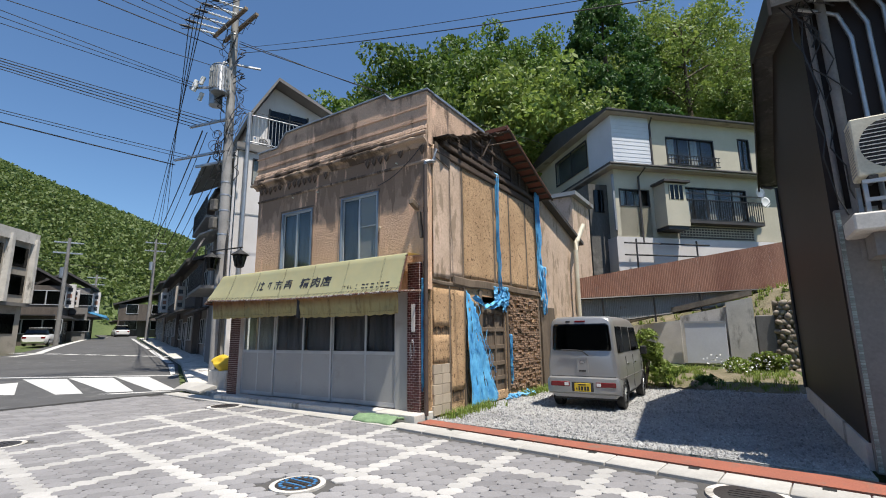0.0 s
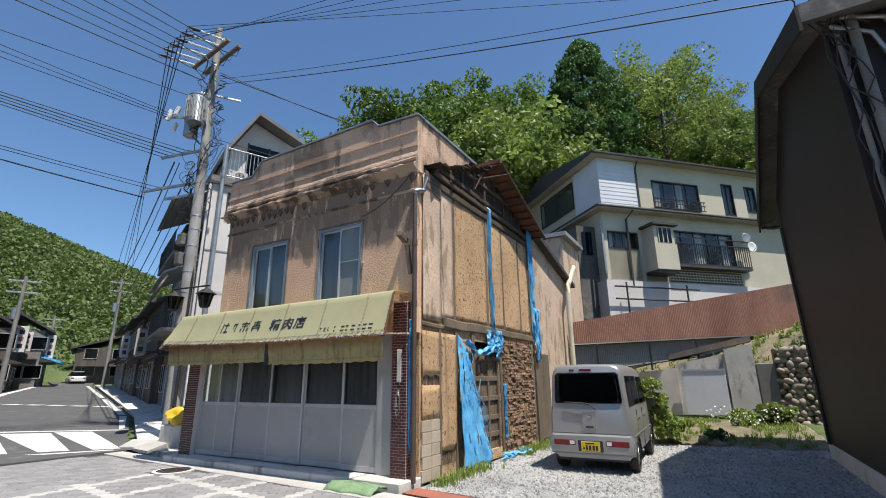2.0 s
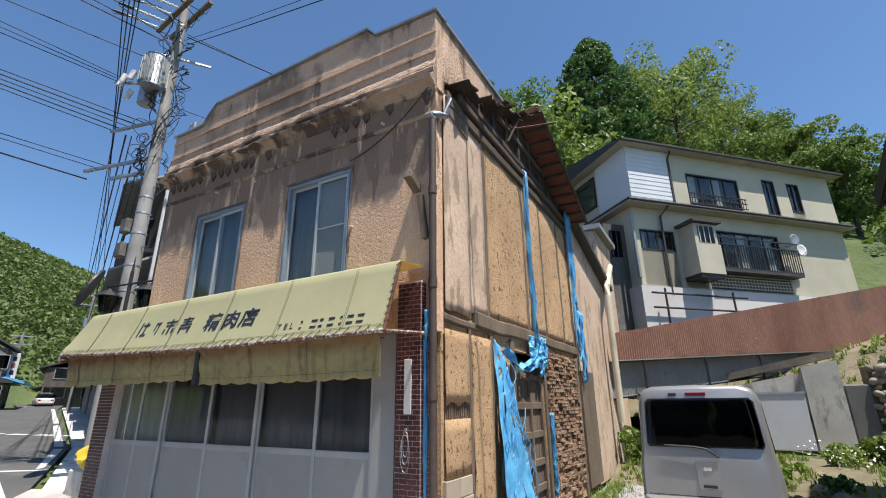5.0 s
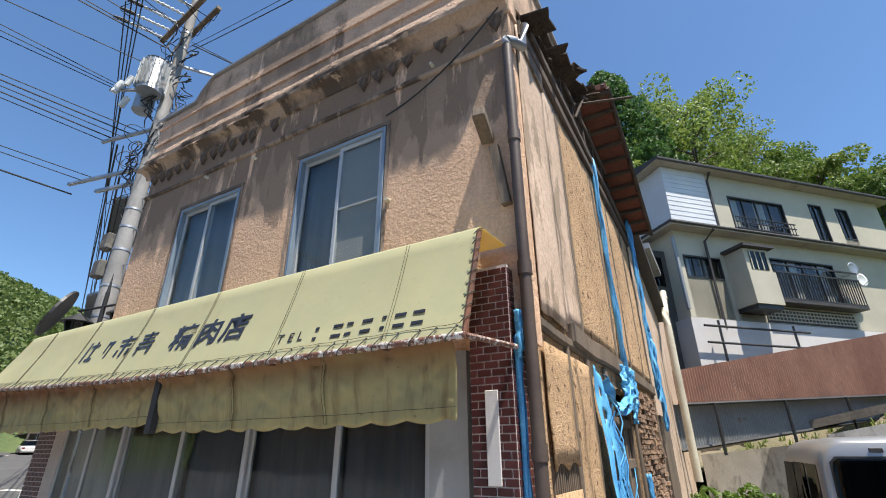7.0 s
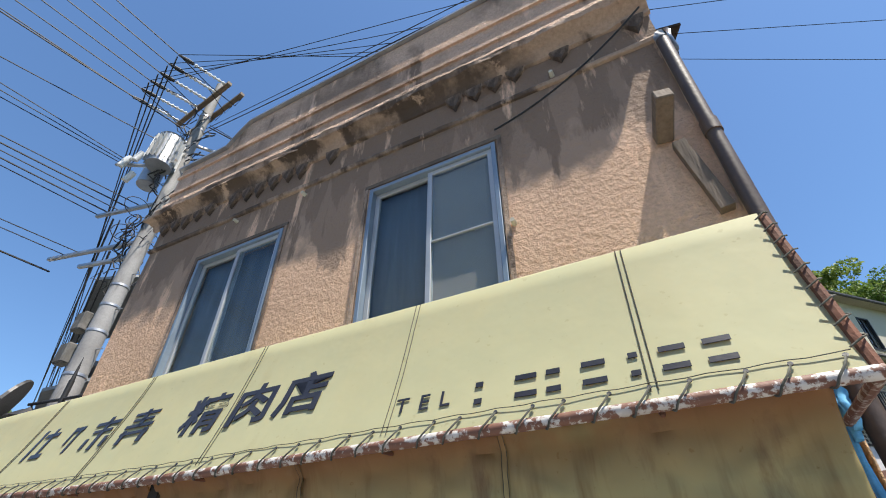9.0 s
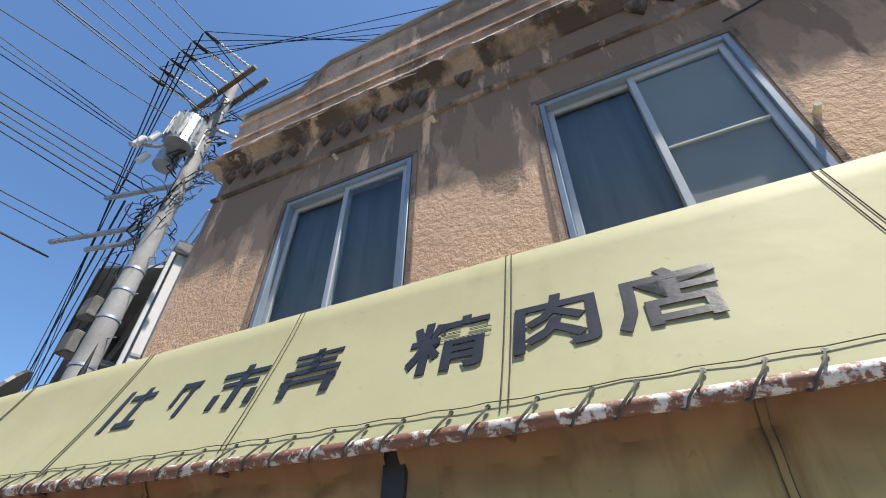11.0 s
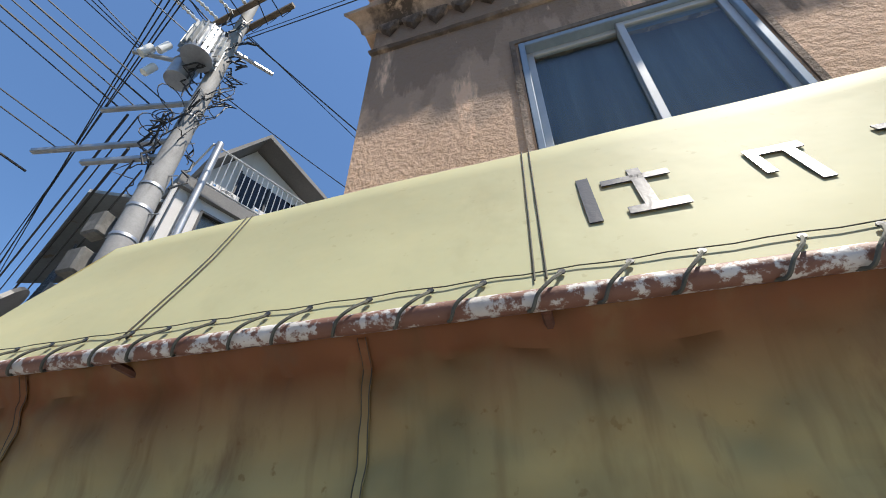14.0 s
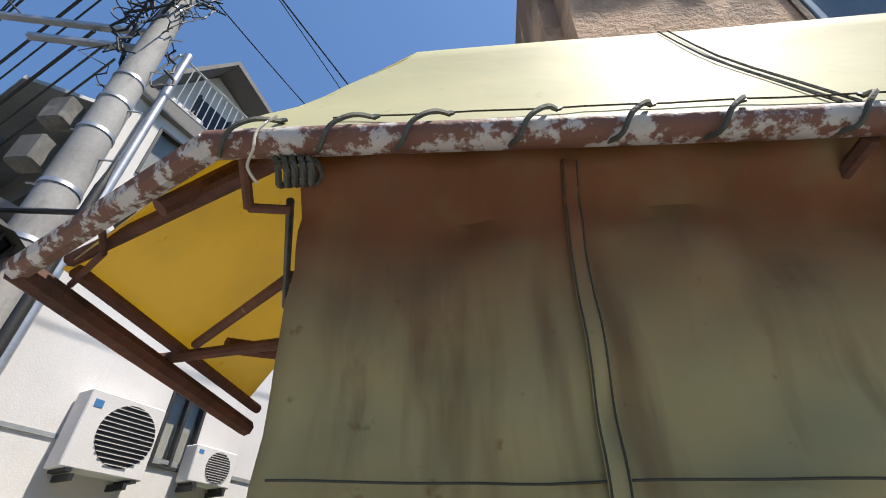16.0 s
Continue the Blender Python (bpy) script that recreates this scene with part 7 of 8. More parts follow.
wpart("dormer_wall", bm, M_WHITEWALL, "white gable wall behind the balcony")
bm = mesh()
prism(bm, [(0.50, 11.40), (1.69, 13.57), (4.6, 12.42), (4.6, 12.56), (1.69, 13.74), (0.42, 11.50)], "x", 0.83, 5.6)
wpart("dormer_roof", bm, M_GREYWALL, "grey gable roof with deep eaves")
bm = mesh()
box(bm, 1.5, 1.545, 1.5, 3.3, 9.9, 12.3)
wpart("dormer_window", bm, M_TINTED)
for v in (1.45, 2.4, 3.3):
    bm = mesh()
    box(bm, 1.47, 1.545, v, v + 0.06, 9.9, 12.35)
    wpart("dormer_frame", bm, M_DARKSTEEL)
for v, z, u in ((0.55, 9.75, 0.2), (1.7, 9.75, 0.2)):
    air_conditioner(WM @ pose(u, v + 0.75, z, 0, 0, -90), "white outdoor air conditioner on the balcony", "outdoor units", 0.75, 0.5, 0.28)
air_conditioner(WM @ pose(-0.40, 2.43, 3.22, 0, 0, -90), "white outdoor air conditioner on a wall bracket", "outdoor units", 1.10, 1.02, 0.36)
air_conditioner(WM @ pose(-0.36, 3.95, 3.36, 0, 0, -90), "white outdoor air conditioner further along the wall", "outdoor units", 0.80, 0.58, 0.3)
for v in (1.5, 2.2, 3.25, 3.8):
    bm = mesh()
    box(bm, -0.4, 0.0, v, v + 0.05, 3.13 if v < 3 else 3.28, 3.21 if v < 3 else 3.355)
    wpart("bracket", bm, M_DARKSTEEL)
bm = mesh()
prism(bm, [(-1.2, 5.6), (0.0, 6.3), (0.0, 6.38), (-1.2, 5.68)], "x", 0.4, 5.2)
for v in bm.verts:
    v.co = Vector((v.co.x, v.co.y, v.co.z))
wpart("street_canopy", bm, M_GREYSHEET, "ribbed grey canopy over the balcony")
bm = mesh()
prism(bm, [(-1.3, 8.5), (0.0, 9.2), (0.0, 9.28), (-1.3, 8.58)], "x", 0.4, 5.2)
wpart("street_canopy", bm, M_GREYSHEET)
for z in (3.5, 6.4):
    bm = mesh()
    box(bm, 0.4, 5.2, -1.0, 0.0, z, z + 0.12)
    wpart("street_balcony", bm, M_GREYWALL)
    for k in range(20):
        bm = mesh()
        box(bm, 0.45 + k * 0.24, 0.48 + k * 0.24, -1.0, -0.97, z + 0.12, z + 1.0)
        wpart("baluster", bm, M_DARKSTEEL)

# ---- street: rows of houses ----
def street_frame(u, v):
    p = STREET * u + ACROSS * v
    return Matrix(((STREET.x, ACROSS.x, 0, p.x), (STREET.y, ACROSS.y, 0, p.y), (0, 0, 1, street_z(p.x, p.y)), (0, 0, 0, 1)))




def town_house(u0, u1, v0, depth, h, wall, roofm, label, front, storeys=2, gable=True):
    """front: -1 when its face looks towards smaller v, +1 the other way."""
    m = street_frame(u0, v0)
    L_, D_ = u1 - u0, depth * (-front)
    ob = thing("town_house", m.translation, label, "house", "houses along the street")

    def tp(name, bm, mt, lab="", par=None):
        for v in bm.verts:
            v.co = m @ v.co
        return part(name, bm, mt, par or ob, lab)
    bm = mesh()
    box(bm, 0, L_, min(0, D_), max(0, D_), -0.3, h)
    tp("wall", bm, wall)
    bm = mesh()
    if gable:
        o = 0.7
        prism(bm, [(min(0, D_) - o, h - 0.2), (D_ / 2, h + 1.5), (max(0, D_) + o, h - 0.2), (max(0, D_) + o, h), (D_ / 2, h + 1.75), (min(0, D_) - o, h)], "x", -0.3, L_ + 0.3)
    else:
        box(bm, -0.15, L_ + 0.15, min(0, D_) - 0.15, max(0, D_) + 0.15, h, h + 0.2)
    tp("roof", bm, roofm)
    sh = h / storeys
    for s in range(storeys):
        n = max(2, int(L_ / 2.2))
        for k in range(n):
            a = L_ * (k + 0.2) / n
            b = L_ * (k + 0.85) / n
            z0, z1 = (0.1, 2.0) if s == 0 and k % 2 else (s * sh + 0.9, s * sh + sh - 0.6)
            bm = mesh()
            box(bm, a, b, -0.05 if front < 0 else -0.01, 0.01 if front < 0 else 0.05, z0, z1)
            w = tp("window", bm, M_TINTED)
            for x0, x1, c, d in ((a - 0.05, a, z0 - 0.05, z1 + 0.05), (b, b + 0.05, z0 - 0.05, z1 + 0.05), (a, b, z1, z1 + 0.05), (a, b, z0 - 0.05, z0), ((a + b) / 2 - 0.03, (a + b) / 2 + 0.03, z0, z1)):
                bm = mesh()
                box(bm, x0, x1, -0.08 if front < 0 else -0.01, 0.01 if front < 0 else 0.08, c, d)
                for v in bm.verts:
                    v.co = m @ v.co
                part("window_frame", bm, M_ALUFRAME, w)
    bm = mesh()
    y = -1.0 if front < 0 else 0.0
    prism(bm, [(y, sh - 0.35), (y + 1.0, sh - 0.05 if front < 0 else sh - 0.35), (y + 1.0, sh + 0.05 if front < 0 else sh - 0.25), (y, sh - 0.25 if front < 0 else sh + 0.05)], "x", 0.1, L_ - 0.1)
    tp("canopy", bm, roofm)
    lo_, hi_ = min(0, D_), max(0, D_)
    for s in range(storeys):
        for k in range(3):
            a = lo_ + (hi_ - lo_) * (k + 0.3) / 3
            b = a + 1.3
            z0 = s * sh + 0.9
            bm = mesh()
            box(bm, -0.03, 0.01, a, b, z0, z0 + 1.2)
            w = tp("window", bm, M_TINTED)
            for y0, y1, c, d in ((a - 0.06, a, z0 - 0.06, z0 + 1.26), (b, b + 0.06, z0 - 0.06, z0 + 1.26), (a, b, z0 + 1.2, z0 + 1.26), (a, b, z0 - 0.06, z0)):
                bm = mesh()
                box(bm, -0.07, 0.01, y0, y1, c, d)
                tp("window_frame", bm, M_ALUFRAME, "", w)
    bm = mesh()
    prism(bm, [(lo_ + 0.2, sh - 0.15), (hi_ - 0.2, sh - 0.15), (hi_ - 0.2, sh - 0.05), (lo_ + 0.2, sh - 0.05)], "x", -0.9, 0.0)
    tp("side_canopy", bm, roofm)
    bm = mesh()
    cyl(bm, (L_ - 0.2, -0.1 if front < 0 else 0.1, 0), (L_ - 0.2, -0.1 if front < 0 else 0.1, h - 0.2), 0.05, seg=6)
    tp("downpipe", bm, M_PIPE)
    return ob


# right-hand row
town_house(25.2, 32.0, 3.8, 9, 8.6, M_GREYWALL, M_ROOF, "tall grey house with barred balconies along the street", -1, 3)
town_house(32.3, 41.0, 3.4, 9, 5.8, M_WOODDARK, M_ROOF, "old dark timber house with deep eaves", -1)
town_house(41.4, 52.0, 3.2, 9, 5.6, M_WOODDARK, M_ROOF, "weathered dark timber town house", -1)
town_house(52.4, 64.0, 3.0, 9, 5.8, M_BEIGE, M_ROOF, "beige rendered town house with a dark roof", -1)
town_house(78.0, 92.0, -1.0, 9, 4.4, M_WOODDARK, M_ROOF, "dark gabled house closing the street", -1)
# left-hand row
town_house(52.0, 63.0, -9.6, 8, 5.5, M_WOODDARK, M_ROOF, "dark shop house with a blue awning", 1)
town_house(63.5, 74.0, -8.3, 8, 6.2, M_BEIGE, M_ROOF, "pale two-storey house further down the street", 1, gable=False)
town_house(75.0, 88.0, -6.0, 8, 6.0, M_WOODDARK, M_ROOF, "dark house at the bend of the street", 1)
town_house(44.5, 51.5, -9.9, 8, 5.2, M_GREYWALL, M_ROOF, "grey low house with a tiled roof", 1)
town_house(55.0, 63.0, -5.2, 4.2, 5.2, M_WOODDARK, M_ROOF, "old dark shop house with a tiled roof at the street bend", 1)
town_house(64.0, 73.5, -3.6, 4.4, 5.6, M_GREYWALL, M_ROOF, "grey town house with a tiled roof at the street bend", 1)
# blank upright signs over the street and a blue shop canopy
for u, v, z, w, h, mt in ((55.5, -4.6, 3.2, 0.8, 2.2, M_WHITEWALL), (61.0, -4.6, 3.4, 0.7, 1.8, M_WHITEWALL), (65.0, -3.0, 2.8, 0.7, 2.4, M_WHITEWALL), (46.0, -9.2, 2.8, 0.6, 1.3, M_BEIGE), (35.0, 2.8, 2.7, 0.6, 1.6, M_BEIGE), (49.0, 2.7, 2.8, 0.6, 1.8, M_WHITEWALL)):
    m = street_frame(u, v)
    sg = thing("shop_sign", m.translation + Vector((0, 0, z)), "upright white shop sign projecting over the street", "sign", "street signs")
    bm = mesh()
    box(bm, -0.08, 0.08, -w / 2, w / 2, z, z + h, m, bevel=0.02)
    part("panel", bm, mt, sg)
    for k in range(3):
        bm = mesh()
        box(bm, -0.09, -0.082, -w * 0.22, w * 0.22, z + h * (0.15 + 0.27 * k), z + h * (0.32 + 0.27 * k), m)
        part("bar", bm, M_RUSTSHEET if k == 1 else M_INK, sg)
    for k in (0.15, 0.85):
        bm = mesh()
        cyl(bm, m @ Vector((0, 0, z + h * k)), m @ Vector((0, -0.9 if v < 0 else 0.9, z + h * k)), 0.03, seg=6)
        part("bracket", bm, M_DARKSTEEL, sg)
m = street_frame(64.2, -3.55)
bc = thing("blue_canopy", m.translation + Vector((0, 0, 2.6)), "faded blue canopy over a shop front", "canopy")
bm = mesh()
prism(bm, [(0.0, 3.1), (1.7, 2.6), (1.7, 2.35), (0.0, 2.9)], "x", 0, 9)
for v in bm.verts:
    v.co = m @ v.co
part("sheet", bm, M_TARP, bc)
# pale concrete block with fins
blk = thing("concrete_block_building", (-41, 8, 0.8), "pale concrete building with tall white fins", "building")
BM0 = Matrix.Translation((-38.9, 10.35, 0.7)) @ pose(0, 0, 0, 0, 0, 41)


def bpart(name, bm, mt, label="", parent=None):
    for v in bm.verts:
        v.co = BM0 @ v.co
    return part(name, bm, mt, parent or blk, label)


bm = mesh()
box(bm, -14, 0, -12, 0, -0.5, 2.9)
bpart("lower_wall", bm, M_BEIGE)
bm = mesh()
box(bm, -14.2, 0.25, -12, 0.3, 2.9, 3.12)
bpart("ledge", bm, M_GREYWALL)
bm = mesh()
box(bm, -14, 0.1, -12, 0.15, 3.12, 6.95)
bpart("upper_wall", bm, M_BEIGE)
for k in range(6):
    bm = mesh()
    box(bm, 0.1, 0.45, -0.1 - k * 2.1, 0.15 - k * 2.1, 3.12, 7.25)
    bpart("fin", bm, M_CONCRETE)
    for z in (3.6, 5.35):
        bm = mesh()
        box(bm, 0.1, 0.14, -1.9 - k * 2.1, -0.3 - k * 2.1, z, z + 1.25)
        bpart("window", bm, M_TINTED)
    bm = mesh()
    box(bm, 0.0, 0.03, -1.7 - k * 2.1, -0.5 - k * 2.1, 1.2, 2.4)
    bpart("window", bm, M_TINTED)
bm = mesh()
box(bm, -14, 0.3, -12, 0.3, 6.95, 7.65)
bpart("parapet", bm, M_CONCRETE)


# cars down the street
def car_at(x, y, turn, label):
    car = thing("car", (0, 0, 0), label, "car", "parked cars")
    bm = mesh()

    def sec(w, z0, z1):
        return [(w - 0.06, z0), (w, z0 + 0.15), (w, z1 - 0.2), (w - 0.08, z1 - 0.03), (0, z1)]
    loft(bm, [(0, sec(0.70, 0.35, 0.75)), (0.15, sec(0.80, 0.22, 0.88)), (1.0, sec(0.83, 0.2, 0.98)), (3.2, sec(0.83, 0.2, 0.98)), (3.9, sec(0.80, 0.2, 0.82)), (4.2, sec(0.66, 0.3, 0.68))])
    part("body", bm, M_CARWHITE, car, "white paint", smooth=True)
    bm = mesh()
    loft(bm, [(0.25, [(0.72, 0.9), (0.66, 1.0), (0, 1.02)]), (0.8, [(0.76, 0.9), (0.60, 1.42), (0, 1.46)]), (2.3, [(0.76, 0.9), (0.60, 1.44), (0, 1.48)]), (3.2, [(0.74, 0.9), (0.66, 0.98), (0, 1.0)])])
    part("cabin_glass", bm, M_TINTED, car, smooth=True)
    bm = mesh()
    loft(bm, [(0.75, [(0.585, 1.43), (0.56, 1.465), (0, 1.475)]), (2.3, [(0.585, 1.45), (0.56, 1.49), (0, 1.50)])])
    part("roof", bm, M_CARWHITE, car, smooth=True)
    for s in (1, -1):
        for yy in (0.8, 3.3):
            wheel(car, s * 0.83, yy, 0.3, 0.3, 0.18, s)
        bm = mesh()
        box(bm, s * 0.45, s * 0.72, 4.08, 4.16, 0.55, 0.68)
        part("headlight", bm, M_CERAMIC, car)
        bm = mesh()
        box(bm, s * 0.45, s * 0.72, -0.01, 0.08, 0.6, 0.75)
        part("tail_lamp", bm, M_TAIL, car)
    car.matrix_basis = pose(x, y, street_z(x, y) + 0.01, 0, 0, turn)


car_at(-47.3, 13.6, 60, "white hatchback parked beside dark houses")
car_at(-69.0, 29.0, 75, "small white car parked at the street bend")


# ---- poles, wires ----
def cross_arm(parent, c, d, length, r=0.05, material=None):
    bm = mesh()
    d = Vector(d).normalized()
    q = d.to_track_quat("X", "Z").to_matrix().to_4x4()
    box(bm, -length / 2, length / 2, -r, r, -r, r, Matrix.Translation(c) @ q, bevel=0.008)
    part("cross_arm", bm, material or M_STEEL, parent)


def insulator(parent, p, d, length=0.7):
    """A string of ceramic discs from p along d."""
    d = Vector(d).normalized()
    p = Vector(p)
    bm = mesh()
    n = 7
    prof = []
    for i in range(n):
        prof += [(0.03, (i + 0.1) / n), (0.06, (i + 0.45) / n), (0.03, (i + 0.8) / n)]
    tube(bm, [p + d * (length * t) for _, t in prof], [r for r, _ in prof], 8)
    part("insulator", bm, M_CERAMIC, parent, smooth=True)
    bm = mesh()
    tube(bm, [p + d * length, p + d * (length + 0.15), p + d * (length + 0.42)], [0.05, 0.065, 0.03], 8)
    part("clamp_cover", bm, M_BLACK, parent, smooth=True)
    return p + d * (length + 0.42)


PX, PY = -16.28, 9.72


def lean(p):
    """The pole leans away from the square: where a point beside an upright shaft comes to stand."""
    z = p[2]
    return Vector((p[0] - 15.45 - 0.115 * (z - 7) - PX, p[1] + 9.33 + 0.05 * (z - 7) - PY, z))


upole = thing("utility_pole", (PX, PY, 0), "tall concrete utility pole crowded with cables and a transformer", "utility pole", "utility poles")
bm = mesh()
cyl(bm, (PX, PY, 0), (PX, PY, 15.6), 0.21, 0.125, 20)
part("shaft", bm, M_POLE, upole, "stained grey concrete shaft", smooth=True)
for k, z in enumerate((3.2, 4.4, 5.1, 6.0, 6.6, 7.1, 9.1, 12.9, 13.6)):
    bm = mesh()
    cyl(bm, (PX, PY, z), (PX, PY, z + 0.05), 0.215 - 0.0045 * z, seg=20)
    part("band", bm, M_STEEL, upole, smooth=True)
arm_d = Vector((-0.985, 0.11, 0)).normalized()
side_d = Vector((0.11, 0.985, 0)).normalized()
TOPC = Vector((PX, PY, 14.1))
tips = []
for s in (-1, 1):
    cross_arm(upole, TOPC + side_d * (0.22 * s), arm_d, 2.7, 0.065, M_TIMBER)
for k in range(6):
    p = TOPC + arm_d * (-1.2 + 0.47 * k)
    tips.append((insulator(upole, p - side_d * 0.28, -side_d + Vector((-0.05, 0, -0.22)), 0.95), p + side_d * 0.3))
    bm = mesh()
    a, b = tips[-1]
    tube(bm, [a, a + Vector((0.2, 0, -0.28)), (a + b) / 2 + Vector((0, 0, 0.22 if k % 2 else -0.4)), b + Vector((-0.2, 0, -0.28)), b], 0.014, 5)
    part("jumper", bm, M_CABLE, upole)
cross_arm(upole, (PX + 0.2, PY + 0.28, 12.25), (0.37, 0.54, 0), 1.4, 0.04)
# transformer can
tr = Vector((PX + 0.05, PY - 0.50, 10.65))
bm = mesh()
cyl(bm, tr, tr + Vector((0, 0, 1.15)), 0.30, seg=24)
cyl(bm, tr + Vector((0, 0, 1.15)), tr + Vector((0, 0, 1.27)), 0.32, 0.2, seg=24)
can = part("transformer", bm, M_STEEL, upole, "ribbed pale grey transformer can", smooth=True)
for k in range(20):
    a = 2 * math.pi * k / 20
    bm = mesh()
    c = tr + Vector((0.33 * math.cos(a), 0.33 * math.sin(a), 0.55))
    box(bm, -0.05, 0.05, -0.012, 0.012, -0.45, 0.5, Matrix.Translation(c) @ pose(0, 0, 0, 0, 0, math.degrees(a)))
    part("cooling_fin", bm, M_GREYSHEET, can)
small = Vector((PX - 0.48, PY - 0.32, 10.35))
bm = mesh()
cyl(bm, small, small + Vector((0, 0, 0.62)), 0.24, seg=20)
cyl(bm, small + Vector((0, 0, 0.62)), small + Vector((0, 0, 0.70)), 0.26, 0.15, seg=20)
part("small_transformer", bm, M_STEEL, upole, "smaller smooth grey can beside the transformer", smooth=True)
# cut-out switches on an arm
cross_arm(upole, (PX - 0.75, PY - 0.45, 11.2), (-1, -0.6, 0), 1.6, 0.04)
for k, (dx, dy, dz) in enumerate(((-1.35, -0.75, 11.42), (-1.15, -0.85, 11.15), (-1.25, -0.55, 10.9), (-0.95, -0.7, 11.45))):
    bm = mesh()
    cyl(bm, (PX + dx, PY + dy, dz - 0.16), (PX + dx + 0.1, PY + dy + 0.05, dz + 0.16), 0.085, seg=10)
    part("cutout_switch", bm, M_CERAMIC, upole, smooth=True)
for (ax, ay, az), ln in (((PX - 0.95, PY - 0.20, 9.79), 2.1), ((PX - 1.3, PY - 0.29, 8.45), 2.75), ((PX - 0.75, PY - 0.16, 8.0), 1.6)):
    cross_arm(upole, (ax, ay, az), (-1, -0.22, 0), ln, 0.045)
# low junction boxes and dish
for z, mt in ((6.3, M_SOOTY), (5.6, M_SOOTY)):
    bm = mesh()
    box(bm, PX - 0.55, PX - 0.25, PY - 0.25, PY - 0.03, z - 0.22, z + 0.2, bevel=0.03)
    part("junction_box", bm, mt, upole)
bm = mesh()
cyl(bm, (PX - 0.7, PY - 0.5, 4.5), (PX - 0.72, PY - 0.54, 4.52), 0.55, seg=24)
part("mirror_back", bm, M_DARKSTEEL, upole, "round dark back of a traffic mirror")
# tangle of cables hugging the shaft
rng = random.Random(21)
for k in range(46):
    bm = mesh()
    z0 = rng.uniform(6.6, 12.6)
    z1 = z0 + rng.uniform(0.3, 2.2)
    a0 = rng.uniform(0, 6.28)
    pts = []
    for i in range(10):
        t = i / 9
        r = rng.uniform(0.20, 0.34) + (0.22 * math.sin(t * 3.14) * rng.random())
        pts.append((PX + r * math.cos(a0 + t * rng.uniform(0.5, 2)), PY + r * math.sin(a0 + t * 1.5), z0 + (z1 - z0) * t))
    tube(bm, pts, rng.choice((0.010, 0.014, 0.02)), 5)
    part("cable_tangle", bm, M_CABLE, upole)
for k in range(14):
    bm = mesh()
    ang = rng.uniform(0, 6.28)
    c = Vector((PX - 0.1 + 0.3 * math.cos(ang), PY - 0.1 + 0.3 * math.sin(ang), rng.uniform(8.4, 9.6)))
    R = rng.uniform(0.12, 0.3)
    tube(bm, [c + Vector((R * math.cos(a) * math.cos(ang), R * math.cos(a) * math.sin(ang), R * math.sin(a))) for a in (6.28 * i / 14 for i in range(15))], 0.011, 4)
    part("cable_loop", bm, M_CABLE, upole)
for ang in range(0, 14):
    z = 5.2 + 0.45 * ang
    bm = mesh()
    d = 1 if ang % 2 else -1
    cyl(bm, (PX, PY, z), (PX + 0.32 * d, PY + 0.08 * d, z), 0.012, seg=5)
    part("step_bolt", bm, M_STEEL, upole)

for ob in upole.children_recursive:
    for v in ob.data.vertices:
        v.co = lean(v.co)
tips = [(lean(a), lean(b)) for a, b in tips]


def street_pole(x, y, h, label):
    z = street_z(x, y)
    ob = thing("utility_pole", (x, y, z), label, "utility pole", "utility poles")
    bm = mesh()
    cyl(bm, (x, y, z), (x, y, z + h), 0.19, 0.12, 12)
    part("shaft", bm, M_POLE, ob, smooth=True)
    for dz in (0.4, 1.3):
        cross_arm(ob, (x, y, z + h - dz), ACROSS, 2.0, 0.06)
    bm = mesh()
    cyl(bm, (x - 0.4, y, z + h - 3.4), (x - 0.4, y, z + h - 2.5), 0.3, seg=12)
    part("transformer", bm, M_STEEL, ob, smooth=True)
    return ob


street_pole(-54.0, 25.0, 11.0, "distant concrete utility pole beside the street")
street_pole(-47.75, 15.2, 9.0, "leaning brown utility pole by parked cars")
street_pole(-70.4, 25.8, 8.0, "far thin grey utility pole")


def span(a, b, drop, r, label="black overhead cable between poles", group="overhead cables"):
    if (Vector(a) - Vector((PX, PY, Vector(a).z))).length < 2.6 and Vector(a).z < 13:
        a = lean(a)
    ob = thing("overhead_cable", a, label, "cable", group)
    bm = mesh()
    tube(bm, sag(a, b, drop, 16), r, 5)
    part("cable", bm, M_CABLE, ob)


for k, (l, r) in enumerate(tips):
    d = Vector((-0.05 - 0.02 * k, -1.0, 0.01)).normalized()
    span(l, l + d * 48, 0.5, 0.016)
    if k < 5:
        span(l, (30 + 2 * k, 34.0 - 3 * k, 18.0), 0.4, 0.010)
    if k < 4:
        span(l + Vector((0, 0, -0.1)), (-54.0 + 0.3 * (k % 2), 25.0 - 0.9 + 0.5 * k, 12.3 - 0.3 * (k // 2)), 0.7, 0.018)
span((PX - 0.3, PY - 0.3, 12.9), (PX - 8, PY - 44, 13.4), 0.5, 0.02)
span((PX - 0.5, PY - 0.4, 12.1), (PX - 12, PY - 42, 12.6), 0.5, 0.014)
for k in range(2):
    span((PX + 0.25, PY + 0.05, 12.95 - 0.25 * k), (0.85, 7.25, 6.55 - 0.2 * k), 0.15, 0.012 if k else 0.008)
for k in range(5):
    a = Vector((PX - 1.95 + 0.32 * k, PY - 0.42 + 0.07 * k, 9.84))
    span(a, a + Vector((-0.06 - 0.02 * k, -1.0, 0.03)) * 46, 0.9, 0.018 if k % 2 else 0.013)
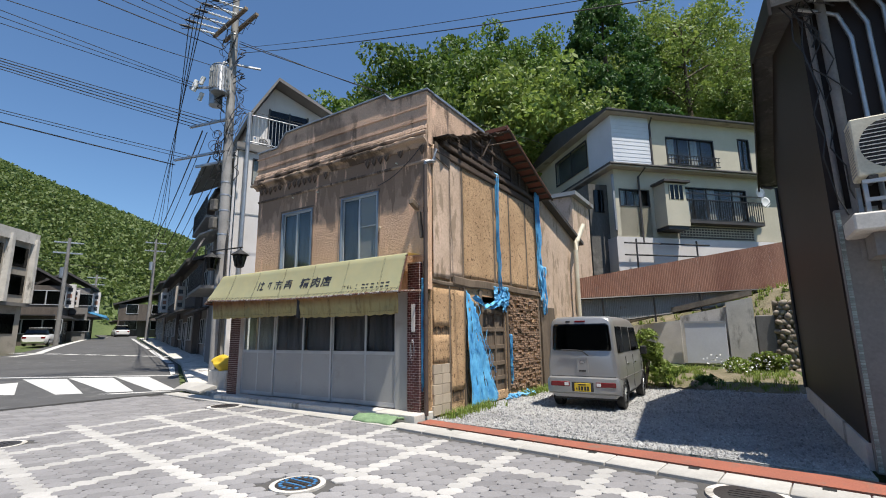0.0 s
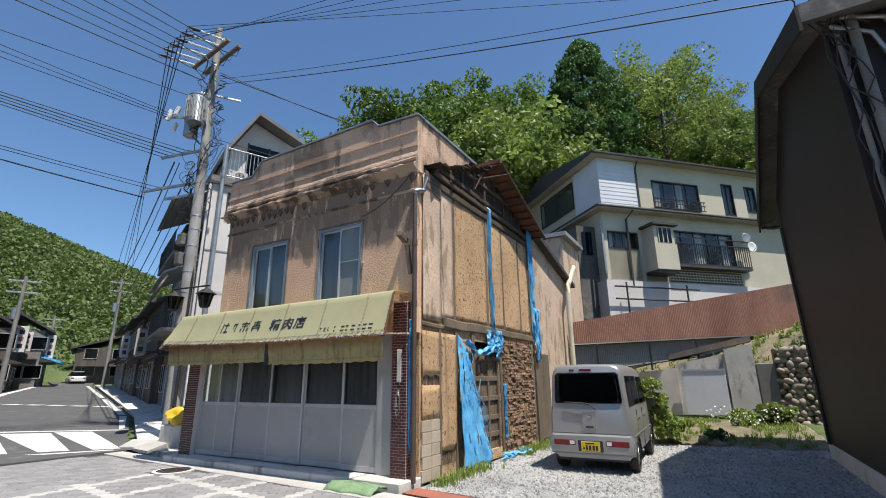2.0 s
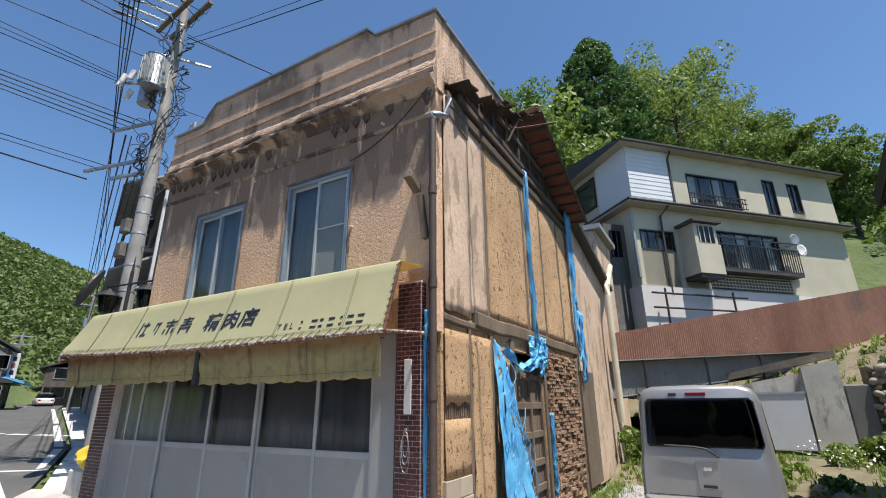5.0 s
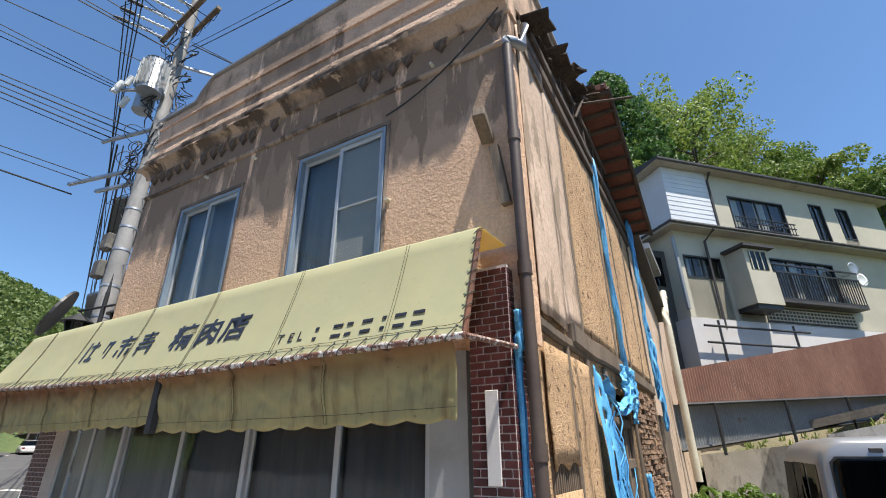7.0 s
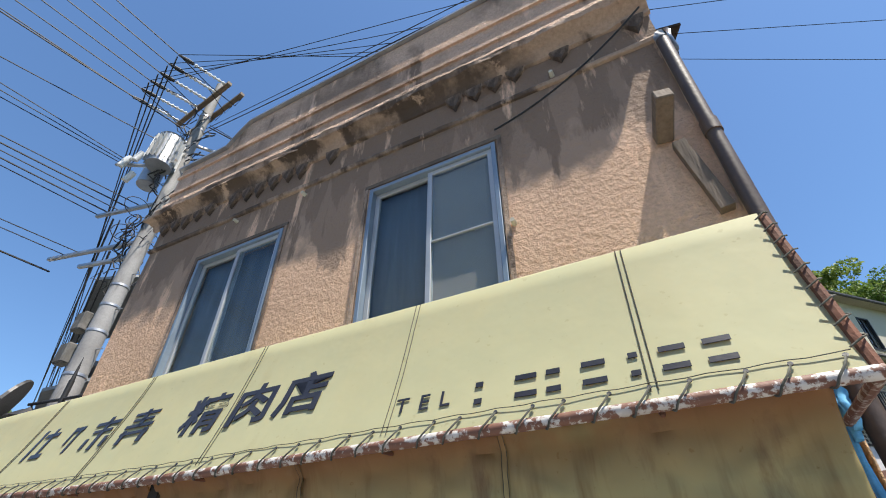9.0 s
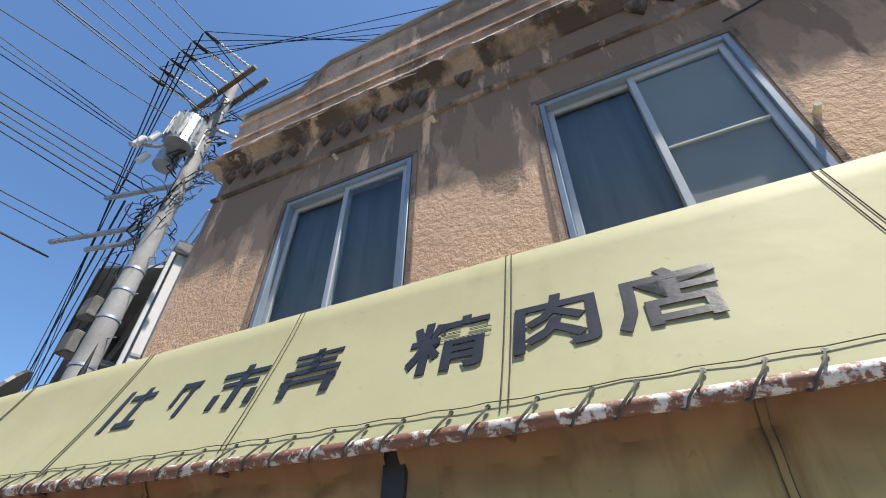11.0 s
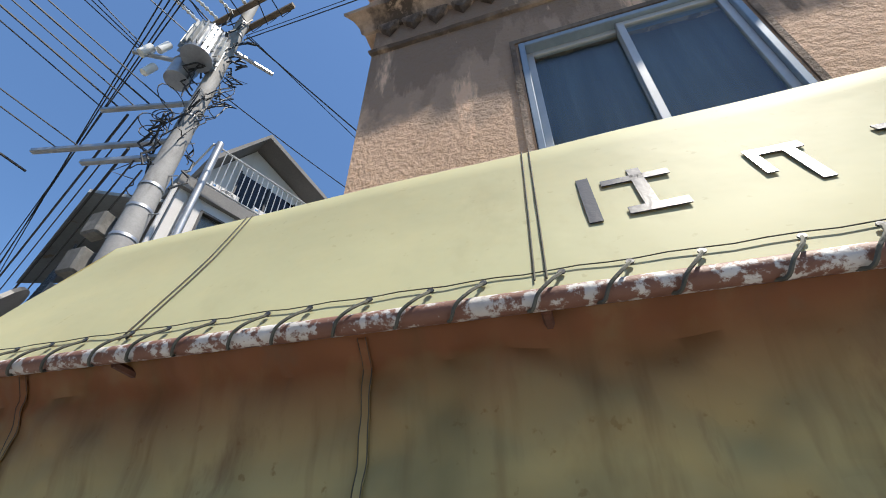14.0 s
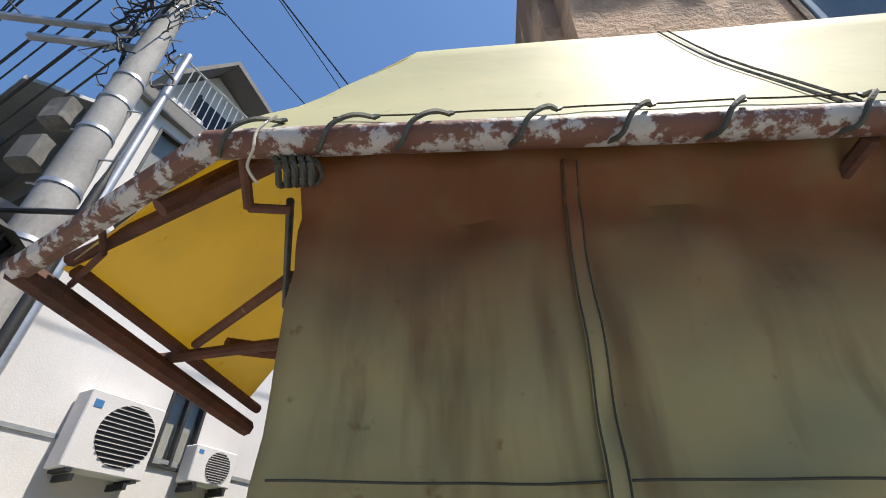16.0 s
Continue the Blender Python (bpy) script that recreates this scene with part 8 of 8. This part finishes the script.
for k in range(3):
    a = Vector((PX - 2.6 + 0.4 * k, PY - 0.57 + 0.09 * k, 8.5))
    span(a, a + Vector((-0.02 - 0.03 * k, -1.0, 0.03)) * 46, 0.9, 0.024 if k == 0 else 0.012)
for k in range(3):
    a = Vector((PX - 1.25, PY - 0.75, 11.4 - 0.1 * k))
    span(a, a + Vector((-0.10 - 0.04 * k, -1.0, 0.03)) * 46, 0.6, 0.012)
for k in range(5):
    z = (9.5, 9.4, 8.3, 7.9, 7.6)[k]
    a = Vector((PX - 1.3 + 0.25 * k, PY - 0.3 + 0.05 * k, z))
    span(a, (-54.0, 24.2 + 0.4 * k, 10.6 - 0.5 * k), 0.5 + 0.12 * k, 0.026 if k in (0, 2) else 0.016)
span((PX + 0.2, PY + 0.1, 13.4), (-8.0, 34.0, 14.0), 0.3, 0.012)
span((PX + 0.2, PY + 0.1, 13.3), (-5.5, 33.5, 13.0), 0.3, 0.02)
span((PX + 0.2, PY + 0.1, 10.3), (-13.5, 14.8, 10.4), 0.1, 0.012)
span((-30, -30, 10.4), (-62, 24, 9.5), 1.0, 0.02)
span((-30, -30, 12), (-66, 26, 10.5), 1.0, 0.014)

# ---- street lamp, planter, kerb blocks at the corner ----
LPX, LPY = -14.35, 8.85
lamp = thing("street_lamp", (LPX, LPY, 0), "black street lamp with two old-fashioned lanterns", "street lamp")
bm = mesh()
cyl(bm, (LPX, LPY, 0.05), (LPX, LPY, 4.75), 0.05, 0.04, 10)
cyl(bm, (LPX, LPY, 4.75), (LPX, LPY, 5.15), 0.035, 0.004, 8)
cyl(bm, (LPX, LPY, 0.05), (LPX, LPY, 0.7), 0.085, 0.07, 10)
part("pole", bm, M_BLACK, lamp, smooth=True)
bm = mesh()
cyl(bm, (LPX - 0.75, LPY - 0.1, 4.45), (LPX + 0.75, LPY + 0.1, 4.45), 0.025, seg=8)
part("crossbar", bm, M_BLACK, lamp)
for s in (-1, 1):
    c = Vector((LPX + 0.66 * s, LPY + 0.09 * s, 0))
    bm = mesh()
    cyl(bm, c + Vector((0, 0, 4.45)), c + Vector((0, 0, 4.36)), 0.012, seg=6)
    cyl(bm, c + Vector((0, 0, 4.20)), c + Vector((0, 0, 4.34)), 0.30, 0.10, 8)
    cyl(bm, c + Vector((0, 0, 4.34)), c + Vector((0, 0, 4.40)), 0.08, 0.02, 8)
    lan = part("lantern", bm, M_BLACK, lamp)
    bm = mesh()
    cyl(bm, c + Vector((0, 0, 3.78)), c + Vector((0, 0, 3.83)), 0.10, 0.14, 8)
    part("lantern_base", bm, M_BLACK, lan)
    bm = mesh()
    cyl(bm, c + Vector((0, 0, 3.83)), c + Vector((0, 0, 4.19)), 0.12, 0.205, 8)
    part("glass", bm, M_TINTED, lan)
    for k in range(8):
        a = 2 * math.pi * k / 8
        e = Vector((math.cos(a), math.sin(a), 0))
        bm = mesh()
        cyl(bm, c + e * 0.22 + Vector((0, 0, 4.2)), c + e * 0.13 + Vector((0, 0, 3.82)), 0.014, seg=4)
        part("bar", bm, M_BLACK, lan)
sign = thing("corner_sign", (-13.8, 8.2, 0.05), "yellow wrapped bundle on a concrete planter", "bundle")
bm = mesh()
bmesh.ops.create_icosphere(bm, subdivisions=3, radius=0.32)
for v in bm.verts:
    v.co = Vector((v.co.x * 1.15, v.co.y * 0.9, v.co.z * 0.75)) * (1 + 0.5 * noise.noise(v.co * 4)) + Vector((-13.15, 8.35, 0.78))
part("wrap", bm, M_YELLOW, sign, smooth=True)
planter = thing("concrete_planter", (-13.15, 8.35, 0.05), "small square concrete planter at the street corner", "planter")
bm = mesh()
box(bm, -13.6, -12.7, 8.1, 8.6, 0.05, 0.6, bevel=0.03)
part("trough", bm, M_CONCRETE, planter)
for k, (x, y, t) in enumerate(((-14.0, 7.9, 20), (-13.3, 7.75, -8))):
    kb = thing("kerb_block", (x, y, 0), "loose pale concrete kerb ramp block", "kerb", "corner kerb blocks")
    bm = mesh()
    m = pose(x, y, 0.02, 0, 0, t)
    vs = box(bm, -0.45, 0.45, -0.22, 0.22, 0.0, 0.2, m)
    for v in vs[4:6]:
        v.co.z -= 0.14
    part("block", bm, M_KERB, kb)


# ---- vegetation ----
def leaf_mesh(name, centres, size, material, flat=0.0, seed=0, aspect=1.6):
    """Small folded leaves at the centres, each turned its own way: two triangles a leaf."""
    rs = np.random.RandomState(seed)
    n = len(centres)
    c = np.asarray(centres, float)
    a = rs.normal(size=(n, 3))
    a[:, 2] *= 1 - flat
    a /= np.linalg.norm(a, axis=1)[:, None]
    b = np.cross(a, rs.normal(size=(n, 3)))
    b /= np.linalg.norm(b, axis=1)[:, None] + 1e-9
    nn = np.cross(a, b)
    s = size * rs.uniform(0.6, 1.3, n)[:, None]
    v = np.empty((n, 4, 3))
    v[:, 0] = c - a * s * aspect * 0.5
    v[:, 1] = c + b * s * 0.5 + nn * s * 0.15
    v[:, 2] = c + a * s * aspect * 0.5
    v[:, 3] = c - b * s * 0.5 + nn * s * 0.15
    f = np.arange(4 * n).reshape(n, 4)
    me = bpy.data.meshes.new(name)
    me.from_pydata(v.reshape(-1, 3).tolist(), [], f.tolist())
    me.materials.append(material)
    return me


def crown_points(rs, blobs, per):
    """Leaf places on the shells of many small uneven clumps."""
    out = []
    for (x, y, z, r) in blobs:
        d = rs.normal(size=(per, 3))
        d /= np.linalg.norm(d, axis=1)[:, None]
        rr = r * rs.uniform(0.55, 1.08, per) ** 0.6
        out.append(np.array([x, y, z]) + d * rr[:, None] * np.array([1, 1, 0.72]))
    return np.concatenate(out)


def broadleaf(seed, height, spread, material, leaf, per=70):
    rs = np.random.RandomState(seed)
    tree = thing("tree", (0, 0, 0), "leafy broadleaf tree in fresh spring green on the hillside", "tree", "hillside trees")
    bm = mesh()
    tube(bm, [(0, 0, -1.0), (0.1, 0.05, height * 0.2), (-0.1, 0.15, height * 0.45), (0.1, 0, height * 0.8)], [0.28, 0.22, 0.15, 0.04], 8)
    part("trunk", bm, M_BARK, tree, smooth=True)
    blobs = []
    for k in range(13):
        ang = k * 2.4 + rs.uniform(-0.4, 0.4)
        z = height * (0.34 + 0.62 * (k + 0.5) / 13)
        reach = spread * (0.5 + 0.55 * math.sin(math.pi * min(1, (k + 1.2) / 12.5))) * rs.uniform(0.7, 1.1)
        tip = Vector((reach * math.cos(ang), reach * math.sin(ang), z))
        base = Vector((0, 0, z - reach * 0.55))
        bm = mesh()
        mid = base.lerp(tip, 0.5) + Vector((0, 0, 0.25))
        tube(bm, [base, mid, tip], [0.09, 0.06, 0.02], 5)
        part("limb", bm, M_BARK, tree)
        for j in range(6):
            t = rs.uniform(0.45, 1.12)
            p = base.lerp(tip, t) + Vector(rs.normal(size=3) * 0.55)
            blobs.append((p.x, p.y, p.z, rs.uniform(0.45, 1.05) * spread / 3.2))
    crown = new("crown", leaf_mesh("crown", crown_points(rs, blobs, per), leaf, material, seed=seed))
    crown.parent = tree
    return tree


def conifer(seed, height, spread):
    rs = np.random.RandomState(seed)
    tree = thing("tree", (0, 0, 0), "tall dense dark green conifer on the hillside", "tree", "hillside trees")
    bm = mesh()
    tube(bm, [(0, 0, -1), (0, 0, height * 0.5), (0, 0, height)], [0.35, 0.22, 0.03], 8)
    part("trunk", bm, M_BARK, tree, smooth=True)
    blobs = []
    for k in range(95):
        t = (k + 0.5) / 95
        z = height * (0.12 + 0.88 * t)
        rad = spread * (1 - t) ** 0.62 * min(1, 0.35 + 3.2 * t) * rs.uniform(0.7, 1.05)
        for j in range(3):
            ang = rs.uniform(0, 6.28)
            blobs.append((rad * math.cos(ang), rad * math.sin(ang), z + rs.uniform(-0.3, 0.3), rs.uniform(0.45, 0.85)))
    crown = new("crown", leaf_mesh("crown", crown_points(rs, blobs, 110), 0.19, M_LEAF_DARK, seed=seed))
    crown.parent = tree
    return tree


KINDS = [broadleaf(1, 13, 4.6, M_LEAF, 0.20, 150), broadleaf(2, 11, 4.2, M_LEAF, 0.19, 150), broadleaf(3, 14, 4.4, M_LEAF_YELLOW, 0.18, 95), broadleaf(4, 9, 4.4, M_LEAF_YELLOW, 0.21, 150), broadleaf(5, 12, 4.8, M_LEAF, 0.20, 120)]
HOME = [(-22, 47, 0), (-33, 40, 0), (4, 66, 0), (-12, 33, 0), (-2, 58, 0)]
conifer_tree = conifer(9, 18.5, 6.0)


def stand_at(ob, x, y, turn, s):
    ob.scale = (s, s, s)
    ob.location = (x, y, hill_height(x, y) - 0.3)
    ob.rotation_euler = (0, 0, turn)


stand_at(conifer_tree, -7.4, 36.6, 0.3, 0.96)
for k, (ob, h) in enumerate(zip(KINDS, HOME)):
    stand_at(ob, h[0], h[1], k * 1.1, 1.0)
rng = random.Random(31)
spots = [(x, y) for x, y, _ in HOME] + [(-7.4, 36.6)]
for x, y, k, s in ((-31.0, 32.5, 0, 1.45), (-27.5, 31.5, 4, 1.5), (-30.0, 38.4, 1, 1.75), (-25.6, 35.8, 0, 1.6), (-24.4, 39.0, 4, 1.5), (-19.6, 37.2, 1, 1.4), (-18.4, 42.2, 0, 1.2), (-15.7, 45.4, 4, 1.2),
                   (-15.3, 30.3, 3, 1.35), (-12.1, 30.7, 3, 1.3), (-10.0, 31.4, 3, 1.15), (-1.6, 49.6, 2, 1.0), (1.2, 47.0, 2, 0.72), (3.0, 45.0, 4, 0.66), (5.0, 42.5, 3, 0.85)):
    spots.append((x, y))
    stand_at(copy_thing(KINDS[k], Matrix.Identity(4)), x, y, 1.7 * k + x, s)
for ring, count in ((9, 26), (16, 26), (25, 26), (36, 24), (50, 20), (66, 14)):
    for k in range(count):
        x = -62 + 100 * (k + rng.uniform(0.1, 0.9)) / count
        y = (24 + 0.10 * x if x > -20 else 22 - 0.47 * (x + 20)) + ring + rng.uniform(-3, 3)
        if any((x - a) ** 2 + (y - b) ** 2 < 13 for a, b in spots) or (-8 < x < 9 and y < 36) :
            continue
        spots.append((x, y))
        src = KINDS[rng.randrange(5)]
        s = rng.uniform(0.75, 1.15) * (0.72 if x > -1 else 1.0)
        c = copy_thing(src, Matrix.Identity(4))
        stand_at(c, x, y, rng.uniform(0, 6.28), s)

# far wooded mountain down the street: joined leaf clumps
rs = np.random.RandomState(77)
pts = []
while len(pts) < 17000:
    x, y = rs.uniform(-330, -58), rs.uniform(-120, 175)
    h = hill_height(x, y)
    if h < 0.6:
        continue
    pts.append((x, y, h + street_z(x, y)))
pts = np.array(pts)
per = 30
cl = np.repeat(pts, per, axis=0)
d = rs.normal(size=cl.shape)
d /= np.linalg.norm(d, axis=1)[:, None]
cl = cl + d * np.array([2.3, 2.3, 2.0]) * rs.uniform(0.7, 1.2, (len(cl), 1)) + np.array([0, 0, 1.8])
tagged(new("far_woods", leaf_mesh("far_woods", cl, 0.75, M_FOREST, seed=5, aspect=1.2)), "dense green woods covering the far mountain", "woods", kind="stuff")
# undergrowth on the near slope
pts = []
while len(pts) < 2600:
    x, y = rs.uniform(-75, 40), rs.uniform(26, 90)
    h = hill_height(x, y)
    if h < 1.0 or (-9 < x < 6 and y < 34):
        continue
    pts.append((x, y, h))
pts = np.repeat(np.array(pts), 12, axis=0)
pts = pts + rs.normal(size=pts.shape) * np.array([0.9, 0.9, 0.5]) + np.array([0, 0, 0.7])
tagged(new("undergrowth", leaf_mesh("undergrowth", pts, 0.45, M_LEAF, seed=6)), "low green undergrowth on the wooded slope", "undergrowth", kind="stuff")


def blades(name, places, height, label, material=M_GRASS, seed=1, width=0.012):
    """Grass: bent blades of two quads each, one object."""
    rs_ = np.random.RandomState(seed)
    verts, faces = [], []
    for x, y, z in places:
        for _ in range(7):
            a = rs_.uniform(0, 6.28)
            h = height * rs_.uniform(0.4, 1.2)
            lean = rs_.uniform(0.1, 0.7) * h
            bx, by = x + rs_.normal() * 0.04, y + rs_.normal() * 0.04
            dx, dy = math.cos(a), math.sin(a)
            w = width
            i = len(verts)
            verts += [(bx - dy * w, by + dx * w, z), (bx + dy * w, by - dx * w, z), (bx + dx * lean * 0.35 - dy * w * 0.8, by + dy * lean * 0.35 + dx * w * 0.8, z + h * 0.6), (bx + dx * lean * 0.35 + dy * w * 0.8, by + dy * lean * 0.35 - dx * w * 0.8, z + h * 0.6), (bx + dx * lean, by + dy * lean, z + h)]
            faces += [(i, i + 1, i + 3, i + 2), (i + 2, i + 3, i + 4)]
    me = bpy.data.meshes.new(name)
    me.from_pydata(verts, [], faces)
    me.materials.append(material)
    return tagged(new(name, me), label, "grass", kind="stuff")


bm = mesh()
n = 28
g = [[bm.verts.new((-5.1 + 6.3 * i / n, 14.6 + 5.4 * j / n, 0.0 + 0.06 * min(j, 8) / 2 + 0.10 * noise.noise((i * 0.35, j * 0.35, 1)))) for j in range(n + 1)] for i in range(n + 1)]
for i in range(n):
    for j in range(n):
        bm.faces.new((g[i][j], g[i + 1][j], g[i + 1][j + 1], g[i][j + 1]))
solid("weedy_ground", bm, M_EARTH, "weedy earth behind the parking lot", "ground", kind="structure", smooth=True)
pl = [(rs.uniform(-5, 1.0), rs.uniform(14.7, 19.7), 0.05 + 0.03 * min(8, 0)) for _ in range(900)]
pl = [(x, y, 0.02 + 0.24 * min(1, (y - 14.6) / 1.6)) for x, y, z in pl if noise.noise((x * 0.7, y * 0.7, 4)) > -0.25]
blades("weeds", pl, 0.13, "ragged green weeds behind the parking lot", seed=2)
pl = [(-4.95 + abs(rs.normal()) * 0.12, rs.uniform(7.6, 9.6), 0.01) for _ in range(90)] + [(-4.95 + abs(rs.normal()) * 0.15, rs.uniform(11.3, 14.6), 0.01) for _ in range(160)]
blades("wall_grass", pl, 0.16, "thin dry grass along the foot of the shop wall", seed=3, width=0.007)
pl = [(rs.uniform(-4.5, 3.5), rs.uniform(20.8, 24), 0) for _ in range(240)]
pl = [(x, y, min(3.6, 1.7 + 0.17 * (x + 5)) * (0.75 + 0.25 * min(1, (y - 20.6) / 1.5)) + 0.20 * (y - 20.6) * (1 if x > -1 else 0.6)) for x, y, z in pl]
blades("slope_grass", pl, 0.22, "long grass on the slope above the stone wall", seed=4, width=0.018)


def shrub(x, y, z, r, h, material, label, leaf=0.07, n=2600, seed=1):
    ob = thing("shrub", (x, y, z), label, "shrub", "shrubs by the lot")
    rs_ = np.random.RandomState(seed)
    tips_ = []
    for k in range(9):
        a = k * 2.4
        tip = Vector((x + r * 0.7 * math.cos(a) * rs_.uniform(0.4, 1), y + r * 0.7 * math.sin(a) * rs_.uniform(0.4, 1), z + h * rs_.uniform(0.6, 0.95)))
        bm = mesh()
        tube(bm, [(x, y, z - 0.1), Vector((x, y, z)).lerp(tip, 0.5) + Vector((0, 0, 0.1)), tip], [0.025, 0.015, 0.005], 5)
        tips_.append(tip)
        part("stem", bm, M_BARK, ob)
    blobs = [(t.x + rs_.normal() * r * 0.3, t.y + rs_.normal() * r * 0.3, t.z * rs_.uniform(0.45, 1.0) + z * 0, r * rs_.uniform(0.22, 0.42)) for t in tips_ for _ in range(4)]
    lv = new("foliage", leaf_mesh("foliage", crown_points(rs_, blobs, n // len(blobs)), leaf, material, seed=seed))
    lv.parent = ob
    lv.matrix_parent_inverse = ob.matrix_basis.inverted()
    return ob


shrub(-2.55, 14.4, 0.1, 0.5, 1.75, M_GRASS, "bushy bright green shrub behind the parked van", 0.07, 3200, 1)
shrub(-2.1, 14.8, 0.1, 0.35, 0.7, M_GRASS, "low green shrub at the edge of the gravel", 0.08, 1500, 2)
shrub(-0.3, 18.3, 0.2, 0.4, 0.5, M_GRASS, "leafy weed clump in the rough ground", 0.09, 1400, 3)
shrub(0.55, 18.6, 0.2, 0.4, 0.7, M_GRASS, "leafy weed clump beside the stones", 0.10, 1400, 4)
shrub(2.3, 21.5, 2.6, 0.9, 0.9, M_GRASS, "yellow-green bush above the stone wall", 0.10, 1800, 5)
shrub(-4.4, 17.2, 0.1, 0.7, 1.0, M_LEAF, "dark green creeper by the annex", 0.09, 1800, 6)
shrub(-1.1, 14.9, 0.1, 0.25, 0.3, M_LEAF_DARK, "dark low tuft at the end of the gravel", 0.06, 700, 7)
shrub(-17.6, 11.3, 0.2, 0.5, 0.8, M_LEAF, "potted green plants by the street houses", 0.08, 1000, 8)
fl = crown_points(rs, [(-1.0 + 0.24 * k, 17.5 + 0.2 * math.sin(k * 2), 0.55 + 0.1 * math.cos(k), 0.3) for k in range(8)], 14)
tagged(new("white_flowers", leaf_mesh("white_flowers", fl, 0.06, M_FLOWER, seed=8, aspect=1.0)), "scattered small white flowers in the weeds", "flowers", kind="stuff")

# ---- gravel: loose stones ----
rs = np.random.RandomState(5)
n = 9000
gx, gy = rs.uniform(-5.05, 1.0, n), 7.05 + 8.3 * rs.uniform(0, 1, n) ** 1.3
keep = gy > 7.48 - 0.11 * (gx + 5.1) * (gx + 5.1 > 0)
gx, gy = gx[keep], gy[keep]
base = np.array([[1, 0, 0], [-0.5, 0.87, 0], [-0.5, -0.87, 0], [0.1, 0.1, 0.9], [0, 0, -0.6]])
fc = np.array([[0, 1, 3], [1, 2, 3], [2, 0, 3], [1, 0, 4], [2, 1, 4], [0, 2, 4]])
ang = rs.uniform(0, 6.28, len(gx))
sz = rs.uniform(0.012, 0.034, len(gx))
ca, sa = np.cos(ang)[:, None], np.sin(ang)[:, None]
jit = base[None] * (1 + 0.5 * rs.normal(size=(len(gx), 5, 1)) * 0.5)
vx = (jit[:, :, 0] * ca - jit[:, :, 1] * sa) * sz[:, None] + gx[:, None]
vy = (jit[:, :, 0] * sa + jit[:, :, 1] * ca) * sz[:, None] + gy[:, None]
vz = jit[:, :, 2] * sz[:, None] + 0.014
vv = np.stack([vx, vy, vz], 2).reshape(-1, 3)
ff = (fc[None] + 5 * np.arange(len(gx))[:, None, None]).reshape(-1, 3)
me = bpy.data.meshes.new("gravel_stones")
me.from_pydata(vv.tolist(), [], ff.tolist())
me.materials.append(M_GRAVEL)
tagged(new("gravel_stones", me), "loose crushed pale stones on the parking lot", "gravel", kind="stuff")

# ---- paving blocks ----
p_w, p_q, alpha = 0.268, 0.160, radians(43)
e1, e2 = Vector((math.cos(alpha), math.sin(alpha), 0)), Vector((-math.sin(alpha), math.cos(alpha), 0))
HALF = [(-0.5 * p_w * 1.18, 0.0), (-0.5 * p_w * 0.72, -0.60 * p_q), (0.5 * p_w * 0.72, -0.60 * p_q), (0.5 * p_w * 1.18, 0.0), (0.5 * p_w * 0.72, 0.60 * p_q), (-0.5 * p_w * 0.72, 0.60 * p_q)]
HEX = [(u * 0.94, v * 0.99) for u, v in HALF]


def paver_geometry(verts, faces, x, y, z):
    i = len(verts)
    for sc, zz in ((0.985, -0.05), (0.985, -0.007), (0.945, 0.0)):
        verts += [(x + (e1.x * u + e2.x * v) * sc, y + (e1.y * u + e2.y * v) * sc, z + zz) for u, v in HEX]
    for lo in (0, 6):
        for k in range(6):
            faces.append((i + lo + k, i + lo + (k + 1) % 6, i + lo + 6 + (k + 1) % 6, i + lo + 6 + k))
    faces.append(tuple(i + 12 + k for k in range(6)))


def paver_mesh(material):
    v, f = [], []
    paver_geometry(v, f, 0, 0, 0)
    me_ = bpy.data.meshes.new("paver")
    me_.from_pydata(v, [], f)
    me_.materials.append(material)
    return me_


P_GREY, P_WHITE = paver_mesh(M_PAVER), paver_mesh(M_PAVER_W)
paving = thing("paved_square", (-6, 3, 0), "grey interlocking paving blocks with a white diamond lattice", "pavement", kind="structure")
rest = {0: ([], []), 1: ([], [])}
cells = []
for r in range(-140, 140):
    for c in range(-90, 90):
        u, v = (c + 0.5 * (r % 2)) * p_w, r * p_q
        x, y = e1.x * u + e2.x * v, e1.y * u + e2.y * v
        top = 6.42 - 0.128 * (x + 5.15) if x > -5.15 else 6.62 + 0.03 * (-x - 5.15)
        if not (-14.6 < x < 6 and -2.5 < y < top) or (x < -13.6 and y > 6.5):
            continue
        if any((x - a) ** 2 + (y - b) ** 2 < q * q for a, b, q in ((-4.22, 3.62, 0.36), (-10.2, 6.55, 0.44), (-9.6, 2.55, 0.38), (-0.15, 5.6, 0.44))):
            continue
        ia, ib = (2 * c + (r % 2) + r) // 2, (2 * c + (r % 2) - r) // 2
        white_one = (ia % 6 == 0 or ib % 6 == 0) and x > -10.9 + 0.1 * y
        cells.append((abs(x + 4.6) + 1.3 * abs(y - 3.9), x, y, int(white_one)))
cells.sort()
rng = random.Random(9)
for k, (_, x, y, w) in enumerate(cells):
    z = 0.004 + rng.uniform(-0.003, 0.003)
    if k < 290:
        piece("paver", P_WHITE if w else P_GREY, pose(x, y, z, rng.uniform(-0.5, 0.5), rng.uniform(-0.5, 0.5), 0), paving)
    else:
        paver_geometry(*rest[w], x, y, z)
for w, (v, f) in rest.items():
    me = bpy.data.meshes.new("paver_field")
    me.from_pydata(v, [], f)
    me.materials.append(M_PAVER_W if w else M_PAVER)
    ob = new("paver_field", me)
    ob.parent = paving
    ob.matrix_parent_inverse = paving.matrix_basis.inverted()
    tagged(ob, kind="stuff")
